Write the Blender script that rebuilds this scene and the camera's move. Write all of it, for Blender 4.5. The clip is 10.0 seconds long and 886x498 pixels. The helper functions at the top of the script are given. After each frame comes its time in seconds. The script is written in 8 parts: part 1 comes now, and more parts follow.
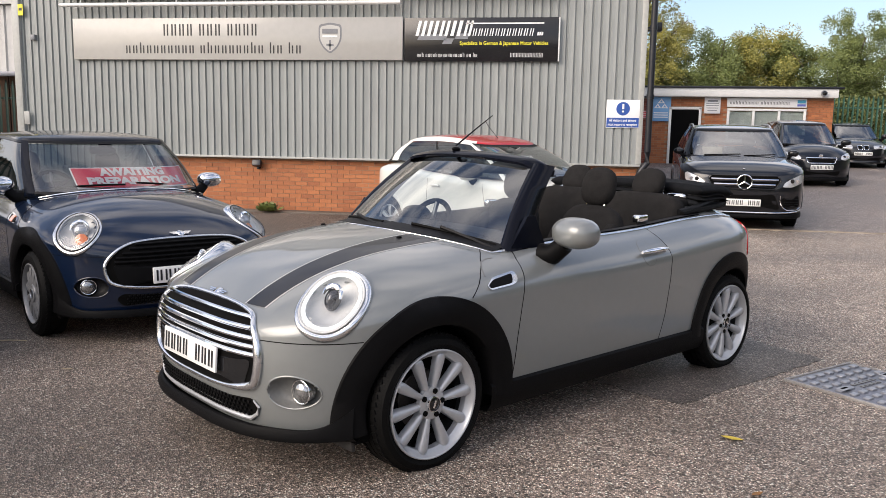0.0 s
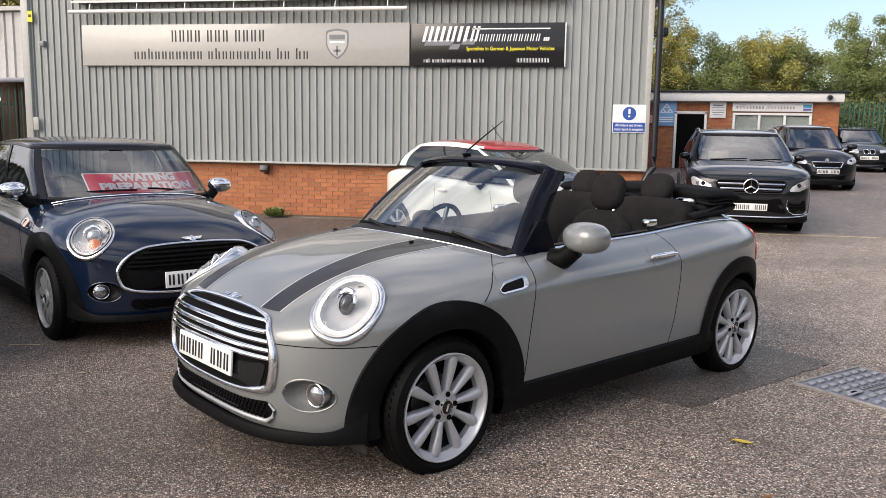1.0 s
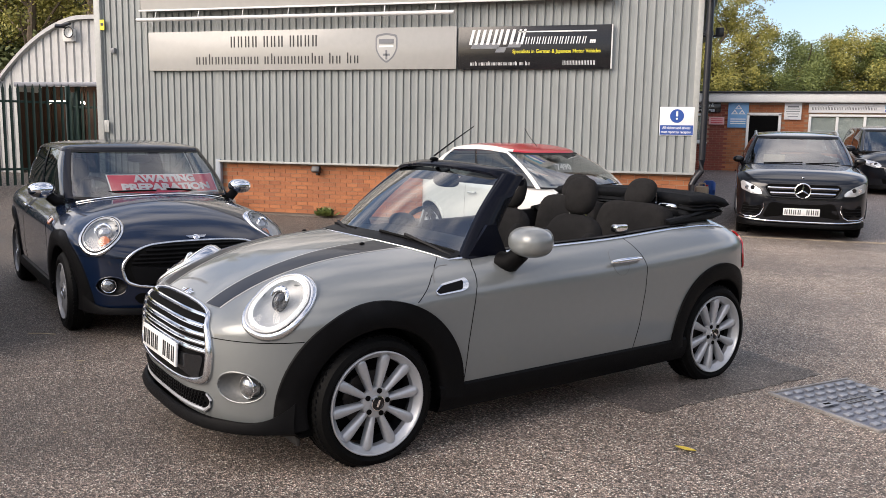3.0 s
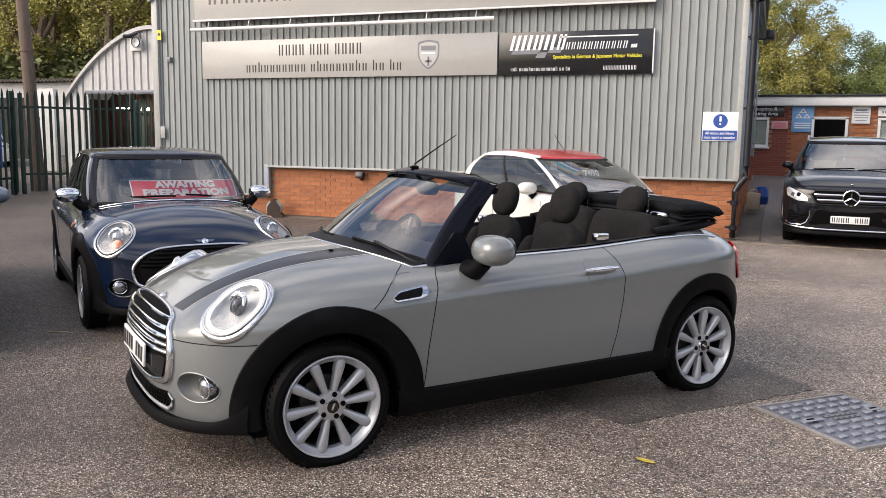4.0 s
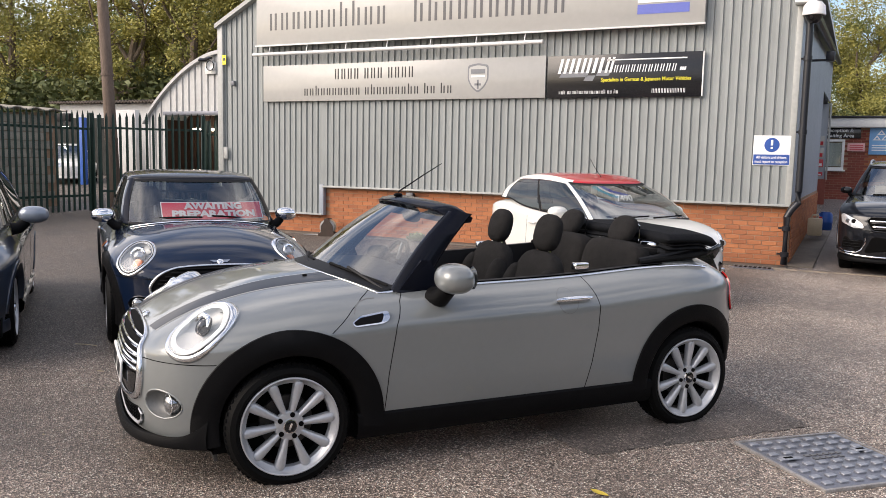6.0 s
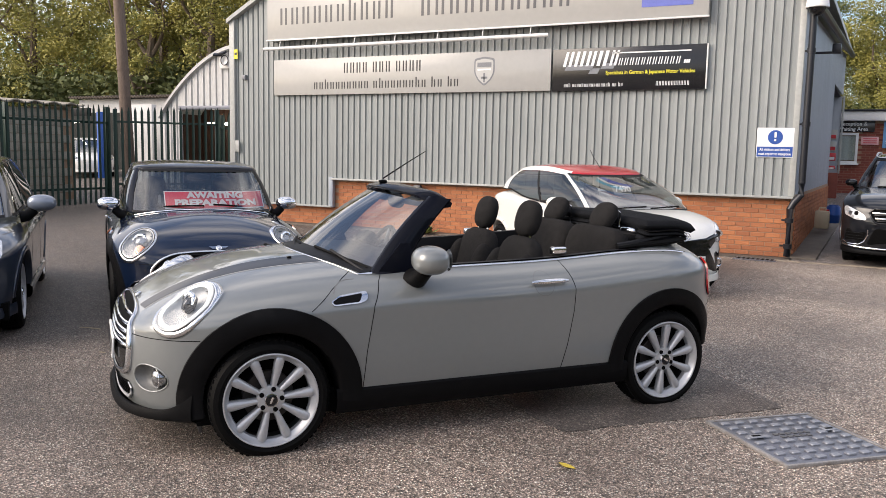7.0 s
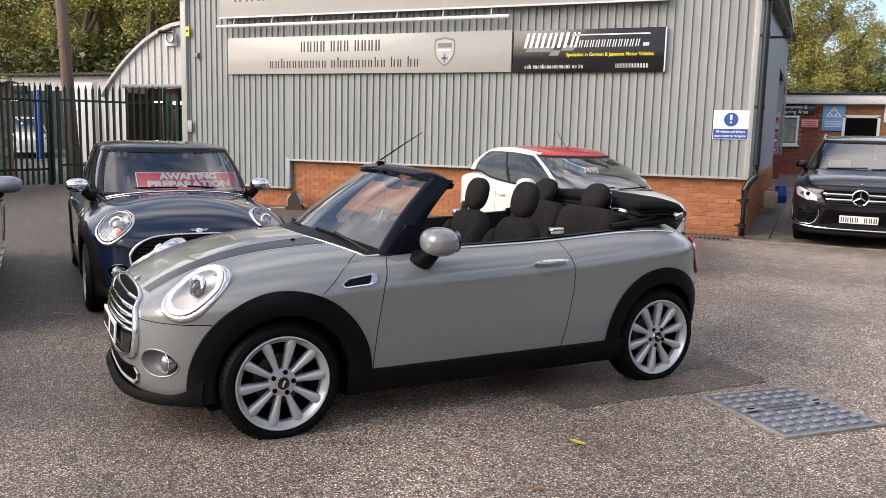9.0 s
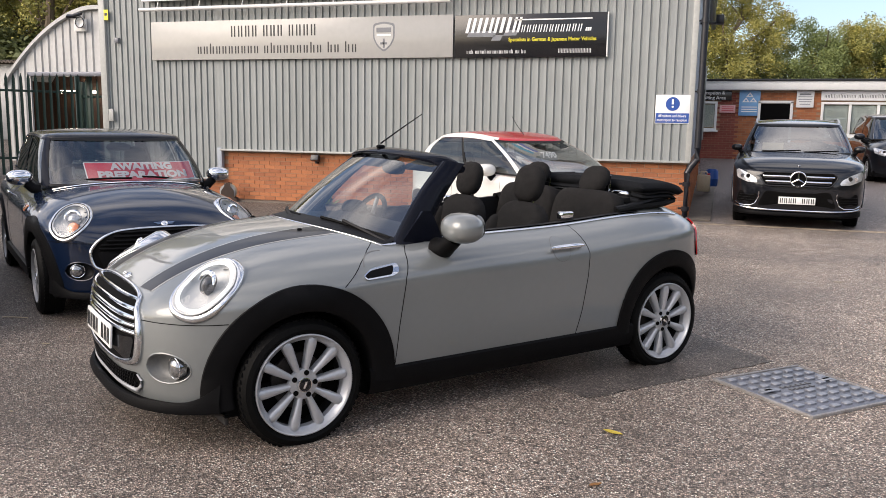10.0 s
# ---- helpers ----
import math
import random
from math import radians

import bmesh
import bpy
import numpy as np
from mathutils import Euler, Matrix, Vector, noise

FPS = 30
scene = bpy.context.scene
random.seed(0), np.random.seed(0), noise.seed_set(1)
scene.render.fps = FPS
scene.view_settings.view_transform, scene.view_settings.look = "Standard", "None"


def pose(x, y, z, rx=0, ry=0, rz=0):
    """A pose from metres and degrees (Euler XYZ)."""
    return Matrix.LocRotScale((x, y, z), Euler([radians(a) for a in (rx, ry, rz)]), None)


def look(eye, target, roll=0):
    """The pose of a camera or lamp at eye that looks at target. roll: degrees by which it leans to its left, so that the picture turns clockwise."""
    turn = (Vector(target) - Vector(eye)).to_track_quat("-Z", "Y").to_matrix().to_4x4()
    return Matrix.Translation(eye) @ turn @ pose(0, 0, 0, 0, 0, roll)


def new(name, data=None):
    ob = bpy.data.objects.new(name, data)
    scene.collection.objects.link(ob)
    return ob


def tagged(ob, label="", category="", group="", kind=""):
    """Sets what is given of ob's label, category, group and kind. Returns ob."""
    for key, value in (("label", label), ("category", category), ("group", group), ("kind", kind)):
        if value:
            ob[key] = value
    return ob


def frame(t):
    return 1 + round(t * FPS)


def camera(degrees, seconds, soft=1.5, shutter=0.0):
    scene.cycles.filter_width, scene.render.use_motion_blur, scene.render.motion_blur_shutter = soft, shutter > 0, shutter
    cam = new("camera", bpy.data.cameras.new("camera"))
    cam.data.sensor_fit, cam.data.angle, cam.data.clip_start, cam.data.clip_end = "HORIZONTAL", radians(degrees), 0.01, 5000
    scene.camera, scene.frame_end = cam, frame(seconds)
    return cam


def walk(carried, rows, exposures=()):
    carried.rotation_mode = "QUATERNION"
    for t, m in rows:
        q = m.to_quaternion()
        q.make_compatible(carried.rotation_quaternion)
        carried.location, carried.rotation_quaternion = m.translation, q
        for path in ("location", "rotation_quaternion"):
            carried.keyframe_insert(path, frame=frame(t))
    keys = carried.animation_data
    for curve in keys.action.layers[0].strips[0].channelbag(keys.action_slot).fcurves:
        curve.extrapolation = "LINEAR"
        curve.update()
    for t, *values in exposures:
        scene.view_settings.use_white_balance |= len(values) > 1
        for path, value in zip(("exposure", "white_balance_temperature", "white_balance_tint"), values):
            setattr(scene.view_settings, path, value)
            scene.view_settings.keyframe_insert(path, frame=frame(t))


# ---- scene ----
cam = camera(57.2, 10.0, 0.6)
PATH = [
    (0, (0.102, 0.112, 1.463), (-0.222, 2.065, 1.179), 1.0),
    (0.5, (0.092, 0.091, 1.465), (-0.234, 2.044, 1.186), 1.0),
    (1, (0.074, 0.069, 1.468), (-0.262, 2.022, 1.195), 0.9),
    (1.5, (0.15, 0.033, 1.474), (-0.206, 1.982, 1.206), 0.8),
    (2, (0.39, -0.019, 1.487), (-0.008, 1.922, 1.22), 0.7),
    (2.5, (0.596, -0.026, 1.493), (0.135, 1.901, 1.225), 0.6),
    (2.7, (0.653, 0.016, 1.497), (0.165, 1.936, 1.225), 0.9),
    (3.8, (1.175, 0.215, 1.522), (0.502, 2.079, 1.257), 0.6),
    (4, (1.287, 0.215, 1.535), (0.587, 2.07, 1.269), 0.9),
    (4.5, (1.492, 0.194, 1.553), (0.736, 2.027, 1.296), 1.0),
    (5, (1.591, 0.237, 1.559), (0.793, 2.055, 1.319), 1.1),
    (5.5, (1.709, 0.337, 1.585), (0.87, 2.138, 1.362), 1.2),
    (5.7, (1.768, 0.371, 1.613), (0.91, 2.164, 1.391), 1.2),
    (7, (2.144, 0.313, 1.564), (1.222, 2.072, 1.327), 1.2),
    (7.5, (2.173, 0.308, 1.57), (1.254, 2.067, 1.324), 1.0),
    (8, (2.173, 0.309, 1.559), (1.277, 2.08, 1.316), 1.3),
    (8.5, (2.094, 0.261, 1.559), (1.227, 2.044, 1.292), 2.0),
    (9, (1.83, 0.14, 1.56), (1.041, 1.956, 1.28), 1.4),
    (9.5, (1.561, 0.122, 1.528), (0.866, 1.975, 1.238), 1.0),
    (10, (1.215, 0.161, 1.502), (0.628, 2.049, 1.201), 0.9),
]
walk(cam, [(t, look(eye, target, roll)) for t, eye, target, roll in PATH],
     [(t, ev, 6420, 14.5) for t, ev in ((0, 0.02), (3, 0.03), (5, 0.09), (7.5, 0.13), (9.2, 0.11), (10, 0.06))])

# ---- world and light ----
world = bpy.data.worlds.new("sky_world")
scene.world = world
world.use_nodes = True
wn, wl = world.node_tree.nodes, world.node_tree.links
wn.clear()
sky = wn.new("ShaderNodeTexSky")
sky.sky_type, sky.sun_disc = "NISHITA", False
sky.sun_elevation, sky.sun_rotation = radians(32), radians(222)
sky.air_density, sky.dust_density, sky.ozone_density = 1.0, 2.0, 1.0
tc = wn.new("ShaderNodeTexCoord")
mp = wn.new("ShaderNodeMapping")
mp.inputs["Scale"].default_value = (1.2, 1.2, 4.5)
mp.inputs["Location"].default_value = (8.3, -2.6, 1.7)
cl = wn.new("ShaderNodeTexNoise")
cl.inputs["Scale"].default_value, cl.inputs["Detail"].default_value = 1.7, 7
cr = wn.new("ShaderNodeValToRGB")
cr.color_ramp.elements[0].position, cr.color_ramp.elements[1].position = 0.42, 0.68
mixc = wn.new("ShaderNodeMix")
mixc.data_type = "RGBA"
mixc.inputs[7].default_value = (8.4, 8.1, 7.8, 1)
bg = wn.new("ShaderNodeBackground")
bg.inputs["Strength"].default_value = 0.20
wo = wn.new("ShaderNodeOutputWorld")
wl.new(tc.outputs["Generated"], mp.inputs["Vector"])
wl.new(mp.outputs[0], cl.inputs["Vector"])
wl.new(cl.outputs["Fac"], cr.inputs["Fac"])
wl.new(cr.outputs["Color"], mixc.inputs[0])
wl.new(sky.outputs[0], mixc.inputs[6])
wl.new(mixc.outputs[2], bg.inputs["Color"])
wl.new(bg.outputs[0], wo.inputs[0])

sun = new("sun", bpy.data.lights.new("sun", "SUN"))
sun.data.energy, sun.data.angle, sun.data.color = 2.7, radians(44), (1.0, 0.89, 0.74)
sun.matrix_world = look((-9.5, -10.5, 9.0), (0, 0, 0))

# ---- materials ----
MATS = {}


def mat(name, col, rough=0.5, metal=0.0, var=0.0, scale=8.0, bump=0.0, bscale=60.0, coat=0.0, col2=None, island=False,
        obrand=0.0, spec=0.5, stretch=(1, 1, 1), rvar=0.0, emit=0.0):
    """A principled material whose colour drifts between col and col2 at two scales."""
    m = bpy.data.materials.new(name)
    m.use_nodes = True
    n, l = m.node_tree.nodes, m.node_tree.links
    b = n["Principled BSDF"]
    b.inputs["Base Color"].default_value = (*col, 1)
    b.inputs["Roughness"].default_value, b.inputs["Metallic"].default_value = rough, metal
    b.inputs["Coat Weight"].default_value, b.inputs["Coat Roughness"].default_value = coat, 0.03
    b.inputs["Specular IOR Level"].default_value = spec
    if emit:
        b.inputs["Emission Color"].default_value = (*col, 1)
        b.inputs["Emission Strength"].default_value = emit
    if var or bump or col2 or obrand:
        t = n.new("ShaderNodeTexCoord")
        mm = n.new("ShaderNodeMapping")
        mm.inputs["Scale"].default_value = stretch
        l.new(t.outputs["Object"], mm.inputs["Vector"])
    if var or col2:
        a, c = n.new("ShaderNodeTexNoise"), n.new("ShaderNodeTexNoise")
        a.inputs["Scale"].default_value, a.inputs["Detail"].default_value = scale, 4
        c.inputs["Scale"].default_value, c.inputs["Detail"].default_value = scale * 9, 3
        l.new(mm.outputs[0], a.inputs["Vector"])
        l.new(mm.outputs[0], c.inputs["Vector"])
        add = n.new("ShaderNodeMath")
        add.operation = "ADD"
        l.new(a.outputs["Fac"], add.inputs[0])
        l.new(c.outputs["Fac"], add.inputs[1])
        mr = n.new("ShaderNodeMapRange")
        mr.inputs["From Min"].default_value, mr.inputs["From Max"].default_value = 0.75, 1.25
        l.new(add.outputs[0], mr.inputs["Value"])
        ramp = n.new("ShaderNodeValToRGB")
        c2 = col2 or tuple(x * (1 - var) for x in col)
        ramp.color_ramp.elements[0].color = (*c2, 1)
        ramp.color_ramp.elements[1].color = (*col, 1)
        fac = mr.outputs[0]
        if obrand or island:
            src = n.new("ShaderNodeNewGeometry").outputs["Random Per Island"] if island else n.new("ShaderNodeObjectInfo").outputs["Random"]
            k = n.new("ShaderNodeMath")
            k.operation = "MULTIPLY_ADD"
            k.inputs[1].default_value = obrand or 0.6
            l.new(src, k.inputs[0])
            half = n.new("ShaderNodeMath")
            half.operation = "MULTIPLY"
            half.inputs[1].default_value = 1 - (obrand or 0.6)
            l.new(fac, half.inputs[0])
            l.new(half.outputs[0], k.inputs[2])
            fac = k.outputs[0]
        l.new(fac, ramp.inputs["Fac"])
        l.new(ramp.outputs["Color"], b.inputs["Base Color"])
        if rvar:
            rr = n.new("ShaderNodeMapRange")
            rr.inputs["To Min"].default_value, rr.inputs["To Max"].default_value = rough - rvar, rough + rvar
            l.new(a.outputs["Fac"], rr.inputs["Value"])
            l.new(rr.outputs[0], b.inputs["Roughness"])
    if bump:
        bn = n.new("ShaderNodeTexNoise")
        bn.inputs["Scale"].default_value, bn.inputs["Detail"].default_value = bscale, 3
        l.new(mm.outputs[0], bn.inputs["Vector"])
        bp = n.new("ShaderNodeBump")
        bp.inputs["Strength"].default_value, bp.inputs["Distance"].default_value = bump, 0.02
        l.new(bn.outputs["Fac"], bp.inputs["Height"])
        l.new(bp.outputs[0], b.inputs["Normal"])
    MATS[name] = m
    return m


def glass_mat(name, tint, gloss=1.0, base=0.075):
    """Thin glazing: tinted see-through with Fresnel gloss."""
    m = bpy.data.materials.new(name)
    m.use_nodes = True
    n, l = m.node_tree.nodes, m.node_tree.links
    n.clear()
    o, mx = n.new("ShaderNodeOutputMaterial"), n.new("ShaderNodeMixShader")
    tr, gl, lw = n.new("ShaderNodeBsdfTransparent"), n.new("ShaderNodeBsdfGlossy"), n.new("ShaderNodeLayerWeight")
    tr.inputs["Color"].default_value = (*tint, 1)
    gl.inputs["Roughness"].default_value = 0.02
    gl.inputs["Color"].default_value = (gloss, gloss, gloss, 1)
    lw.inputs["Blend"].default_value = 0.5
    pw, ma = n.new("ShaderNodeMath"), n.new("ShaderNodeMath")
    pw.operation, ma.operation = "POWER", "MULTIPLY_ADD"
    pw.inputs[1].default_value, ma.inputs[1].default_value, ma.inputs[2].default_value = 4.5, 0.99 - base, base
    l.new(lw.outputs["Facing"], pw.inputs[0])
    l.new(pw.outputs[0], ma.inputs[0])
    l.new(ma.outputs[0], mx.inputs[0])
    l.new(tr.outputs[0], mx.inputs[1])
    l.new(gl.outputs[0], mx.inputs[2])
    l.new(mx.outputs[0], o.inputs[0])
    MATS[name] = m
    return m


def asphalt(name, base, wet):
    """Worn tarmac: pale and dark stone chips, drifting patches, fine relief, damp sheen."""
    m = bpy.data.materials.new(name)
    m.use_nodes = True
    n, l = m.node_tree.nodes, m.node_tree.links
    b = n["Principled BSDF"]
    t = n.new("ShaderNodeTexCoord")
    vor = n.new("ShaderNodeTexVoronoi")
    vor.inputs["Scale"].default_value = 125
    big, mid = n.new("ShaderNodeTexNoise"), n.new("ShaderNodeTexNoise")
    big.inputs["Scale"].default_value, big.inputs["Detail"].default_value = 0.45, 6
    mid.inputs["Scale"].default_value, mid.inputs["Detail"].default_value = 5.5, 5
    for x in (vor, big, mid):
        l.new(t.outputs["Object"], x.inputs["Vector"])
    chip = n.new("ShaderNodeValToRGB")
    e = chip.color_ramp.elements
    e[0].color, e[1].color = (*[c * 0.10 for c in base], 1), (*[min(1, c * 3.6) for c in base], 1)
    e[0].position, e[1].position = 0.0, 1.0
    for pos, k in ((0.35, 0.62), (0.72, 1.12), (0.88, 1.95)):
        x = e.new(pos)
        x.color = (*[c * k for c in base], 1)
    gap = n.new("ShaderNodeMapRange")
    gap.inputs["From Min"].default_value, gap.inputs["From Max"].default_value = 0.25, 0.75
    gap.inputs["To Min"].default_value, gap.inputs["To Max"].default_value = 1.15, 0.40
    l.new(vor.outputs["Distance"], gap.inputs["Value"])
    sep = n.new("ShaderNodeSeparateColor")
    l.new(vor.outputs["Color"], sep.inputs[0])
    l.new(sep.outputs[0], chip.inputs["Fac"])
    tone = n.new("ShaderNodeMapRange")
    tone.inputs["From Min"].default_value, tone.inputs["From Max"].default_value = 0.3, 0.7
    tone.inputs["To Min"].default_value, tone.inputs["To Max"].default_value = 0.62, 1.2
    l.new(big.outputs["Fac"], tone.inputs["Value"])
    tone2 = n.new("ShaderNodeMapRange")
    tone2.inputs["From Min"].default_value, tone2.inputs["From Max"].default_value = 0.3, 0.7
    tone2.inputs["To Min"].default_value, tone2.inputs["To Max"].default_value = 0.82, 1.12
    l.new(mid.outputs["Fac"], tone2.inputs["Value"])
    mul = n.new("ShaderNodeMath")
    mul.operation = "MULTIPLY"
    l.new(tone.outputs[0], mul.inputs[0])
    l.new(tone2.outputs[0], mul.inputs[1])
    # paler towards the open side: shade, sheen and damp put into colour; edge wanders
    axes, wander, damp_shade, mul3 = n.new("ShaderNodeSeparateXYZ"), n.new("ShaderNodeMath"), n.new("ShaderNodeMapRange"), n.new("ShaderNodeMath")
    l.new(t.outputs["Object"], axes.inputs[0])
    wander.operation, mul3.operation = "MULTIPLY_ADD", "MULTIPLY"
    wander.inputs[1].default_value = 9.0
    l.new(big.outputs["Fac"], wander.inputs[0])
    l.new(axes.outputs[0], wander.inputs[2])
    damp_shade.inputs["From Min"].default_value, damp_shade.inputs["From Max"].default_value = 0.5, 8.0
    damp_shade.inputs["To Min"].default_value, damp_shade.inputs["To Max"].default_value = 0.62, 1.46
    l.new(wander.outputs[0], damp_shade.inputs["Value"])
    l.new(mul.outputs[0], mul3.inputs[0])
    l.new(damp_shade.outputs[0], mul3.inputs[1])
    mul2 = n.new("ShaderNodeMath")
    mul2.operation = "MULTIPLY"
    l.new(mul3.outputs[0], mul2.inputs[0])
    l.new(gap.outputs[0], mul2.inputs[1])
    mx = n.new("ShaderNodeMix")
    mx.data_type, mx.blend_type = "RGBA", "MULTIPLY"
    mx.inputs[0].default_value = 1
    l.new(chip.outputs["Color"], mx.inputs[6])
    l.new(mul2.outputs[0], mx.inputs[7])
    l.new(mx.outputs[2], b.inputs["Base Color"])
    rr = n.new("ShaderNodeMapRange")
    rr.inputs["From Min"].default_value, rr.inputs["From Max"].default_value = 0.3, 0.7
    rr.inputs["To Min"].default_value, rr.inputs["To Max"].default_value = 0.42 - wet, 0.72 - wet
    l.new(big.outputs["Fac"], rr.inputs["Value"])
    l.new(rr.outputs[0], b.inputs["Roughness"])
    bp = n.new("ShaderNodeBump")
    bp.inputs["Strength"].default_value, bp.inputs["Distance"].default_value = 1.0, 0.011
    l.new(vor.outputs["Distance"], bp.inputs["Height"])
    l.new(bp.outputs[0], b.inputs["Normal"])
    MATS[name] = m
    return m


asphalt("tarmac", (0.378, 0.302, 0.247), 0.0)
mat("cover_grey", (0.24, 0.245, 0.255), 0.38, metal=0.3, var=0.15, scale=8)
asphalt("tarmac_patch", (0.172, 0.148, 0.130), 0.20)
asphalt("tarmac_far", (0.265, 0.226, 0.205), 0.06)
mat("grit", (0.40, 0.33, 0.25), 0.95, col2=(0.16, 0.13, 0.10), scale=5, bump=0.5, bscale=90)
mat("cladding", (0.305, 0.326, 0.320), 0.45, var=0.16, scale=0.8, stretch=(1, 1, 0.25), rvar=0.08)
mat("cladding_side", (0.36, 0.40, 0.45), 0.45, var=0.14, scale=0.8, stretch=(1, 1, 0.25))
mat("cladding_white", (0.54, 0.54, 0.53), 0.5, var=0.14, scale=0.8)
mat("flashing", (0.42, 0.43, 0.41), 0.4, var=0.15, scale=2)
mat("brick", (0.50, 0.192, 0.078), 0.85, col2=(0.30, 0.11, 0.052), scale=9, obrand=0.7, bump=0.25, bscale=70)
mat("brick_far", (0.50, 0.192, 0.078), 0.85, col2=(0.30, 0.11, 0.052), scale=9, island=True, obrand=0.7, bump=0.25, bscale=70)
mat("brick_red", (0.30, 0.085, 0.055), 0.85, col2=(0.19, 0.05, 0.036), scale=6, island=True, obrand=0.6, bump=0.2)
mat("mortar", (0.40, 0.265, 0.175), 0.95, var=0.25, scale=12, bump=0.3)
mat("concrete", (0.36, 0.34, 0.31), 0.9, var=0.35, scale=3, bump=0.3)
mat("block", (0.42, 0.38, 0.31), 0.95, var=0.4, scale=4, bump=0.4, obrand=0.4)
mat("sign_white", (0.46, 0.452, 0.425), 0.18, var=0.06, scale=1.2)
mat("sign_black", (0.012, 0.012, 0.014), 0.2, var=0.2, scale=3)
mat("sign_blue", (0.03, 0.09, 0.36), 0.3, var=0.1)
mat("sign_lightblue", (0.20, 0.42, 0.72), 0.35, var=0.1)
mat("sign_red", (0.62, 0.03, 0.04), 0.35, var=0.12, scale=4)
mat("print_grey", (0.09, 0.09, 0.095), 0.3, var=0.1)
mat("print_dark", (0.02, 0.02, 0.022), 0.3, var=0.1)
mat("print_mid", (0.22, 0.23, 0.25), 0.3, var=0.2)
mat("print_white", (0.85, 0.85, 0.85), 0.35, var=0.04)
mat("print_yellow", (0.80, 0.72, 0.03), 0.35, var=0.08)
mat("print_cyan", (0.05, 0.36, 0.55), 0.3, var=0.1)
mat("print_violet", (0.13, 0.16, 0.52), 0.3, var=0.1)
mat("print_pink", (0.75, 0.42, 0.42), 0.4, var=0.1)
mat("white_pvc", (0.78, 0.78, 0.76), 0.35, var=0.08, scale=3)
mat("pipe_black", (0.012, 0.013, 0.018), 0.35, var=0.2, scale=6)
# Lighter copy of green_paint, with the sun on the far fence in it
mat("green_sunlit", (0.030, 0.105, 0.068), 0.5, var=0.35, scale=5)
mat("bay_shade", (0.025, 0.027, 0.024), 0.9, var=0.5, scale=1.5)
mat("roof_old", (0.13, 0.105, 0.085), 0.95, var=0.5, scale=2, bump=0.4)
mat("green_paint", (0.012, 0.040, 0.028), 0.5, var=0.35, scale=5)
mat("old_wood", (0.20, 0.145, 0.11), 0.85, var=0.45, scale=3, stretch=(4, 4, 0.4), bump=0.4, bscale=30)
mat("brown_wood", (0.085, 0.040, 0.023), 0.7, var=0.45, scale=3, stretch=(4, 4, 0.4))
mat("rusty_frame", (0.33, 0.33, 0.33), 0.5, metal=0.3, col2=(0.20, 0.18, 0.165), scale=12)
mat("iron_worn", (0.34, 0.355, 0.38), 0.36, metal=0.45, col2=(0.24, 0.25, 0.29), scale=8, bump=0.15, bscale=150)
mat("iron", (0.155, 0.164, 0.185), 0.36, metal=0.45, col2=(0.15, 0.16, 0.20), scale=5, bump=0.2, bscale=120)
mat("rubber", (0.003, 0.003, 0.003), 0.65, var=0.3, scale=12, bump=0.15, bscale=120, spec=0.12)
mat("black_plastic", (0.005, 0.005, 0.0055), 0.5, var=0.25, scale=18, bump=0.1, bscale=500, spec=0.08)
mat("deflector_grey", (0.055, 0.052, 0.05), 0.6, var=0.3, scale=14)
mat("gloss_black", (0.008, 0.008, 0.009), 0.08, var=0.1)
# Near black for openings and hollows, whose inner shade is in the colour
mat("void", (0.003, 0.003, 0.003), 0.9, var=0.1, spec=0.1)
mat("slate_light", (0.22, 0.25, 0.30), 0.3, spec=0.3, metal=0.4, var=0.08, coat=1.0)
mat("alloy", (0.50, 0.51, 0.525), 0.34, metal=0.45, var=0.08, scale=6)
mat("alloy_dark", (0.20, 0.20, 0.21), 0.4, metal=0.7, var=0.2, scale=6)
mat("barrel_shaded", (0.05, 0.05, 0.052), 0.5, metal=0.4, var=0.3, scale=9)
mat("brake", (0.07, 0.062, 0.058), 0.5, metal=0.6, var=0.3, scale=14)
mat("chrome", (0.82, 0.83, 0.85), 0.07, metal=1.0, var=0.03)
mat("satin_chrome", (0.76, 0.77, 0.79), 0.20, metal=1.0, var=0.05)
mat("mirror", (0.9, 0.9, 0.9), 0.02, metal=1.0)
mat("pin_grey", (0.50, 0.50, 0.48), 0.4, var=0.1)
mat("grey_paint", (0.203, 0.215, 0.212), 0.34, spec=0.3, metal=0.25, var=0.03, scale=3, coat=1.0)
mat("blue_paint", (0.0035, 0.0092, 0.027), 0.3, spec=0.08, var=0.12, scale=3, coat=1.0)
mat("black_paint", (0.007, 0.008, 0.011), 0.28, spec=0.10, var=0.15, scale=3, coat=1.0)
mat("roof_black", (0.006, 0.007, 0.010), 0.25, var=0.15, scale=5, coat=0.6, spec=0.2)
mat("slate_paint", (0.030, 0.038, 0.055), 0.3, spec=0.15, metal=0.2, var=0.1, scale=3, coat=1.0)
mat("white_paint", (0.80, 0.79, 0.74), 0.3, var=0.04, scale=3, coat=1.0)
mat("red_paint", (0.55, 0.02, 0.025), 0.3, var=0.08, scale=3, coat=1.0)
mat("stripe_black", (0.014, 0.014, 0.016), 0.35, var=0.15, scale=8, coat=0.3, spec=0.3)
mat("fabric_black", (0.023, 0.022, 0.0217), 0.95, var=0.3, scale=20, bump=0.35, bscale=420, spec=0.1)
mat("canvas", (0.010, 0.011, 0.013), 0.9, var=0.35, scale=7, bump=0.3, bscale=300, spec=0.12)
mat("pillar_black", (0.006, 0.007, 0.012), 0.16, var=0.2, scale=6, spec=0.12)
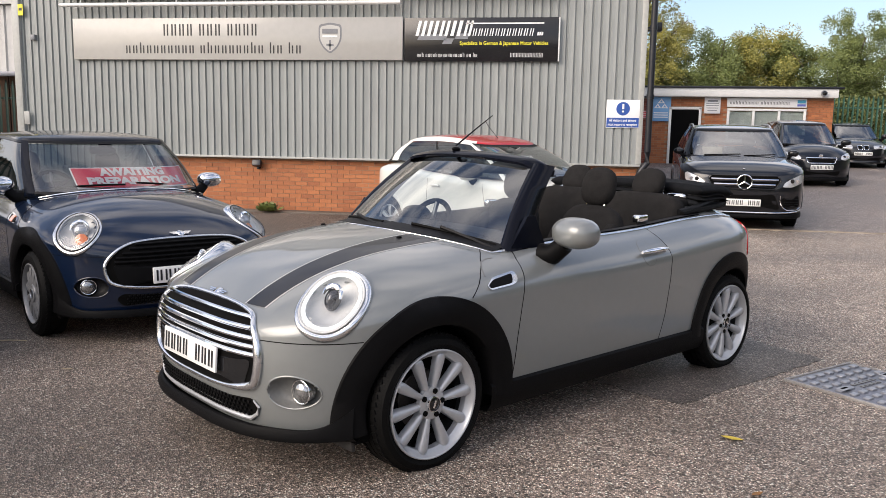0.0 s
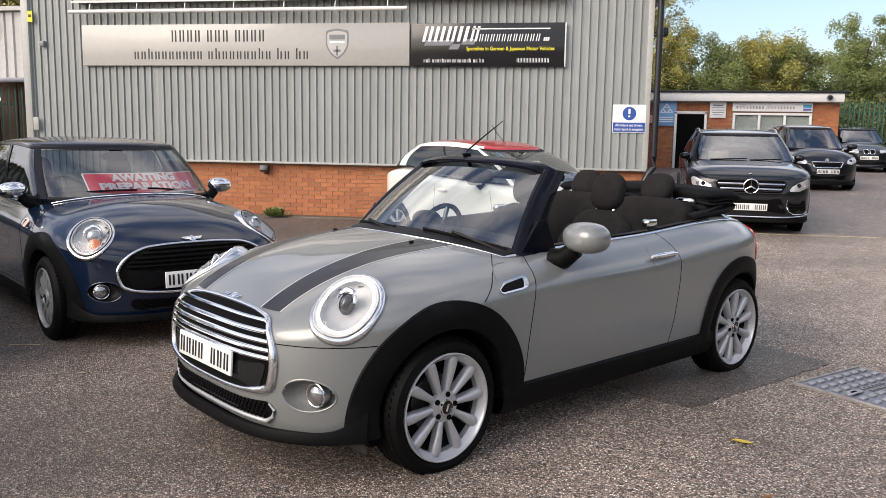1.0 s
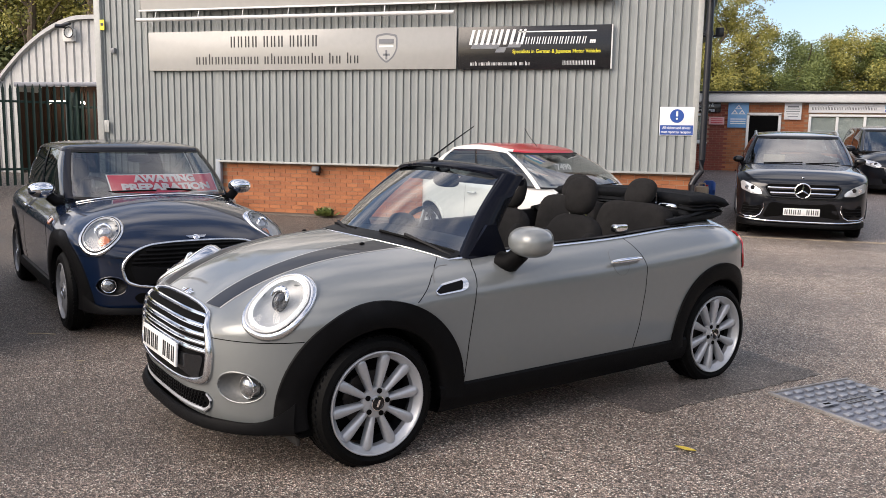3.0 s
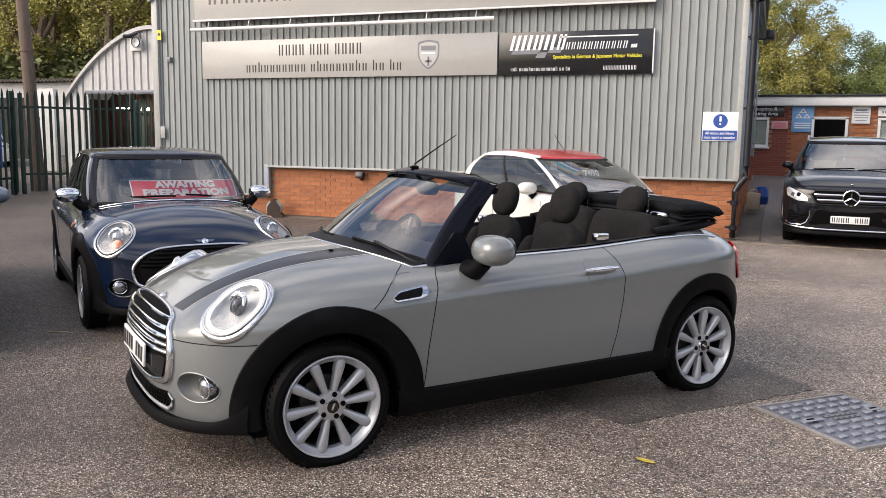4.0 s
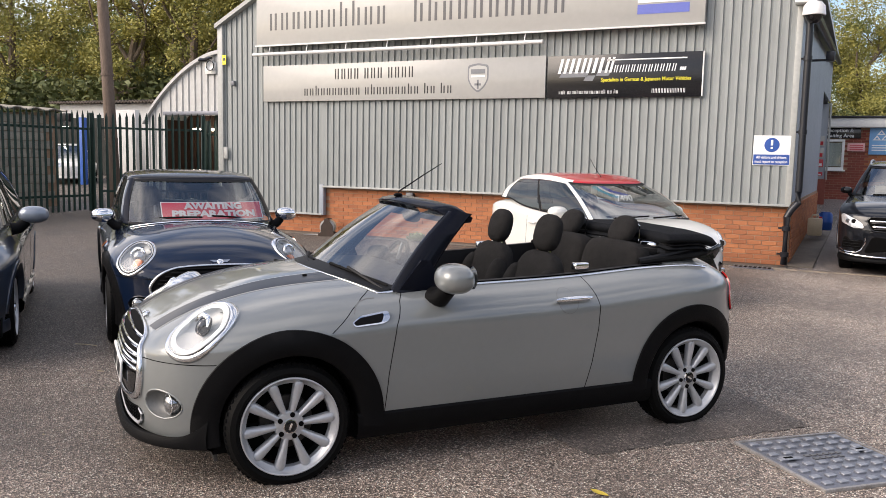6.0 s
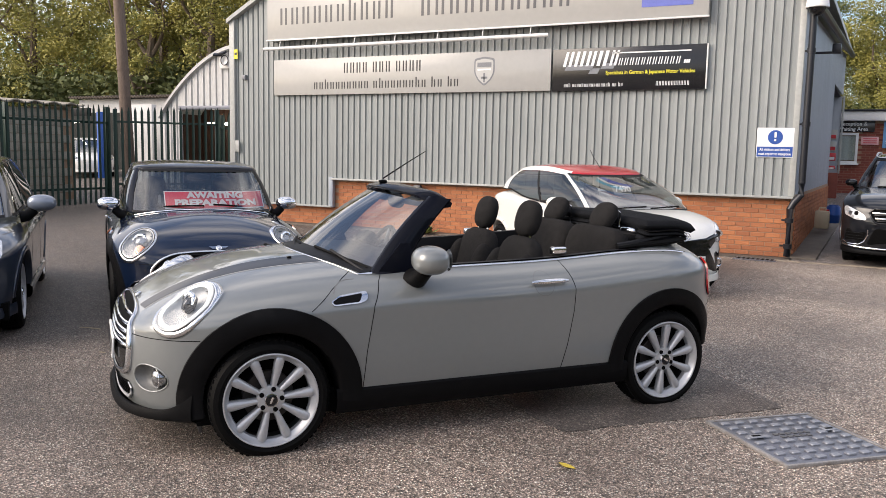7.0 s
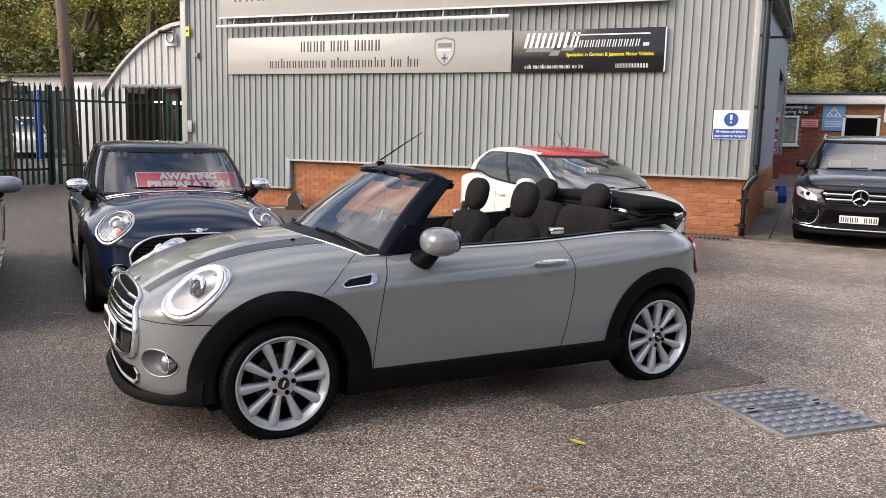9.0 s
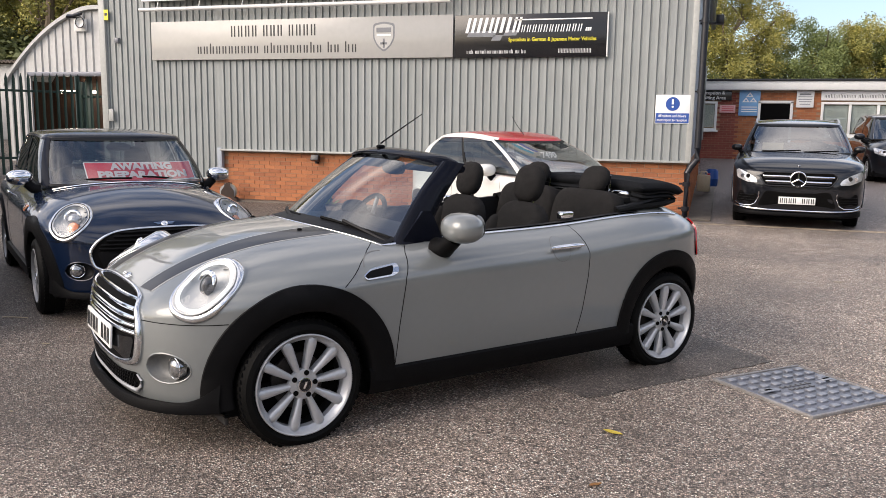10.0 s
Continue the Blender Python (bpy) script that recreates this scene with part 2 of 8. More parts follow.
mat("trim_dark", (0.005, 0.005, 0.006), 0.55, var=0.2, scale=9, spec=0.25)
mat("seat_grey", (0.035, 0.033, 0.03), 0.9, var=0.25, scale=20, bump=0.3, bscale=420)
mat("red_lens", (0.55, 0.012, 0.015), 0.12, var=0.2, scale=20, coat=1.0)
mat("amber_lens", (0.60, 0.17, 0.05), 0.15, var=0.2, scale=20, coat=1.0)
mat("lamp_inside", (0.60, 0.605, 0.60), 0.5, metal=0.1, var=0.18, scale=22)
mat("lamp_plain", (0.78, 0.79, 0.81), 0.2, metal=0.5, var=0.4, scale=18, coat=1.0)
mat("fog_glass", (0.45, 0.46, 0.47), 0.12, metal=0.85, var=0.4, scale=40)
mat("lamp_glass_grey", (0.55, 0.56, 0.58), 0.12, metal=0.6, var=0.4, scale=30)
mat("projector_glass", (0.10, 0.10, 0.105), 0.08, metal=0.5, var=0.5, scale=30, coat=1.0)
mat("lamp_ring", (1.0, 0.99, 0.95), 0.3, emit=0.9)
mat("shop_light", (1.0, 0.93, 0.75), 0.3, emit=12.0)
mat("blind_pale", (0.66, 0.66, 0.62), 0.8, var=0.12, scale=2, stretch=(14, 1, 0.3))
mat("damp_concrete", (0.15, 0.125, 0.10), 0.7, var=0.4, scale=4, bump=0.3)
mat("reel_brown", (0.07, 0.045, 0.032), 0.55, var=0.3, scale=12)
mat("reel_grey", (0.42, 0.41, 0.39), 0.5, var=0.2, scale=20)
mat("plate_white", (0.82, 0.82, 0.80), 0.3, var=0.04)
mat("blue_plastic", (0.02, 0.10, 0.42), 0.45, var=0.15)
mat("cream_plastic", (0.62, 0.52, 0.36), 0.5, var=0.15)
mat("bark", (0.20, 0.155, 0.11), 0.95, var=0.5, scale=4, stretch=(3, 3, 0.6), bump=0.6, bscale=25)
mat("leaf_green", (0.260, 0.299, 0.085), 0.6, col2=(0.098, 0.138, 0.049), scale=0.45, island=True, obrand=0.42)
mat("leaf_gold", (0.450, 0.390, 0.085), 0.6, col2=(0.170, 0.187, 0.054), scale=0.45, island=True, obrand=0.42)
mat("leaf_dark", (0.155, 0.170, 0.050), 0.65, col2=(0.058, 0.080, 0.027), scale=0.45, island=True, obrand=0.42)
# Fog recess grey, also used for the drawn shade of vent crease and cup
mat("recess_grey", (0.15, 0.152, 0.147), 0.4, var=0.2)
mat("dead_leaf", (0.62, 0.47, 0.06), 0.7, var=0.3, scale=40)
mat("dead_leaf_brown", (0.30, 0.14, 0.04), 0.7, var=0.4, scale=40)
mat("twig", (0.42, 0.35, 0.24), 0.8, var=0.3, scale=40)
glass_mat("screen_glass", (0.66, 0.73, 0.74), 0.95, 0.18)
glass_mat("hatch_screen_glass", (0.70, 0.75, 0.76), 1.0, 0.13)
glass_mat("near_screen_glass", (0.70, 0.75, 0.76), 1.0, 0.23)
glass_mat("far_screen_glass", (0.34, 0.39, 0.40), 1.0, 0.23)
glass_mat("side_glass", (0.20, 0.23, 0.23))
glass_mat("clear_lens", (0.93, 0.94, 0.95), 0.55, 0.05)
glass_mat("window_glass", (0.85, 0.88, 0.88))


# ---- mesh helpers ----
def obj(name, verts, faces, material, parent=None, smooth=True, label="", sharp=40):
    me = bpy.data.meshes.new(name)
    me.from_pydata([tuple(v) for v in verts], [], faces)
    me.validate()
    me.materials.append(MATS[material])
    if smooth:
        me.shade_smooth()
        if sharp:
            me.set_sharp_from_angle(angle=radians(sharp))
    ob = new(name, me)
    if parent is not None:
        ob.parent = parent
    if label:
        ob["label"] = label
    return ob


def part(name, bm, material, parent=None, label="", smooth=True, sharp=40):
    bmesh.ops.recalc_face_normals(bm, faces=bm.faces)
    me = bpy.data.meshes.new(name)
    bm.to_mesh(me)
    bm.free()
    me.materials.append(MATS[material])
    if smooth:
        me.shade_smooth()
        if sharp:
            me.set_sharp_from_angle(angle=radians(sharp))
    ob = new(name, me)
    if parent is not None:
        ob.parent = parent
    if label:
        ob["label"] = label
    return ob


def box_bm(sx, sy, sz, at=(0, 0, 0), bevel=0.0, seg=2, bm=None, rot=None):
    bm = bm or bmesh.new()
    g = bmesh.ops.create_cube(bm, size=1)
    vs = g["verts"]
    bmesh.ops.scale(bm, vec=(sx, sy, sz), verts=vs)
    if bevel:
        es = {e for v in vs for e in v.link_edges}
        r = bmesh.ops.bevel(bm, geom=list(es), offset=bevel, segments=seg, profile=0.5, affect="EDGES")
        vs = list({v for v in r["verts"]} | {v for v in vs if v.is_valid})
    m = Matrix.Translation(at)
    if rot is not None:
        m = m @ rot
    bmesh.ops.transform(bm, matrix=m, verts=vs)
    return bm


def box(name, sx, sy, sz, at, material, parent=None, bevel=0.0, label="", seg=2, rot=None):
    return part(name, box_bm(sx, sy, sz, at, bevel, seg, None, rot), material, parent, label)


def cyl_bm(r, depth, at=(0, 0, 0), axis="z", seg=24, r2=None, bm=None, bevel=0.0):
    bm = bm or bmesh.new()
    rot = {"z": Matrix(), "x": Matrix.Rotation(radians(90), 4, "Y"), "y": Matrix.Rotation(radians(-90), 4, "X")}[axis]
    g = bmesh.ops.create_cone(bm, cap_ends=True, segments=seg, radius1=r, radius2=r if r2 is None else r2, depth=depth)
    vs = g["verts"]
    bmesh.ops.transform(bm, matrix=Matrix.Translation(at) @ rot, verts=vs)
    return bm


def cyl(name, r, depth, at, axis, material, parent=None, seg=24, r2=None, label=""):
    return part(name, cyl_bm(r, depth, at, axis, seg, r2), material, parent, label)


def tube_geo(pts, r, seg=8, closed=False, rs=None):
    pts = [Vector(p) for p in pts]
    n = len(pts)
    V, F = [], []
    up = Vector((0, 0, 1))
    for i, p in enumerate(pts):
        a = pts[(i - 1) % n] if (closed or i > 0) else p
        b = pts[(i + 1) % n] if (closed or i < n - 1) else p
        d = (b - a).normalized()
        u = d.cross(up)
        if u.length < 0.05:
            u = d.cross(Vector((0, 1, 0)))
        u.normalize()
        w = u.cross(d).normalized()
        rr = rs[i] if rs else r
        for k in range(seg):
            t = 2 * math.pi * k / seg
            V.append(p + u * (rr * math.cos(t)) + w * (rr * math.sin(t)))
    for i in range(n if closed else n - 1):
        j = (i + 1) % n
        for k in range(seg):
            m = (k + 1) % seg
            F.append((i * seg + k, i * seg + m, j * seg + m, j * seg + k))
    if not closed:
        F.append(tuple(range(seg))[::-1])
        F.append(tuple((n - 1) * seg + k for k in range(seg)))
    return V, F


def tube(name, pts, r, material, parent=None, seg=8, closed=False, rs=None, label=""):
    V, F = tube_geo(pts, r, seg, closed, rs)
    return obj(name, V, F, material, parent, True, label)


def lathe(name, prof, material, parent=None, axis="y", seg=48, at=(0, 0, 0), label="", sharp=40):
    """Turns a profile of (radius, along-axis) pairs round an axis."""
    V, F = [], []
    for r, h in prof:
        for k in range(seg):
            t = 2 * math.pi * k / seg
            c, s = r * math.cos(t), r * math.sin(t)
            p = {"y": (c, h, s), "z": (c, s, h), "x": (h, c, s)}[axis]
            V.append(Vector(p) + Vector(at))
    for i in range(len(prof) - 1):
        for k in range(seg):
            m = (k + 1) % seg
            F.append((i * seg + k, i * seg + m, (i + 1) * seg + m, (i + 1) * seg + k))
    bm = bmesh.new()
    vs = [bm.verts.new(v) for v in V]
    for f in F:
        bm.faces.new([vs[i] for i in f])
    bmesh.ops.remove_doubles(bm, verts=bm.verts, dist=1e-5)
    return part(name, bm, material, parent, label, True, sharp)


def blob(name, sx, sy, sz, at, material, parent=None, n=2.6, rot=None, label="", nu=20, nv=12):
    """A superellipsoid: a rounded cushion of half sizes sx, sy, sz."""
    def sp(c, e):
        return math.copysign(abs(c) ** e, c)
    e = 2 / n
    V, F = [], []
    for j in range(nv + 1):
        a = -math.pi / 2 + math.pi * j / nv
        for i in range(nu):
            b = 2 * math.pi * i / nu
            V.append(Vector((sx * sp(math.cos(a), e) * sp(math.cos(b), e), sy * sp(math.cos(a), e) * sp(math.sin(b), e), sz * sp(math.sin(a), e))))
    for j in range(nv):
        for i in range(nu):
            F.append((j * nu + i, j * nu + (i + 1) % nu, (j + 1) * nu + (i + 1) % nu, (j + 1) * nu + i))
    m = Matrix.Translation(at) @ (rot or Matrix())
    bm = bmesh.new()
    vs = [bm.verts.new(m @ v) for v in V]
    for f in F:
        bm.faces.new([vs[i] for i in f])
    bmesh.ops.remove_doubles(bm, verts=bm.verts, dist=1e-5)
    return part(name, bm, material, parent, label, True, 0)


def thing(name, m, label, category, group="", kind=""):
    e = new(name)
    e.matrix_world = m
    e.empty_display_size = 0.2
    return tagged(e, label, category, group, kind)


def text_mesh(name, words, size, material, parent=None, m=None, depth=0.002, align="CENTER", width=None, bold=0.0):
    cu = bpy.data.curves.new(name, "FONT")
    cu.body, cu.size, cu.extrude, cu.align_x, cu.align_y, cu.offset = words, size, depth, align, "CENTER", bold
    cu.resolution_u = 3
    tmp = new(name, cu)
    bpy.context.view_layer.update()
    me = bpy.data.meshes.new_from_object(tmp.evaluated_get(bpy.context.evaluated_depsgraph_get()))
    bpy.data.objects.remove(tmp)
    if width:
        xs = [v.co.x for v in me.vertices]
        k = width / (max(xs) - min(xs))
        for v in me.vertices:
            v.co.x *= k
    me.materials.clear()
    me.materials.append(MATS[material])
    ob = new(name, me)
    if parent is not None:
        ob.parent = parent
    if m is not None:
        ob.matrix_local = m
    return ob


# ---- how a car is made ----
from mathutils.bvhtree import BVHTree
from mathutils.kdtree import KDTree


def lerp(a, b, t):
    return a + (b - a) * t


def table(rows):
    """A smooth curve through a few (x, value) rows."""
    xs, ys = np.array([r[0] for r in rows], float), np.array([r[1] for r in rows], float)
    o = np.argsort(xs)
    xs, ys = xs[o], ys[o]
    d = np.gradient(ys, xs)

    def f(x):
        x = min(max(x, xs[0]), xs[-1])
        i = min(int(np.searchsorted(xs, x, side="right")) - 1, len(xs) - 2)
        h = xs[i + 1] - xs[i]
        t = (x - xs[i]) / h
        return float((2 * t**3 - 3 * t**2 + 1) * ys[i] + (t**3 - 2 * t**2 + t) * h * d[i] + (-2 * t**3 + 3 * t**2) * ys[i + 1] + (t**3 - t**2) * h * d[i + 1])
    return f


def ring(xf, x0, x1, xr, w, nf, nr, u):
    """Plan outline of one half: u 0..1 round the front corner, 1..2 along the side, 2..3 round the rear."""
    if u <= 1:
        a = u * math.pi / 2
        return x0 + (xf - x0) * math.cos(a) ** (2 / nf), w * math.sin(a) ** (2 / nf)
    if u <= 2:
        return lerp(x0, x1, u - 1), w
    a = (3 - u) * math.pi / 2
    return x1 + (xr - x1) * max(0.0, math.cos(a)) ** (2 / nr), w * math.sin(a) ** (2 / nr)


class Shell:
    """The lower body of a car: walls that follow a plan outline, closed by an arched top. x ahead, y to its left."""

    def __init__(self, p):
        self.p = p
        g = p.get
        self.zsh, self.top, self.low = table(p["shoulder"]), table(p["top"]), table(p["low"])
        self.nose, self.tail = table(g("nose", [(0, 0), (1, 0)])), table(g("tail", [(0, 0), (1, 0)]))
        fine = g("fine", 1)
        us = [i / (26 * fine) for i in range(26 * fine)] + [1 + i / 44 for i in range(44)] + [2 + i / 22 for i in range(23)]
        self.rows = []
        nb, nc = 16 * fine, 16
        for u in us:
            x, y = ring(p["xf"], p["x0"], p["x1"], p["xr"], p["w"], g("nf", 2.8), g("nr", 2.8), u)
            col = []
            zl, zs = self.low(x), self.zsh(x)
            cf, cb = (1 - min(1, u)) ** 0.8, max(0, u - 2) ** 0.8
            for j in range(nb + 1):
                z = lerp(zl, zs, j / nb)
                b = 1 - g("tuck", 0.06) * max(0, (0.52 - z) / 0.4) ** 2 - g("lean", 0.0) * max(0, z - 0.55)
                col.append((x + self.nose(z) * cf + self.tail(z) * cb, y * b, z))
            ex, ey, _ = col[-1]
            sx = min(max(ex, g("spine_r", -1.2)), g("spine_f", 1.2))
            for j in range(1, nc + 1):
                s = math.cos(j / nc * math.pi / 2)
                X, Y = sx + (ex - sx) * s, ey * s
                n = g("arch", 2.0)
                col.append((X, Y, zs + (self.top(X) - zs) * (max(0, 1 - s**n)) ** (1 / n)))
            self.rows.append(col)
        self.nb = nb
        V, F = [], []
        nj = len(self.rows[0])
        for sgn in (1, -1):
            o = len(V)
            for c in self.rows:
                V += [(a, b * sgn, d) for a, b, d in c]
            for i in range(len(self.rows) - 1):
                for j in range(nj - 1):
                    q = (o + i * nj + j, o + (i + 1) * nj + j, o + (i + 1) * nj + j + 1, o + i * nj + j + 1)
                    F.append(q if sgn > 0 else q[::-1])
        self.V, self.F = V, F
        self.tree = BVHTree.FromPolygons(V, F)

    def panels(self, sort, parent, mats):
        """Splits the shell into panels: sort(x, y, z) names the panel a face belongs to, or None for a hole."""
        groups = {}
        for f in self.F:
            c = [sum(self.V[i][k] for i in f) / 4 for k in range(3)]
            n = sort(*c)
            if n:
                groups.setdefault(n, []).append(f)
        full = bpy.data.meshes.new("shell")
        full.from_pydata(self.V, [], self.F)
        bm = bmesh.new()
        bm.from_mesh(full)
        bmesh.ops.remove_doubles(bm, verts=bm.verts, dist=1e-5)
        bm.normal_update()
        bm.verts.ensure_lookup_table()
        near = KDTree(len(bm.verts))
        for i, v in enumerate(bm.verts):
            near.insert(v.co, i)
        near.balance()
        nrm = [v.normal.copy() for v in bm.verts]
        if nrm[near.find(Vector((0, self.p["w"], 0.6)))[1]].y < 0:
            nrm = [-q for q in nrm]
        bm.free()
        bpy.data.meshes.remove(full)
        for n, fs in groups.items():
            ids = {}
            V, F = [], []
            for f in fs:
                q = []
                for i in f:
                    k = tuple(round(c, 4) for c in self.V[i])
                    if k not in ids:
                        ids[k] = len(V)
                        V.append(k)
                    if ids[k] not in q:
                        q.append(ids[k])
                if len(q) > 2:
                    F.append(q)
            base, label = n.split("/")[0], ""
            me = bpy.data.meshes.new(base)
            me.from_pydata(V, [], F)
            me.materials.append(MATS[mats.get(base, mats["paint"])])
            me.shade_smooth()
            me.normals_split_custom_set_from_vertices([nrm[near.find(Vector(k))[1]] for k in V])
            ob = new(base, me)
            ob.parent = parent

    def hit(self, o, d):
        h = self.tree.ray_cast(Vector(o), Vector(d).normalized())
        return (h[0], h[1]) if h[0] else (None, None)

    def side(self, x, z, sgn=1, off=0.0):
        p, n = self.hit((x, sgn * 3, z), (0, -sgn, 0))
        if p is None:
            p, n = Vector((x, sgn * self.p["w"], z)), Vector((0, sgn, 0))
        if n.y * sgn < 0:
            n = -n
        return p + n * off

    def front(self, y, z, off=0.0, back=False):
        s = -1 if back else 1
        p, n = self.hit((s * 4, y, z), (-s, 0, 0))
        if p is None:
            p, n = Vector((self.p["xr"] if back else self.p["xf"], y, z)), Vector((s, 0, 0))
        if n.x * s < 0:
            n = -n
        return p + n * off

    def above(self, x, y, off=0.0):
        p, n = self.hit((x, y, 4), (0, 0, -1))
        if p is None:
            p, n = Vector((x, y, self.top(x))), Vector((0, 0, 1))
        if n.z < 0:
            n = -n
        return p + n * off


def dense(pts, closed=False, step=0.03):
    out = []
    n = len(pts)
    for i in range(n if closed else n - 1):
        a, b = np.array(pts[i], float), np.array(pts[(i + 1) % n], float)
        k = max(1, int(np.linalg.norm(b - a) / step))
        out += [tuple(a + (b - a) * j / k) for j in range(k)]
    if not closed:
        out.append(tuple(pts[-1]))
    return out


def rounded(pts, r, seg=5):
    """A closed outline with its corners rounded."""
    out = []
    n = len(pts)
    for i in range(n):
        a, b, c = (np.array(pts[(i + k) % n], float) for k in (-1, 0, 1))
        d1, d2 = (a - b), (c - b)
        l1, l2 = np.linalg.norm(d1), np.linalg.norm(d2)
        q = min(r, l1 * 0.45, l2 * 0.45)
        p1, p2 = b + d1 / l1 * q, b + d2 / l2 * q
        for k in range(seg + 1):
            t = k / seg
            out.append(tuple((1 - t) ** 2 * p1 + 2 * t * (1 - t) * b + t * t * p2))
    return out


def softened(pts, times=3):
    """A closed outline with its corners cut again and again, until it flows."""
    for _ in range(times):
        pts = [(lerp(a[0], b[0], t), lerp(a[1], b[1], t)) for a, b in zip(pts, pts[1:] + pts[:1]) for t in (0.22, 0.78)]
    return pts


def patch(name, put, outline, material, parent, off=0.004, rings=5, label="", depth=0.012):
    """A panel with a given outline, laid on a surface by put(a, b, off), with its edge turned in."""
    c = np.mean(np.array(outline), axis=0)
    n = len(outline)
    V, F = [put(c[0], c[1], off)], []
    for k in range(1, rings + 1):
        for q in outline:
            a = c + (np.array(q) - c) * k / rings
            V.append(put(a[0], a[1], off))
    for q in outline:
        V.append(put(q[0], q[1], off - depth))
    for i in range(n):
        F.append((0, 1 + i, 1 + (i + 1) % n))
    for k in range(rings):
        for i in range(n):
            a, b = 1 + k * n + i, 1 + k * n + (i + 1) % n
            F.append((a, a + n, b + n, b))
    bm = bmesh.new()
    vs = [bm.verts.new(v) for v in V]
    for f in F:
        bm.faces.new([vs[i] for i in f])
    return part(name, bm, material, parent, label, True, 35)


def ribbon(name, pts, normals, half, material, parent, label="", rise=0.0):
    """A narrow raised band along pts."""
    V, F = [], []
    n = len(pts)
    for i in range(n):
        p, nn = Vector(pts[i]), Vector(normals[i]).normalized()
        d = (Vector(pts[min(i + 1, n - 1)]) - Vector(pts[max(i - 1, 0)])).normalized()
        s = d.cross(nn).normalized() * half
        V += [p - s - nn * 0.004, p - s * 0.8 + nn * rise, p + s * 0.8 + nn * rise, p + s - nn * 0.004]
    for i in range(n - 1):
        for k in range(3):
            F.append((i * 4 + k, i * 4 + k + 1, i * 4 + k + 5, i * 4 + k + 4))
    return obj(name, V, F, material, parent, True, label, 60)


def seam(put, pts, parent, half=0.0024, name="panel_gap", material="void"):
    q = dense(pts, step=0.025)
    P = [put(a, b, 0.0) for a, b in q]
    N = [(put(a, b, 0.01) - put(a, b, 0.0)) for a, b in q]
    return ribbon(name, P, N, half, material, parent, rise=0.0012)


def bars_plate(name, put, w, h, parent, glyphs=7, back=False):
    """A number plate: a white board with plain bars in place of its characters."""
    c = put(0, 0)
    a, b = put(0.05, 0) - put(-0.05, 0), put(0, 0.05) - put(0, -0.05)
    ux, uz = a.normalized(), b.normalized()
    nn = ux.cross(uz).normalized()
    m = Matrix((ux, uz, nn)).transposed().to_4x4()
    m.translation = c
    pl = part(name, box_bm(w, h, 0.012, (0, 0, 0), 0.004), "plate_white", parent, "white plate with plain dark bars")
    pl.matrix_local = m
    xs = np.linspace(-w * 0.42, w * 0.42, glyphs + 1)
    for i, x in enumerate(xs):
        if i != 4:
            bm = bmesh.new()
            for k in (-1, 1):
                box_bm(w * 0.026, h * 0.66, 0.003, (x + k * w * 0.026, 0, 0.007), bm=bm)
            part("plate_bar", bm, "print_dark", pl)
    return pl


def wheel_arch(shell, cx, cz, r0, r1, a0, a1, sgn, material, parent, out=0.012, name="wheel_arch_trim", flat=None):
    """A moulding round a wheel opening that follows the body side."""
    V, F = [], []
    n = 44
    prof = [(1.0, -0.004), (0.985, out), (0.6, out * 1.3), (0.12, out * 1.1), (0.0, out * 0.3), (-0.05, -0.05), (-0.05, -0.16)]
    for i in range(n + 1):
        a = radians(lerp(a0, a1, i / n))
        for f, o in prof:
            r = lerp(r0, r1, f)
            x, z = cx + r * math.cos(a), cz + r * math.sin(a)
            yb = shell.side(x, max(z, shell.low(x) + 0.03), sgn).y * sgn
            V.append((x, sgn * (yb + o), z))
    k = len(prof)
    for i in range(n):
        for j in range(k - 1):
            q = (i * k + j, i * k + j + 1, (i + 1) * k + j + 1, (i + 1) * k + j)
            F.append(q if sgn > 0 else q[::-1])
    return obj(name, V, F, material, parent, True, "", 50)


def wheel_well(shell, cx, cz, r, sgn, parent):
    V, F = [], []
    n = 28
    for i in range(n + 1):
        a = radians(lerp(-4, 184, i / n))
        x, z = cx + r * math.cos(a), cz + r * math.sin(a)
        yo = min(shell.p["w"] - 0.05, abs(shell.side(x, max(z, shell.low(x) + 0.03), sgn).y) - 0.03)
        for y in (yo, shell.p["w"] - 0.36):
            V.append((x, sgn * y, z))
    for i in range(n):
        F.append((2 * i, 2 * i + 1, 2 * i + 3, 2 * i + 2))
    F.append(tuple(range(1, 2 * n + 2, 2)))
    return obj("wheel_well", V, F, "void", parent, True)


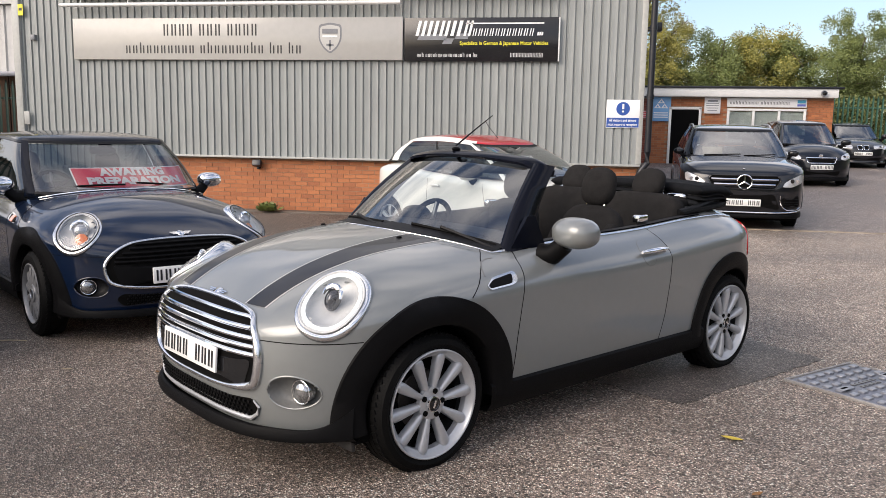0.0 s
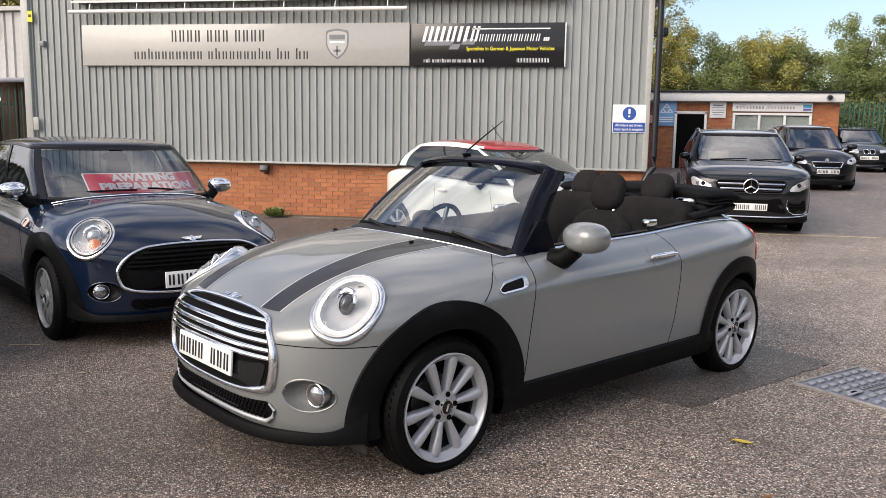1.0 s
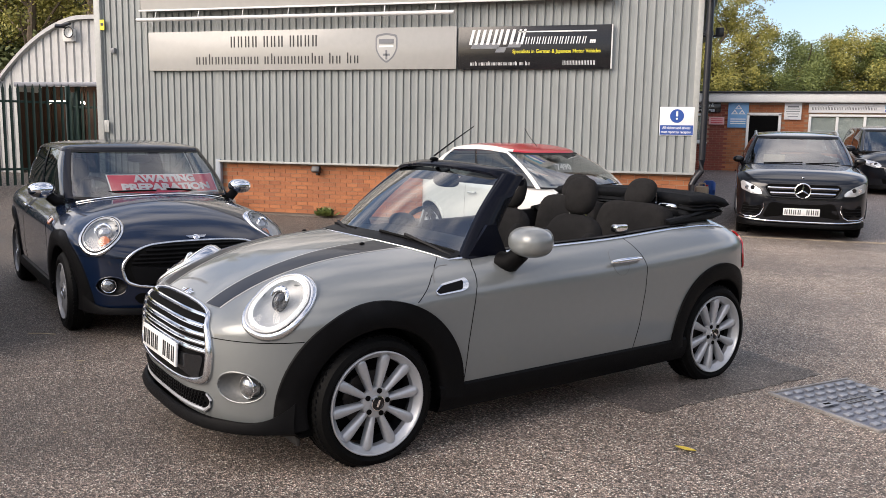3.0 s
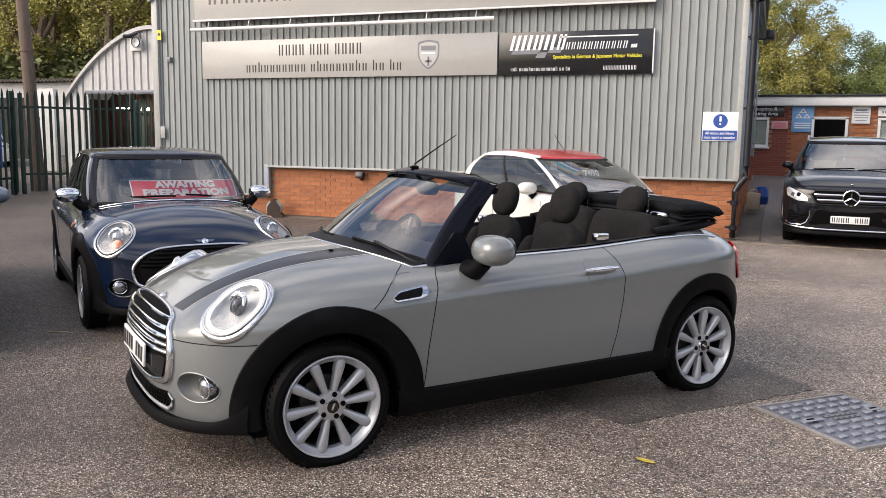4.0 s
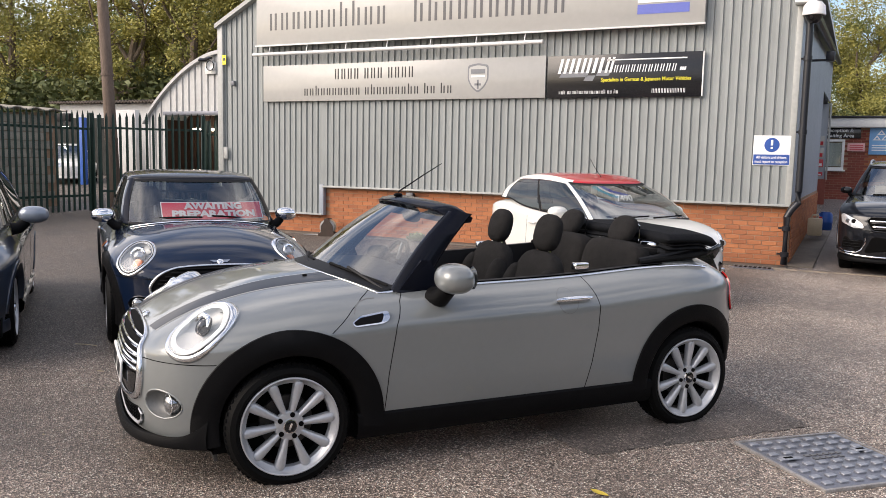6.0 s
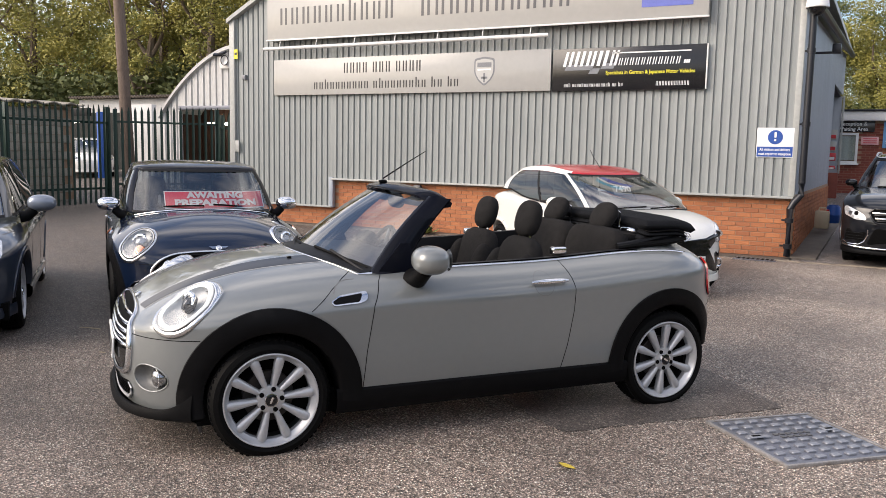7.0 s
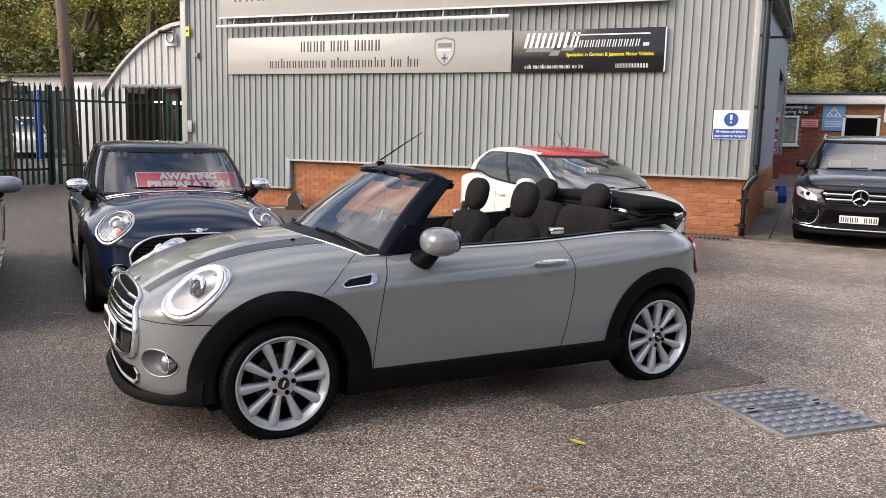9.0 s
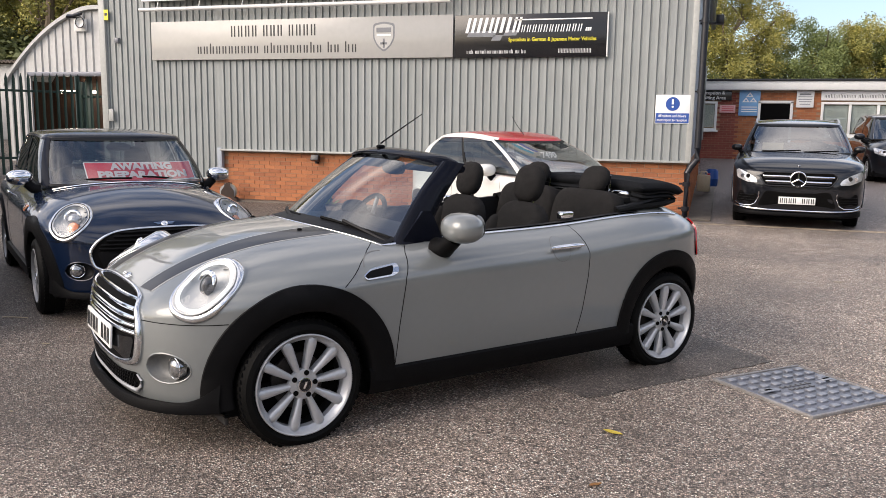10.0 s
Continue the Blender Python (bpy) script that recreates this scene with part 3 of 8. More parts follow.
def wheel(parent, at, sgn, R=0.303, rim=0.241, wide=0.2, style="ten", turn=0.0, paint="alloy"):
    """Tyre, rim with spokes, hub cap, bolts and brake disc; outer face at y = 0, then turned to its side."""
    hub = new("wheel")
    hub.parent = parent
    hub.matrix_local = pose(*at, 0, 0, 0) @ Matrix.Diagonal((1, sgn, 1, 1)) @ pose(0, 0, 0, 0, turn, 0)
    sw = R - rim
    prof = [(rim - 0.004, -0.035), (rim + 0.004, -0.012), (rim + sw * 0.35, -0.001), (rim + sw * 0.7, -0.008), (R - 0.012, -0.022), (R - 0.002, -0.038),
            (R, -0.06), (R, -wide * 0.30), (R - 0.007, -wide * 0.305), (R - 0.007, -wide * 0.335), (R, -wide * 0.34), (R, -wide * 0.5), (R - 0.007, -wide * 0.505), (R - 0.007, -wide * 0.535), (R, -wide * 0.54),
            (R, -wide + 0.06), (R - 0.012, -wide + 0.02), (rim, -wide)]
    lathe("tyre", prof, "rubber", hub, "y", 64, sharp=25)
    if style == "ten":
        lathe("rim", [(rim + 0.002, -0.012), (rim + 0.002, -0.003), (rim - 0.003, -0.001), (rim - 0.007, -0.004), (rim - 0.010, -0.013), (rim - 0.032, -0.034), (rim - 0.036, -0.060)], paint, hub, "y", 72, sharp=30)
    else:
        lathe("rim", [(rim + 0.002, -0.010), (rim + 0.001, -0.004), (rim - 0.004, -0.002), (rim - 0.012, -0.012), (rim - 0.015, -0.03)], paint, hub, "y", 64)
    for dy, sl in ((-0.046, 16), (-wide + 0.046, -16)):
        bm = bmesh.new()
        for k in range(60):
            q = Matrix.Rotation(2 * math.pi * k / 60, 4, "Y")
            box_bm(0.010, 0.030, 0.018, q @ Vector((R - 0.0036, dy, 0)), 0, bm=bm, rot=q @ pose(0, 0, 0, sl, 0, 0))
        tagged(part("tread", bm, "rubber", hub, "", False), kind="stuff")
    # Barrel and back disc near black: the shade between spokes is in their colour
    lathe("rim_barrel", [(rim - 0.015, -0.03), (rim - 0.024, -0.12), (rim - 0.026, -wide + 0.01)], "barrel_shaded", hub, "y", 48)
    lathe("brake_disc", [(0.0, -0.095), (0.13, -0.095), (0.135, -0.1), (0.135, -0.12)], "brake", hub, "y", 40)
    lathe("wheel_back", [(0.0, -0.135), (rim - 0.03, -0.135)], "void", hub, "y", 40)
    if style == "ten":
        for k in range(10):
            V, F = [], []
            m = 18
            for i in range(m + 1):
                t = (i / m) ** 0.8
                r = lerp(0.045, rim - 0.010, t)
                e = math.sqrt(max(0.0, 1 - (max(0, t - 0.86) / 0.141) ** 2))
                hw = (0.0125 + 0.0115 * min(1, t / 0.75) ** 1.3) * max(e, 0.12)
                y = -0.026 + 0.012 * math.sin(min(1, t * 1.1) * math.pi / 2) - 0.016 * (1 - e)
                for c, d in ((-1, -0.040), (-1, -0.011), (-0.72, -0.003), (0, 0.002), (0.72, -0.003), (1, -0.011), (1, -0.040)):
                    V.append((r, y + d, c * hw))
            for i in range(m):
                for j in range(6):
                    F.append((i * 7 + j, i * 7 + j + 1, i * 7 + j + 8, i * 7 + j + 7))
            F.append(tuple(m * 7 + j for j in range(7)))
            s = obj("spoke", V, F, paint, hub, True, "", 60)
            s.matrix_local = pose(0, 0, 0, 0, 36 * k + 9, 0)
    else:
        if style == "cover":
            lathe("cover_disc", [(0.0, -0.014), (0.06, -0.012), (rim * 0.28, -0.016), (rim * 0.32, -0.03)], paint, hub, "y", 48)
        ns = {"five": 5, "seven": 7, "cover": 12}[style]
        for k in range(ns):
            V, F = [], []
            m = 8
            for i in range(m + 1):
                t = i / m
                r = lerp(0.04, rim - 0.008, t)
                hw = lerp(0.030, 0.034, t) if ns == 5 else lerp(0.016, 0.032 if style == "cover" else 0.03, t)
                y = -0.028 + 0.012 * math.sin(t * math.pi)
                for c, d in ((-1, -0.04), (-1, -0.006), (0, 0.002), (1, -0.006), (1, -0.04)):
                    V.append((r, y + d, c * hw))
            for i in range(m):
                for j in range(4):
                    F.append((i * 5 + j, i * 5 + j + 1, i * 5 + j + 6, i * 5 + j + 5))
            s = obj("spoke", V, F, paint, hub, True, "", 50)
            s.matrix_local = pose(0, 0, 0, 0, 360 / ns * k, 0)
    lathe("hub_centre", [(0.075, -0.045), (0.072, -0.026), (0.06, -0.022), (0.036, -0.022), (0.034, -0.014), (0.0, -0.014)], paint, hub, "y", 40)
    lathe("cap_ring", [(0.036, -0.016), (0.035, -0.008), (0.031, -0.007), (0.030, -0.012)], "chrome", hub, "y", 32)
    lathe("hub_cap", [(0.031, -0.018), (0.030, -0.011), (0.027, -0.009), (0.0, -0.008)], "gloss_black", hub, "y", 28)
    box("cap_mark", 0.034, 0.002, 0.010, (0, -0.0065, 0), "chrome", hub)
    if style == "ten":
        for k in range(5):
            a = radians(72 * k + 27)
            cyl("bolt_hole", 0.0125, 0.006, (0.056 * math.cos(a), -0.020, 0.056 * math.sin(a)), "y", "void", hub, 14)
    return hub


def oval(c, u, v, a, b, off=Vector((0, 0, 0)), n=48, egg=0.0):
    out = []
    for i in range(n):
        t = 2 * math.pi * i / n
        out.append(c + off + u * (a * math.cos(t) * (1 + egg * math.sin(t))) + v * (b * math.sin(t)))
    return out


def round_lamp(name, shell, c, nrm, a, b, parent, sgn, lit=True, tilt=0.0, bezel=0.020, indicator=False):
    """A big oval headlamp: chrome ring, clear dome, bowl, light ring and projector."""
    c, nrm = Vector(c), Vector(nrm).normalized()
    c, nrm = Vector((c.x, c.y * sgn, c.z)), Vector((nrm.x, nrm.y * sgn, nrm.z))
    u = Vector((0, 0, 1)).cross(nrm).normalized()
    v = nrm.cross(u).normalized()
    tt = radians(tilt) * sgn
    u, v = u * math.cos(tt) + v * math.sin(tt), v * math.cos(tt) - u * math.sin(tt)

    def drop(p, off):
        h, n = shell.hit(p + nrm * 0.4, -nrm)
        return h + nrm * off if h else p + nrm * off
    e = new(name)
    e.parent = parent
    e["label"] = "oval headlamp with a chrome ring"
    k = 56
    base = [drop(p, 0.0) for p in oval(c, u, v, a + bezel, b + bezel, n=k)]
    lev = [(q - c).dot(nrm) for q in base]
    mean = sum(lev) / k
    lift = [nrm * (0.40 * max(0.0, mean - h)) for h in lev]
    foot = [drop(p, -0.004) for p in oval(c, u, v, a + bezel * 0.7, b + bezel * 0.7, n=k)]
    rim_o = [drop(p, 0.004) + w * 0.8 for p, w in zip(oval(c, u, v, a + bezel, b + bezel, n=k), lift)]
    rim_m = [drop(p, 0.014) + w for p, w in zip(oval(c, u, v, a + bezel * 0.6, b + bezel * 0.6, n=k), lift)]
    ci = c - u * (0.007 * sgn) + v * 0.007
    rim_i = [drop(p, 0.010) + w for p, w in zip(oval(ci, u, v, a - 0.003, b - 0.005, n=k), lift)]
    deep = [p - nrm * 0.03 for p in rim_i]
    V = foot + rim_o + rim_m + rim_i + deep
    F = [(j * k + i, j * k + (i + 1) % k, (j + 1) * k + (i + 1) % k, (j + 1) * k + i) for j in range(4) for i in range(k)]
    obj("chrome_ring", V, F, "satin_chrome", e, True, "", 0)
    V, F = tube_geo([p + nrm * 0.001 for p in rim_i], 0.0035, 6, True)
    obj("lens_seal", V, F, "lamp_inside" if lit else "trim_dark", e)
    V, F = [], []
    mid = sum(rim_i, Vector()) / k
    for s in (1.0, 0.8, 0.6, 0.4, 0.2):
        for p in rim_i:
            V.append(mid + (p - mid) * s + nrm * (0.034 * (1 - s * s) - 0.002))
    V.append(mid + nrm * 0.032)
    for j in range(4):
        F += [(j * k + i, j * k + (i + 1) % k, (j + 1) * k + (i + 1) % k, (j + 1) * k + i) for i in range(k)]
    F += [(4 * k + i, 4 * k + (i + 1) % k, 5 * k) for i in range(k)]
    obj("lens", V, F, "clear_lens", e, True, "", 0).visible_shadow = False
    V, F = [], []
    for s, d in ((0.99, 0.0), (0.90, 0.0), (0.80, -0.035), (0.4, -0.055), (0.05, -0.057)):
        for p in rim_i:
            V.append(mid + (p - mid) * s + nrm * d)
    for j in range(4):
        F += [(j * k + i, j * k + (i + 1) % k, (j + 1) * k + (i + 1) % k, (j + 1) * k + i) for i in range(k)]
    obj("reflector", V, F, "lamp_inside", e, True, "", 0)
    V, F = [], []
    for q, d in ((0.93, -0.001), (0.91, 0.006), (0.88, 0.008), (0.84, 0.006), (0.82, -0.004)) if lit else ((0.92, 0.0), (0.90, 0.004), (0.87, 0.004), (0.85, -0.002)):
        V += [mid + (p - mid) * q + nrm * d for p in rim_i]
    F = [(j * k + i, j * k + (i + 1) % k, (j + 1) * k + (i + 1) % k, (j + 1) * k + i) for j in range(len(V) // k - 1) for i in range(k)]
    obj("light_ring", V, F, "lamp_ring" if lit else "fog_glass", e, True, "", 0)
    pc = mid - nrm * 0.012 + v * 0.012 - u * (0.012 * sgn)
    pa, pb = (0.026, 0.042) if lit else (0.046, 0.046)
    V, F = [], []
    for q, d in ((1.25, -0.03), (1.1, 0.004), (1.0, 0.008), (0.9, 0.004), (0.6, 0.014), (0.25, 0.019), (0.02, 0.020)):
        V += oval(pc + nrm * d, u, v, pa * q, pb * q, n=24)
    for j in range(6):
        F += [(j * 24 + i, j * 24 + (i + 1) % 24, (j + 1) * 24 + (i + 1) % 24, (j + 1) * 24 + i) for i in range(24)]
    obj("projector", V, F, "projector_glass" if lit else "lamp_glass_grey", e)
    V, F = tube_geo([pc + nrm * 0.006 + u * ((pa + 0.014) * math.cos(t)) + v * ((pb + 0.010) * math.sin(t)) for t in np.linspace(0.1, 3.04, 17)], 0.012, 8, False, [0.005 + 0.009 * math.sin(t) for t in np.linspace(0.0, math.pi, 17)])
    obj("projector_cowl", V, F, "chrome", e)
    if indicator:
        lo = pc - v * 0.075
        V, F = tube_geo([lo - nrm * 0.02, lo + nrm * 0.012, lo + nrm * 0.016], 0.04, 18, False, [0.046, 0.04, 0.01])
        obj("indicator", V, F, "amber_lens", e)
    return e


def greenhouse(p, parent, mats, glass="side_glass"):
    """Roof, pillars and windows. Rings of the belt and of the roof edge are joined; segs name the stretches between them."""
    zb, zt = table(p["belt"]), table(p["roof"])
    (bf, b0, b1, br, bw), (tf, t0, t1, tr, tw) = p["base"], p["crown"]
    nb, nt, bow = p.get("nb", 3.2), p.get("nt", 3.2), p.get("bow", 1.0)

    def pt(u, v):
        xa, ya = ring(bf, b0, b1, br, bw, nb, p.get("nbr", nb), u)
        xb, yb = ring(tf, t0, t1, tr, tw, nt, p.get("ntr", nt), u)
        za, zb_ = zb(xa), zt(xb)
        k = math.sin(v * math.pi) * p.get("bulge", 0.02)
        return Vector((lerp(xa, xb, v) + (k * bow * min(1, (1 - u) / 0.22 if bow > 1 else 1) if u < 1 else -k if u > 2 else 0), lerp(ya, yb, v) + (k * 0.8 if 0.6 < u < 2.4 else 0), lerp(za, zb_, v)))

    def grid(name, u0, u1, v0, v1, sg, material, off=0.0, nu=10, nv=6, label=""):
        V, F = [], []
        for i in range(nu + 1):
            for j in range(nv + 1):
                q = pt(lerp(u0, u1, i / nu), lerp(v0, v1, j / nv))
                c = Vector((q.x * 0.9, 0, 0.6))
                q = q + (q - c).normalized() * off
                V.append((q.x, q.y * sg, q.z))
        for i in range(nu):
            for j in range(nv):
                a = i * (nv + 1) + j
                F.append((a, a + 1, a + nv + 2, a + nv + 1))
        return V, F, name, material, label

    def emit(g, both=None):
        V, F, name, material, label = g
        if both:
            o = len(V)
            V = V + both[0]
            F = F + [tuple(i + o for i in f)[::-1] for f in both[1]]
        bm = bmesh.new()
        vs = [bm.verts.new(v) for v in V]
        for f in F:
            try:
                bm.faces.new([vs[i] for i in f])
            except ValueError:
                pass
        bmesh.ops.delete(bm, geom=[v for v in bm.verts if not v.link_faces], context="VERTS")
        bmesh.ops.remove_doubles(bm, verts=bm.verts, dist=0.0005)
        bmesh.ops.dissolve_degenerate(bm, edges=bm.edges, dist=1e-5)
        ob = part(name, bm, material, parent, label, True, 50)
        if "glass" in material:
            ob.visible_shadow = False
        return ob
    v0, v1 = p.get("v0", 0.05), p.get("v1", 0.94)
    for name, u0, u1 in p["segs"]:
        mid = name in ("windscreen", "rear_window")
        n = 18 if mid else 8
        if name == "middle_pillar":
            for sg in (1, -1):
                emit(grid("pillar", u0, u1, 0, v1, sg, "trim_dark", -0.002, nu=n))
                emit(grid("window_frame", u0, u1, v1, 1, sg, mats.get("rail", mats["paint"]), 0, n, 2))
            continue
        if name == "pillar":
            for sg in (1, -1):
                emit(grid("pillar", u0, u1, 0, 1, sg, mats.get("pillar", mats["paint"]), nu=n))
            continue
        g = glass if name != "windscreen" else p.get("screen", "screen_glass")
        if mid:
            vw = max(v1, 0.95)
            emit(grid(name, u0, u1, v0, vw, 1, g, -0.006, n), grid(name, u0, u1, v0, vw, -1, g, -0.006, n))
            for a, b, nm in ((0, v0, "lower_frame"), (vw, 1, "upper_frame")):
                emit(grid(nm, u0, u1, a, b, 1, mats.get("frame", "trim_dark"), 0, n, 2), grid(nm, u0, u1, a, b, -1, mats.get("frame", "trim_dark"), 0, n, 2))
        else:
            for sg in (1, -1):
                emit(grid(name, u0, u1, v0, v1, sg, g, -0.006, n))
                emit(grid("window_frame", u0, u1, 0, v0, sg, mats.get("sill", "trim_dark"), 0.002, n, 2))
                emit(grid("window_frame", u0, u1, v1, 1, sg, mats.get("rail", mats["paint"]), 0, n, 2))
    V, F, E = [], [], []
    us = [i / 14 for i in range(14)] + [1 + i / 14 for i in range(14)] + [2 + i / 14 for i in range(15)]
    nc = 8
    for sg in (1, -1):
        o = len(V)
        for u in us:
            e = pt(u, 1)
            sx = min(max(e.x, t1), t0)
            for j in range(nc + 1):
                s = math.cos(j / nc * math.pi / 2)
                x = sx + (e.x - sx) * s
                V.append((x, e.y * s * sg, e.z + p.get("dome", 0.07) * (1 - s**2.2) ** (1 / 2.2) + (zt(x) - e.z) * (1 - s)))
        for i in range(len(us) - 1):
            for j in range(nc):
                a = o + i * (nc + 1) + j
                rim = j < 2 and us[i] > 0.55
                (E if rim and p.get("edge_mat") else F).append((a, a + 1, a + nc + 2, a + nc + 1))
    emit((V, F, "roof", mats.get("roof", mats["paint"]), mats.get("roof_label", "")))
    if E:
        emit((V, E, "roof_edge", p["edge_mat"], ""))
    return pt


def seat(parent, at, material="fabric_black", tilt=14, scale=1.0, front=True, name="seat"):
    """A car seat: cushion, backrest with bolsters and a headrest on two chromed posts."""
    s = new(name)
    s.parent = parent
    s.matrix_local = pose(*at) @ Matrix.Scale(scale, 4)
    back = pose(-0.20, 0, 0.0, 0, -tilt, 0)
    blob("cushion", 0.27, 0.255, 0.10, (0.05, 0, -0.02), material, s, 3.2)
    blob("backrest", 0.085, 0.235, 0.34, (0, 0, 0), material, s, 3.4).matrix_local = back @ pose(0, 0, 0.28)
    for q in (-1, 1):
        blob("bolster", 0.085, 0.065, 0.27, (0, 0, 0), material, s, 2.6).matrix_local = back @ pose(0.045, q * 0.205, 0.24, q * 4)
        tube("headrest_post", [(0, 0, 0), (0, 0, 0.12)], 0.006, "chrome", s).matrix_local = back @ pose(0, q * 0.062, 0.58)
        tube("post_collar", [(0, 0, 0), (0, 0, 0.014)], 0.013, "chrome", s).matrix_local = back @ pose(0, q * 0.062, 0.612)
    blob("headrest", 0.062, 0.120, 0.122, (0, 0, 0), material, s, 2.5).matrix_local = back @ pose(0.01, 0, 0.735)
    return s


def steering_wheel(parent, at, tilt=28):
    s = new("steering_wheel")
    s.parent = parent
    s.matrix_local = pose(*at, 0, 90 - tilt, 0)
    tube("rim", [(0.18 * math.cos(t), 0.18 * math.sin(t), 0) for t in np.linspace(0, 2 * math.pi, 33)[:-1]], 0.016, "trim_dark", s, 10, True)
    blob("boss", 0.06, 0.06, 0.035, (0, 0, -0.02), "trim_dark", s, 2.5)
    for a in (0, 180, 270):
        q = radians(a)
        tube("spoke", [(0.04 * math.cos(q), 0.04 * math.sin(q), -0.02), (0.17 * math.cos(q), 0.17 * math.sin(q), 0)], 0.014, "alloy_dark", s)
    return s


def door_mirror(parent, at, sgn, shell_mat, stalk_mat="black_plastic", s=1.0):
    """An oval mirror housing on a foot, with glass that faces back."""
    e = new("door_mirror")
    e.parent = parent
    e.matrix_local = pose(*at) @ Matrix.Diagonal((s, s * sgn, s, 1))
    blob("housing", 0.100, 0.124, 0.077, (0, 0, 0), shell_mat, e, 2.35, pose(0, 0, 0, 0, 0, -8), nu=32, nv=20)
    lathe("glass", [(0.0, 0.0), (0.06, -0.001)], "mirror", e, "x", 28, (-0.102, 0.0, 0))
    V, F = tube_geo([(0.03, -0.185, -0.125), (0.02, -0.12, -0.115), (0.005, -0.06, -0.06)], 0.04, 14, False, [0.058, 0.052, 0.046])
    obj("foot", V, F, stalk_mat, e)
    return e


def on_screen(pt, y, v):
    """The place on a windscreen at a given side distance y and height share v."""
    a, b = 0.0, 1.0
    for _ in range(24):
        m = (a + b) / 2
        a, b = (m, b) if pt(m, v).y < abs(y) else (a, m)
    q = pt(a, v)
    return Vector((q.x, y, q.z))


# ---- ground ----
def gz(y):
    """Height of the yard: level round the cars, rising gently past the unit."""
    t = min(max((y - 14.0) / 15.0, 0), 1)
    return 0.62 * t if t < 1 else 0.62 + 0.004 * (y - 29)


def ground_sheet():
    xs = sorted(set([-400, -120, -60, -40, 40, 60, 120, 400] + list(range(-30, 31, 3))))
    ys = sorted(set([-400, -120, -60, -40, 60, 90, 150, 400] + list(range(-30, 46, 1))))
    V = [(x, y, gz(min(y, 45))) for x in xs for y in ys]
    k = len(ys)
    F = [(i * k + j, (i + 1) * k + j, (i + 1) * k + j + 1, i * k + j + 1) for i in range(len(xs) - 1) for j in range(k - 1)]
    return obj("ground", V, F, "tarmac", None, True, "", 0)


tagged(ground_sheet(), "worn grey-brown tarmac yard with pale stone chips", "ground", kind="structure")


def tar_patch():
    """A relaid strip of darker tarmac with a ragged edge, under the open car and past its rear wheel."""
    rnd = random.Random(4)
    edge = dense([(1.76, 5.75), (1.44, 5.39), (0.70, 4.58), (0.44, 4.76), (-1.30, 6.20), (-0.9, 7.3), (0.65, 7.0)], True, 0.05)
    pts = [(x + rnd.uniform(-0.012, 0.012), y + rnd.uniform(-0.012, 0.012)) for x, y in edge]
    V = [(x, y, 0.0045) for x, y in pts] + [(x, y, -0.01) for x, y in pts]
    n = len(pts)
    F = [tuple(range(n))] + [(i, i + n, (i + 1) % n + n, (i + 1) % n) for i in range(n)]
    return obj("tarmac_patch", V, F, "tarmac_patch", None, False)


tagged(tar_patch(), "darker relaid strip of damp tarmac with ragged edge", "tarmac patch", kind="structure")


def apron():
    """Older, smoother tarmac beside the unit, and the gritty joint where the yard's surface ends against it."""
    V = [(x, y, gz(y) + 0.006) for y in (13.76, 14.0, 29.0, 31.0) for x in (1.25, 30.0)]
    F = [(2 * i, 2 * i + 1, 2 * i + 3, 2 * i + 2) for i in range(3)]
    tagged(obj("tarmac_apron", V, F, "tarmac_far", None, False), "smoother grey older tarmac beside the unit", "tarmac apron", kind="structure")
    rnd = random.Random(17)
    V, F = [], []
    n = 150
    for i in range(n + 1):
        x = 0.9 + 13 * i / n
        c = 13.76 + 0.05 * noise.noise(Vector((x * 0.8, 0, 5))) + rnd.uniform(-0.01, 0.01)
        w = max(0.012, 0.045 + 0.05 * noise.noise(Vector((x * 1.3, 2, 0))) + rnd.uniform(-0.012, 0.012))
        V += [(x, c - w, 0.002), (x, c - w * 0.4, 0.016), (x, c + w * 0.4, 0.018), (x, c + w, 0.004)]
    for i in range(n):
        F += [(4 * i + k, 4 * i + k + 4, 4 * i + k + 5, 4 * i + k + 1) for k in range(3)]
    tagged(obj("tarmac_joint", V, F, "grit", None, True), "pale gritty joint between two tarmac surfaces", "joint", kind="structure")


apron()


# ---- the metal-clad unit ----
def rib_profile(length, pitch=0.138, depth=0.030):
    out, s = [], 0.0
    while s < length:
        for a, d in ((0, 0), (0.34, 0.004), (0.68, 0), (0.74, depth), (0.92, depth), (0.98, 0)):
            if s + a * pitch < length:
                out.append((s + a * pitch, d))
        s += pitch
    out.append((length, 0))
    return out


def ribbed(name, a, b, z0, z1, material, parent=None, pitch=0.138, depth=0.030, label="", flip=1, solid=0.06):
    """A ribbed metal wall from plan point a to b; z0 and z1 are functions of the distance along it."""
    a, b = Vector((*a, 0)), Vector((*b, 0))
    d = (b - a).normalized()
    nrm = Vector((d.y, -d.x, 0)) * flip
    pr = rib_profile((b - a).length, pitch, depth)
    V, F = [], []
    for s, q in pr:
        p = a + d * s
        V += [p - nrm * q + Vector((0, 0, z0(s))), p - nrm * q + Vector((0, 0, z1(s)))]
    n = len(pr)
    for i in range(n - 1):
        F.append((2 * i, 2 * i + 2, 2 * i + 3, 2 * i + 1))
    o = len(V)
    for s in (0, (b - a).length):
        p = a + d * s - nrm * solid
        V += [p + Vector((0, 0, z0(s))), p + Vector((0, 0, z1(s)))]
    F.append((o, o + 1, o + 3, o + 2))
    return obj(name, V, F, material, parent, False, label)


XL, XR, WY = -10.2, 1.06, 14.0


def gable(x):
    return 4.27 + 0.5 * min(x - XL, XR + 0.0 - x)


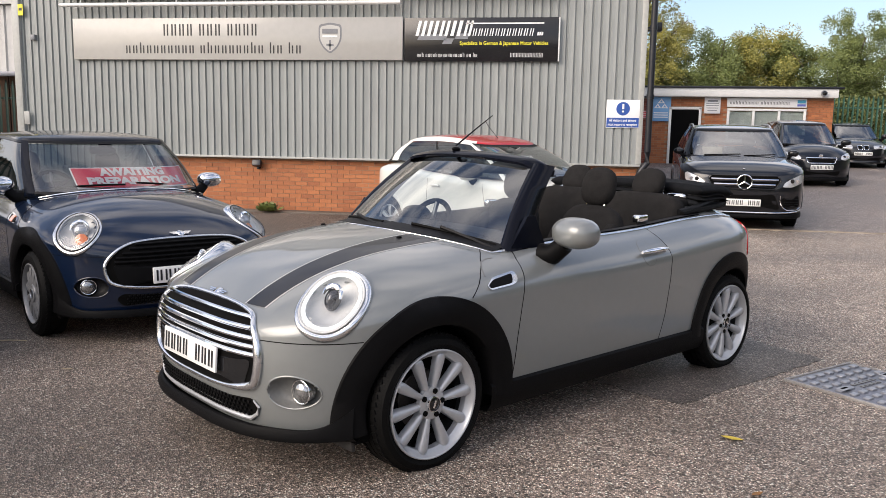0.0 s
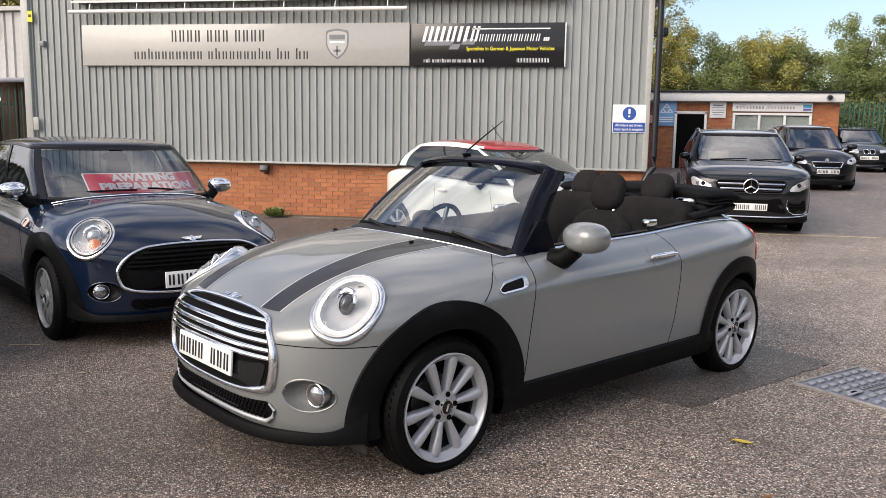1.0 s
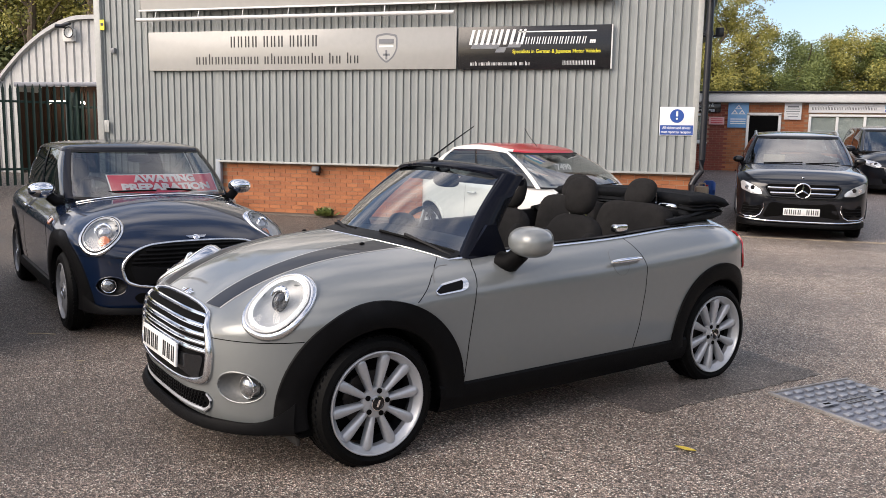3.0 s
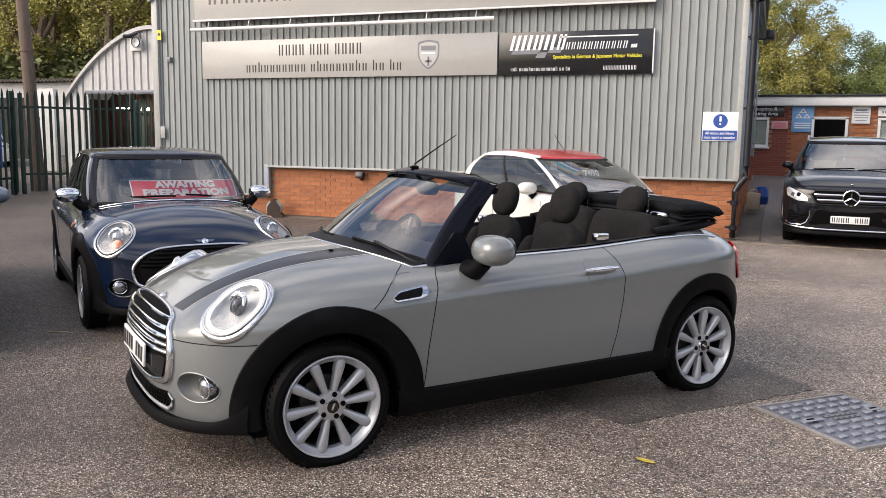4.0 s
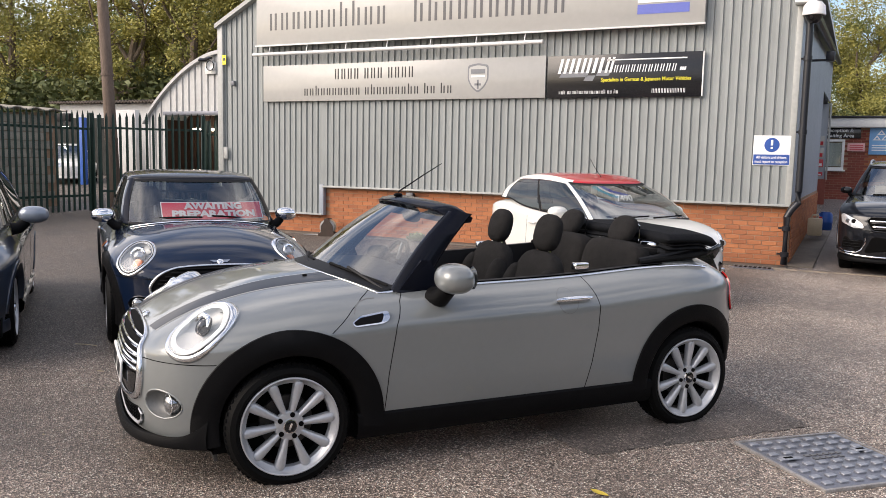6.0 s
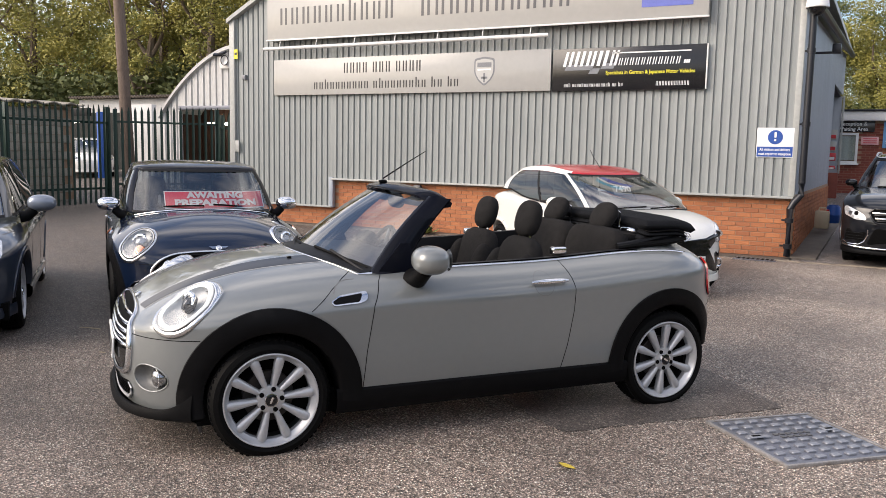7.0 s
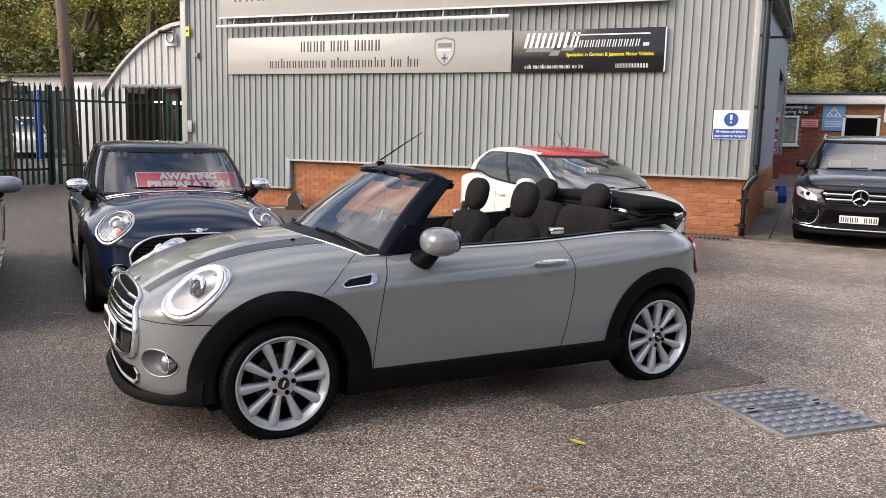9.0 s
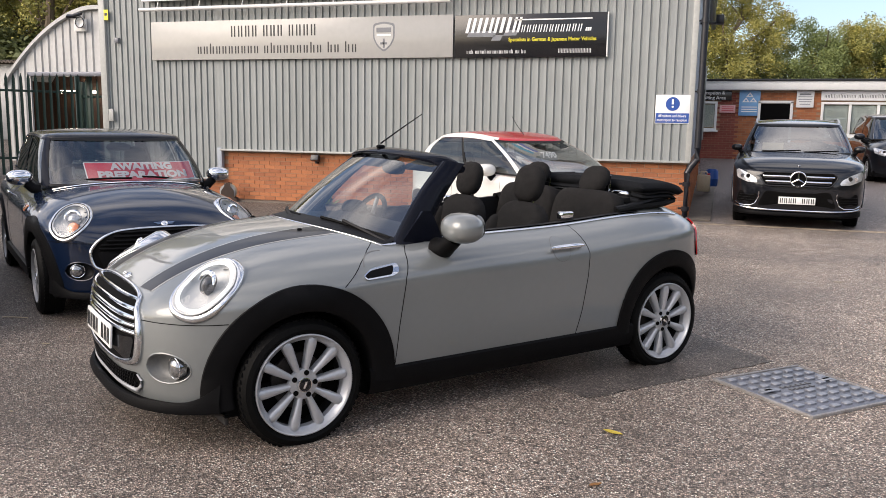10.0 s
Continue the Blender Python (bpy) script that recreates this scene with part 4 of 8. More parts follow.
for nm, xa, xb, zf in (("wall_south_left", XL, -7.62, 0.42), ("wall_south", -7.62, XR, 0.985)):
    unit_front = ribbed(nm, (xa, WY), (xb, WY), lambda s: zf, lambda s: gable(xa + s), "cladding")
    tagged(unit_front, "pale grey ribbed metal cladding of the workshop unit", "wall", kind="structure")
side_a, side_b = (XR + 0.005, WY + 0.09), (1.25, 26.1)
DOOR_Y, DOOR_Z = 22.0, 3.38
side_door = (lerp(side_a[0], side_b[0], (DOOR_Y - side_a[1]) / (side_b[1] - side_a[1])), DOOR_Y)
unit_side = ribbed("wall_east", side_a, side_door, lambda s: 1.0, lambda s: 3.92 + 0.046 * s, "cladding_side", None)
tagged(unit_side, "blue-grey ribbed metal side wall of the unit", "wall", kind="structure")
side_head = ribbed("wall_east_head", side_door, side_b, lambda s: DOOR_Z, lambda s: 4.285 + 0.046 * s, "cladding_side", None)
tagged(side_head, "blue-grey ribbed metal above the side doorway", "wall", kind="structure")
tagged(box("wall_west", 0.1, 12, 4.2, (XL + 0.05, 20.1, 2.1), "cladding_side"), "plain metal side wall", "wall", kind="structure")
tagged(box("wall_north", 11.2, 0.1, 4.2, (-4.6, 26.1, 2.1), "cladding_side"), "plain metal rear wall", "wall", kind="structure")


def unit_roof():
    ap = (XL + XR) / 2
    V, F = [], []
    for y in (13.88, 26.2):
        for x, z in ((XL - 0.12, 4.20), (ap, gable(ap) + 0.10), (XR + 0.34, 4.04 if y < 20 else 4.54)):
            V += [(x, y, z), (x, y, z + 0.09)]
    F = [(1, 3, 9, 7), (3, 5, 11, 9), (0, 6, 8, 2), (2, 8, 10, 4), (0, 2, 3, 1), (2, 4, 5, 3), (6, 7, 9, 8), (8, 9, 11, 10), (0, 1, 7, 6), (4, 10, 11, 5)]
    return obj("roof", V, F, "flashing", None, False)


tagged(unit_roof(), "shallow pitched metal roof with pale verge trim", "roof", kind="structure")
trim_a = box("trim_corner_left", 0.14, 0.10, 3.85, (XL - 0.02, WY - 0.012, 2.35), "flashing", None, 0.006)
tagged(trim_a, "pale metal corner flashing", "trim", kind="structure")
trim_b = box("trim_corner_right", 0.09, 0.10, 3.10, (XR - 0.01, WY + 0.035, 2.54), "flashing", None, 0.006)
tagged(trim_b, "pale metal corner flashing", "trim", kind="structure")
for nm, x0, x1, z in (("trim_drip", -7.62, XR + 0.02, 0.985), ("trim_drip_low", XL, -7.62, 0.42)):
    tagged(box(nm, x1 - x0, 0.11, 0.035, ((x0 + x1) / 2, WY + 0.0, z - 0.014), "flashing", None, 0.005), "pale metal drip flashing", "trim", kind="structure")
tagged(box("trim_step", 0.10, 0.10, 0.62, (-7.64, WY + 0.02, 0.70), "cladding_side", None, 0.006), "grey metal stop end", "trim", kind="structure")

# right-hand return of the unit: doorway, eaves gutter, downpipe
def on_side(y, z, out=0.0):
    t = (y - side_a[1]) / (side_b[1] - side_a[1])
    return Vector((lerp(side_a[0], side_b[0], t) + out, y, z))


bay = thing("workshop_doorway", Matrix(), "open doorway in the unit's side wall with grey reveal", "doorway", kind="structure")
# Soffit near black: the shade under the doorway head is in its colour
box("soffit", 0.50, 4.05, 0.06, on_side(24.05, DOOR_Z - 0.02, -0.28), "trim_dark", bay, 0.005)
box("near_jamb", 0.12, 0.08, 2.40, on_side(DOOR_Y + 0.03, 2.19, -0.055), "cladding_side", bay, 0.006)
box("far_reveal", 1.10, 0.06, 2.15, on_side(26.02, 2.27, -0.56), "cladding_side", bay, 0.006)
box("far_jamb", 0.05, 0.10, 2.15, on_side(26.0, 2.27, 0.03), "flashing", bay, 0.006)
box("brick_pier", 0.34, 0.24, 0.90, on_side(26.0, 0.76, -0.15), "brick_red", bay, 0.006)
notice = thing("notice_board", Matrix(), "small white and red safety notices on the doorway's reveal", "sign")
for z, h, m in ((2.28, 0.28, "sign_white"), (1.95, 0.28, "sign_white"), (1.66, 0.22, "sign_red"), (1.36, 0.10, "sign_red")):
    box("notice", 0.26, 0.02, h, on_side(25.975, z, -0.20), m, notice, 0.004)
    box("notice_print", 0.20, 0.006, h * 0.36, on_side(25.963, z - h * 0.2, -0.20), "sign_red" if m == "sign_white" else "print_white", notice)

tagged(tube("gutter", [on_side(14.0, 3.93, 0.16), on_side(26.2, 4.48, 0.16)], 0.065, "pipe_black"), "black plastic eaves gutter", "gutter", kind="structure")
pipe = thing("downpipe", Matrix(), "black plastic rainwater downpipe with cranked foot", "downpipe")
tube("pipe", [(1.19, 13.98, 3.98), (1.19, 13.98, 1.20), (1.19, 13.97, 1.02), (1.10, 13.93, 0.90), (1.05, 13.92, 0.80), (1.05, 13.92, 0.06)], 0.052, "pipe_black", pipe, 14)
for z in (3.2, 2.1, 0.62, 0.22):
    x = 1.19 if z > 1 else 1.05
    cyl("socket", 0.062, 0.07, (x, 13.98 if z > 1 else 13.92, z), "z", "pipe_black", pipe)
    box("bracket", 0.17, 0.02, 0.03, (x - 0.03, 14.02 if z > 1 else 13.97, z), "pipe_black", pipe)

cam_dome = thing("dome_camera", Matrix(), "cream dome security camera under the eaves", "camera")
lathe("hood", [(0.0, 0.20), (0.10, 0.19), (0.15, 0.13), (0.165, 0.0), (0.155, -0.01)], "white_pvc", cam_dome, "z", 32, (1.24, 13.78, 3.80))
lathe("lens_dome", [(0.12, 0.0), (0.10, -0.07), (0.05, -0.115), (0.0, -0.12)], "gloss_black", cam_dome, "z", 28, (1.24, 13.78, 3.80))
box("arm", 0.30, 0.30, 0.05, (1.12, 13.92, 4.02), "white_pvc", cam_dome, 0.01)
flood = thing("floodlight", Matrix(), "small black floodlight on the side wall", "lamp")
box("lamp_head", 0.14, 0.22, 0.16, on_side(16.2, 3.48, 0.34), "pipe_black", flood, 0.015)
box("lamp_arm", 0.34, 0.04, 0.04, on_side(16.2, 3.42, 0.17), "pipe_black", flood, 0.006)

# signs
def board(name, x0, x1, z0, z1, material, label, y=WY - 0.05, thick=0.05, frame_mat=None):
    t = thing(name, Matrix(), label, "sign")
    box("panel", x1 - x0, thick, z1 - z0, ((x0 + x1) / 2, y, (z0 + z1) / 2), material, t, 0.006)
    return t, y - thick / 2 - 0.002


def glyph_bars(parent, x0, x1, z, h, y, material, words, lean=0.0, name="lettering_bar", fill=0.82, small=False):
    """Plain bars in place of a line of lettering; words are relative lengths. small: low bars with some tall ones among them."""
    total = sum(words) + 0.55 * (len(words) - 1)
    k = (x1 - x0) / total
    x = x0
    rnd = random.Random(int(abs(x0) * 100))
    for w in words:
        n = max(1, round(w))
        bm = bmesh.new()
        cw = w * k / n
        for i in range(n):
            if fill < 0.7:
                hs = [h * (1.0 if not small or rnd.random() < 0.25 else 0.72), h * (0.72 if small else 1.0)]
                for q in (0, 1):
                    box_bm(cw * 0.17, 0.004, hs[q], (x + cw * (i + 0.27 + 0.42 * q), y, z - h / 2 + hs[q] / 2), bm=bm)
            else:
                box_bm(cw * fill, 0.004, h, (x + cw * (i + 0.5), y, z), bm=bm)
        if lean:
            for v in bm.verts:
                v.co.x += (v.co.z - z) * lean
        part(name, bm, material, parent)
        x += (w + 0.55) * k


white, fy = board("white_sign", -9.06, -2.945, 2.665, 3.385, "sign_white", "long cream sign board with plain lettering bars and a grey shield")
glyph_bars(white, -7.32, -5.52, 3.18, 0.20, fy, "print_dark", [4, 3, 4], fill=0.6)
glyph_bars(white, -8.05, -4.72, 2.87, 0.19, fy, "print_dark", [10, 9, 2, 2], fill=0.62, small=True)


def shield(parent, cx, cz, w, h, y):
    pts = rounded([(-1, 0.86), (0, 1.0), (1, 0.86), (1.0, -0.1), (0.62, -0.62), (0, -1), (-0.62, -0.62), (-1.0, -0.1)], 0.22, 3)
    for s, m, d in ((1.0, "print_mid", 0.0), (0.86, "pin_grey", 0.004)):
        V = [(cx + a * w * s, y - d, cz + b * h * s) for a, b in pts] + [(cx + a * w * s, y + 0.006, cz + b * h * s) for a, b in pts]
        n = len(pts)
        obj("shield", V, [tuple(range(n))] + [(i, (i + 1) % n, (i + 1) % n + n, i + n) for i in range(n)], m, parent, False)
    for a, b, ww, hh in ((0, 0.45, 1.35, 0.30), (0, 0.12, 1.3, 0.12), (0, -0.42, 0.16, 0.62), (0, -0.42, 0.62, 0.14)):
        box("shield_mark", w * ww, 0.004, h * hh, (cx + a * w, y - 0.007, cz + b * h), "print_mid" if b != 0.12 else "print_white", parent)


shield(white, -4.22, 3.03, 0.205, 0.265, fy)
black, fy = board("black_sign", -2.915, -0.315, 2.655, 3.365, "sign_black", "black sign board with white bars and yellow lettering")
box("edge_trim", 0.02, 0.055, 0.71, (-0.318, WY - 0.052, 3.01), "white_pvc", black)
bm = bmesh.new()
for i, w in enumerate((0.20, 0.21, 0.19, 0.22, 0.16)):
    for q in (-1, 1):
        box_bm(w * 0.26, 0.004, 0.25, (-2.62 + i * 0.20 + q * w * 0.24, fy, 3.19), bm=bm)
for v in bm.verts:
    v.co.x += (v.co.z - 3.19) * 0.25
part("lettering_bar", bm, "print_white", black)
bm = bmesh.new()
for x, z, w, h in ((-2.36, 3.045, 0.48, 0.09), (-1.86, 3.06, 0.22, 0.09), (-2.06, 2.98, 0.16, 0.09)):
    box_bm(w, 0.003, h, (x, fy + 0.001, z), bm=bm)
for v in bm.verts:
    v.co.x += (v.co.z - 3.19) * 0.5
part("grey_flash", bm, "print_mid", black)
box("white_rule", 1.30, 0.004, 0.02, (-1.22, fy, 3.27), "print_white", black)
glyph_bars(black, -1.76, -0.72, 3.125, 0.12, fy, "print_white", [11], 0.2, fill=0.6)
glyph_bars(black, -0.68, -0.58, 3.10, 0.055, fy, "print_white", [3], 0.2)
text_mesh("lettering", "Specialists in German & Japanese Motor Vehicles", 0.085, "print_yellow", black, pose(-1.23, fy, 2.945, 90), width=1.47, bold=0.0015)
glyph_bars(black, -2.70, -1.66, 2.755, 0.07, fy, "print_white", [3, 16, 2, 2], fill=0.6, small=True)
glyph_bars(black, -1.12, -0.57, 2.755, 0.07, fy, "print_white", [11], fill=0.6)

top_sign, fy = board("fascia_sign", -9.14, -0.32, 3.775, 4.95, "sign_white", "large cream fascia sign with grey lettering bars", WY - 0.10, 0.16)
glyph_bars(top_sign, -8.85, -6.05, 4.30, 0.46, fy, "print_grey", [10], fill=0.5, small=True)
glyph_bars(top_sign, -5.55, -2.55, 4.30, 0.46, fy, "print_grey", [10], fill=0.5, small=True)
box("colour_block", 0.82, 0.006, 0.15, (-0.97, fy, 4.04), "print_violet", top_sign)
box("colour_block", 0.82, 0.006, 0.10, (-0.97, fy, 4.19), "print_white", top_sign)
box("colour_block", 0.82, 0.006, 0.24, (-0.97, fy, 4.40), "print_cyan", top_sign)
box("edge_trim", 8.86, 0.03, 0.03, (-4.73, WY - 0.20, 3.77), "white_pvc", top_sign, 0.004)
rail = thing("sign_light_rail", Matrix(), "white tubular sign light on thin brackets", "sign light")
tube("light_tube", [(-9.2, WY - 0.22, 3.60), (-2.96, WY - 0.22, 3.60)], 0.035, "white_pvc", rail, 12)
for x in np.linspace(-8.8, -3.3, 7):
    tube("bracket", [(x, WY - 0.22, 3.62), (x, WY - 0.16, 3.80)], 0.010, "white_pvc", rail, 6)

info, fy = board("visitor_sign", 0.495, 1.035, 1.585, 2.045, "print_white", "white and blue notice telling visitors to report", WY - 0.012, 0.012)
box("blue_panel", 0.52, 0.004, 0.155, (0.765, fy, 1.675), "sign_blue", info)
lathe("blue_disc", [(0.0, -0.003), (0.108, -0.003), (0.11, 0.0)], "sign_blue", info, "y", 40, (0.765, fy, 1.90))
bm = bmesh.new()
for z, w, h in ((1.935, 0.034, 0.085), (1.855, 0.032, 0.03)):
    box_bm(w, 0.003, h, (0.765, fy - 0.005, z), 0.008, bm=bm)
part("exclamation_mark", bm, "print_white", info)
text_mesh("lettering", "All visitors and drivers", 0.06, "print_white", info, pose(0.765, fy - 0.003, 1.708, 90), width=0.44, bold=0.001)
text_mesh("lettering", "must report to reception", 0.06, "print_white", info, pose(0.765, fy - 0.003, 1.642, 90), width=0.47, bold=0.001)

tag = thing("yellow_sticker", Matrix(), "small yellow warning sticker on the corner trim", "sticker")
box("sticker", 0.10, 0.006, 0.20, (-10.1, WY - 0.066, 3.55), "print_yellow", tag)
box("sticker_print", 0.06, 0.003, 0.05, (-10.1, WY - 0.071, 3.56), "print_dark", tag)
sock = thing("wall_socket", Matrix(), "small grey outdoor socket on the cladding", "socket")
box("socket_body", 0.09, 0.08, 0.10, (-9.88, WY - 0.04, 3.06), "print_mid", sock, 0.012)
box("socket_plate", 0.11, 0.012, 0.24, (-10.08, WY - 0.068, 1.60), "flashing", sock, 0.004)
spot = thing("wall_spotlight", Matrix(), "small dark floodlight fixed on the brickwork", "lamp")
box("lamp_head", 0.16, 0.10, 0.11, (-5.60, WY - 0.02, 0.86), "pipe_black", spot, 0.012, rot=pose(0, 0, 0, -20))
box("lamp_foot", 0.05, 0.10, 0.05, (-5.60, WY + 0.06, 0.78), "pipe_black", spot, 0.006)

# cable reel by the wall
reel = thing("cable_reel", pose(-7.33, 13.76, 0.0, 0, 0, 22) @ Matrix.Scale(1.2, 4), "brown plastic cable reel with pale drum by the wall", "cable reel")
for dy in (-0.085, 0.085):
    bm = bmesh.new()
    ring_pts = [(-0.15, 0.0), (0.15, 0.0), (0.14, 0.05), (0.10, 0.07), (0.10, 0.17), (0.045, 0.25), (0.045, 0.29), (-0.045, 0.29), (-0.045, 0.25), (-0.10, 0.17), (-0.10, 0.07), (-0.14, 0.05)]
    lo = [bm.verts.new((x, dy - 0.008, z)) for x, z in ring_pts]
    hi = [bm.verts.new((x, dy + 0.008, z)) for x, z in ring_pts]
    bm.faces.new(lo)
    bm.faces.new(hi[::-1])
    for i in range(len(lo)):
        bm.faces.new((lo[i], hi[i], hi[(i + 1) % len(lo)], lo[(i + 1) % len(lo)]))
    part("side_frame", bm, "reel_brown", reel)
for dy in (-0.07, 0.07):
    lathe("drum_cheek", [(0.0, 0.0), (0.11, 0.0), (0.125, 0.004), (0.125, 0.010), (0.0, 0.012)], "cream_plastic" if dy > 0 else "reel_grey", reel, "y", 32, (0, dy, 0.155))
for k in range(7):
    tube("cable", [(0.098 * math.cos(a), -0.055 + k * 0.018, 0.155 + 0.098 * math.sin(a)) for a in np.linspace(0, 2 * math.pi, 25)[:-1]], 0.009, "reel_grey", reel, 6, True)
tube("handle", [(0, -0.085, 0.285), (0, 0.085, 0.285)], 0.014, "reel_brown", reel, 10)
tube("cable_tail", [(-0.09, 0.0, 0.12), (-0.16, 0.02, 0.02), (-0.30, 0.10, 0.010), (-0.42, 0.06, 0.010)], 0.008, "reel_grey", reel, 6)

# drain and step by the corner
grate = thing("drain_grating", pose(0.62, 13.72, 0.0), "rusty iron gully grating set in the tarmac", "drain")
for i in range(9):
    box("grating_bar", 0.022, 0.26, 0.016, (-0.28 + i * 0.07, 0, 0.008), "iron", grate, 0.002)
for dy in (-0.14, 0.14):
    box("grating_edge", 0.64, 0.025, 0.018, (0, dy, 0.008), "iron", grate, 0.002)
box("gully", 0.60, 0.26, 0.006, (0, 0, 0.003), "void", grate)
tagged(box("kerb", 0.42, 8.2, 0.14, (1.36, 18.2, 0.13), "damp_concrete", None, 0.015, rot=pose(0, 0, 0, 2.2, 0, -1.5)), "low concrete kerb along the side wall", "kerb", kind="structure")
tagged(box("pavement", 11.3, 0.30, 0.05, (-4.55, 13.98, 0.002), "damp_concrete", None, 0.012), "narrow damp dirty concrete strip at the foot of the wall", "pavement", kind="structure")
can = thing("jerrycan", pose(1.34, 17.6, gz(17.6) + 0.10), "cream plastic canister by the side wall", "canister")
box("body", 0.26, 0.20, 0.34, (0, 0, 0.17), "cream_plastic", can, 0.03)
tube("handle", [(-0.07, 0, 0.34), (-0.05, 0, 0.40), (0.05, 0, 0.40), (0.07, 0, 0.34)], 0.015, "cream_plastic", can)
cyl("cap", 0.03, 0.03, (0.09, 0, 0.355), "z", "sign_red", can)
drum = thing("blue_drum", pose(1.50, 18.3, gz(18.3) + 0.14), "blue plastic drum beside the side wall", "drum")
lathe("body", [(0.0, 0.0), (0.11, 0.0), (0.125, 0.02), (0.135, 0.15), (0.14, 0.16), (0.135, 0.17), (0.13, 0.31), (0.11, 0.34), (0.0, 0.34)], "blue_plastic", drum, "z", 32)
cyl("lid", 0.09, 0.02, (0, 0, 0.35), "z", "blue_plastic", drum)


# ---- reception block ----
RY, RZ = 27.9, 0.58
rec = tagged(box("wall_reception", 7.5, 6.0, 2.25, (4.2, RY + 3.03, RZ + 1.07), "mortar"), "orange brick front of the low reception block", "wall", kind="structure")
tagged(box("reception_roof", 8.0, 6.6, 0.06, (4.15, RY + 3.0, 3.05), "pipe_black", None, 0.01), "flat felt roof with dark edge", "roof", kind="structure")
tagged(box("fascia", 7.9, 0.06, 0.27, (4.05, RY - 0.22, 2.885), "white_pvc", None, 0.006), "white fascia board under the flat roof", "fascia", kind="structure")
tagged(box("soffit", 7.9, 0.24, 0.03, (4.05, RY - 0.09, 2.755), "white_pvc"), "white soffit", "soffit", kind="structure")

door = thing("door_1", pose(3.41, RY, RZ), "open doorway with white frame and dark inside", "door", kind="structure")
box("doorway", 0.86, 0.05, 1.74, (0, -0.01, 0.87), "void", door)
for dx in (-0.47, 0.47):
    box("door_frame", 0.08, 0.09, 1.82, (dx, -0.02, 0.91), "white_pvc", door, 0.005)
box("door_frame", 1.02, 0.09, 0.08, (0, -0.02, 1.80), "white_pvc", door, 0.005)


def window(name, x0, x1, z0, z1, panes, label):
    w = thing(name, pose((x0 + x1) / 2, RY, 0), label, "window", kind="structure")
    ww, hh = x1 - x0, z1 - z0
    for z, h in ((z0 + 0.035, 0.07), (z1 - 0.035, 0.07)):
        box("window_frame", ww, 0.08, h, (0, -0.02, z), "white_pvc", w, 0.005)
    for i in range(panes + 1):
        box("window_frame", 0.075, 0.076, hh - 0.14, (-ww / 2 + 0.0375 + i * (ww - 0.075) / panes, -0.02, (z0 + z1) / 2), "white_pvc", w, 0.005)
    for i in range(panes):
        pw = (ww - 0.075) / panes
        box("pane", pw - 0.07, 0.012, hh - 0.13, (-ww / 2 + 0.0375 + (i + 0.5) * pw, -0.012, (z0 + z1) / 2), "window_glass", w)
        box("blind", pw - 0.09, 0.01, hh - 0.2, (-ww / 2 + 0.0375 + (i + 0.5) * pw, 0.018, (z0 + z1) / 2), "blind_pale", w)
    box("window_sill", ww + 0.1, 0.14, 0.05, (0, -0.05, z0 - 0.025), "white_pvc", w, 0.008)
    return w


window("window_1", 4.72, 7.13, 1.35, 2.39, 3, "white three-pane reception window")
window("window_2", 1.02, 1.69, 1.48, 2.39, 1, "small white casement window")


def rec_sign(name, x0, x1, z0, z1, material, label):
    t = thing(name, Matrix(), label, "sign")
    box("panel", x1 - x0, 0.03, z1 - z0, ((x0 + x1) / 2, RY - 0.03, (z0 + z1) / 2), material, t, 0.004)
    return t, RY - 0.048


s, y = rec_sign("fascia_sign", 4.70, 7.13, 2.44, 2.72, "print_white", "white sign board with grey bars and blue block")
glyph_bars(s, 4.78, 6.62, 2.58, 0.11, y, "print_grey", [10, 10], fill=0.55, small=True)
box("colour_block", 0.25, 0.004, 0.10, (6.97, y, 2.62), "print_cyan", s)
box("colour_block", 0.25, 0.004, 0.07, (6.97, y, 2.51), "print_violet", s)
s, y = rec_sign("test_station_sign", 2.33, 2.95, 1.95, 2.735, "sign_lightblue", "light blue vehicle-test sign with three white triangles")
for dx, dz in ((0, 0.1), (-0.11, -0.06), (0.11, -0.06)):
    V = [(2.64 + dx + 0.13 * math.sin(a), y, 2.48 + dz + 0.10 * math.cos(a)) for a in (0, 2.094, 4.189)] + [(2.64 + dx + 0.06 * math.sin(a), y, 2.48 + dz + 0.045 * math.cos(a)) for a in (0, 2.094, 4.189)]
    obj("triangle", V, [(0, 1, 4, 3), (1, 2, 5, 4), (2, 0, 3, 5)], "print_white", s, False)
for i in range(3):
    box("print_bar", 0.46, 0.004, 0.03, (2.64, y, 2.22 - i * 0.07), "print_white", s)
s, y = rec_sign("trade_sign", 4.0, 4.50, 2.22, 2.735, "print_white", "small white trade sign with grey bars")
for i, w in enumerate((0.32, 0.40, 0.40, 0.36, 0.30)):
    box("print_bar", w, 0.004, 0.05 if i == 0 else 0.02, (4.25, y, 2.62 - i * 0.075), "print_mid", s)
s, y = rec_sign("reception_sign", 0.95, 2.10, 2.42, 2.735, "sign_black", "black board naming reception and waiting area")
text_mesh("lettering", "Reception &", 0.15, "print_white", s, pose(1.52, y, 2.655, 90), bold=0.002)
text_mesh("lettering", "Waiting Area", 0.15, "print_white", s, pose(1.52, y, 2.50, 90), bold=0.002)
s, y = rec_sign("pink_notice", 1.76, 2.23, 2.04, 2.28, "print_pink", "small pink and white notice on the brickwork")
for i in range(3):
    box("print_bar", 0.36, 0.004, 0.025, (2.0, y, 2.22 - i * 0.06), "sign_red", s)
lamp = thing("bulkhead_lamp", Matrix(), "small grey lamp on the fascia", "lamp")
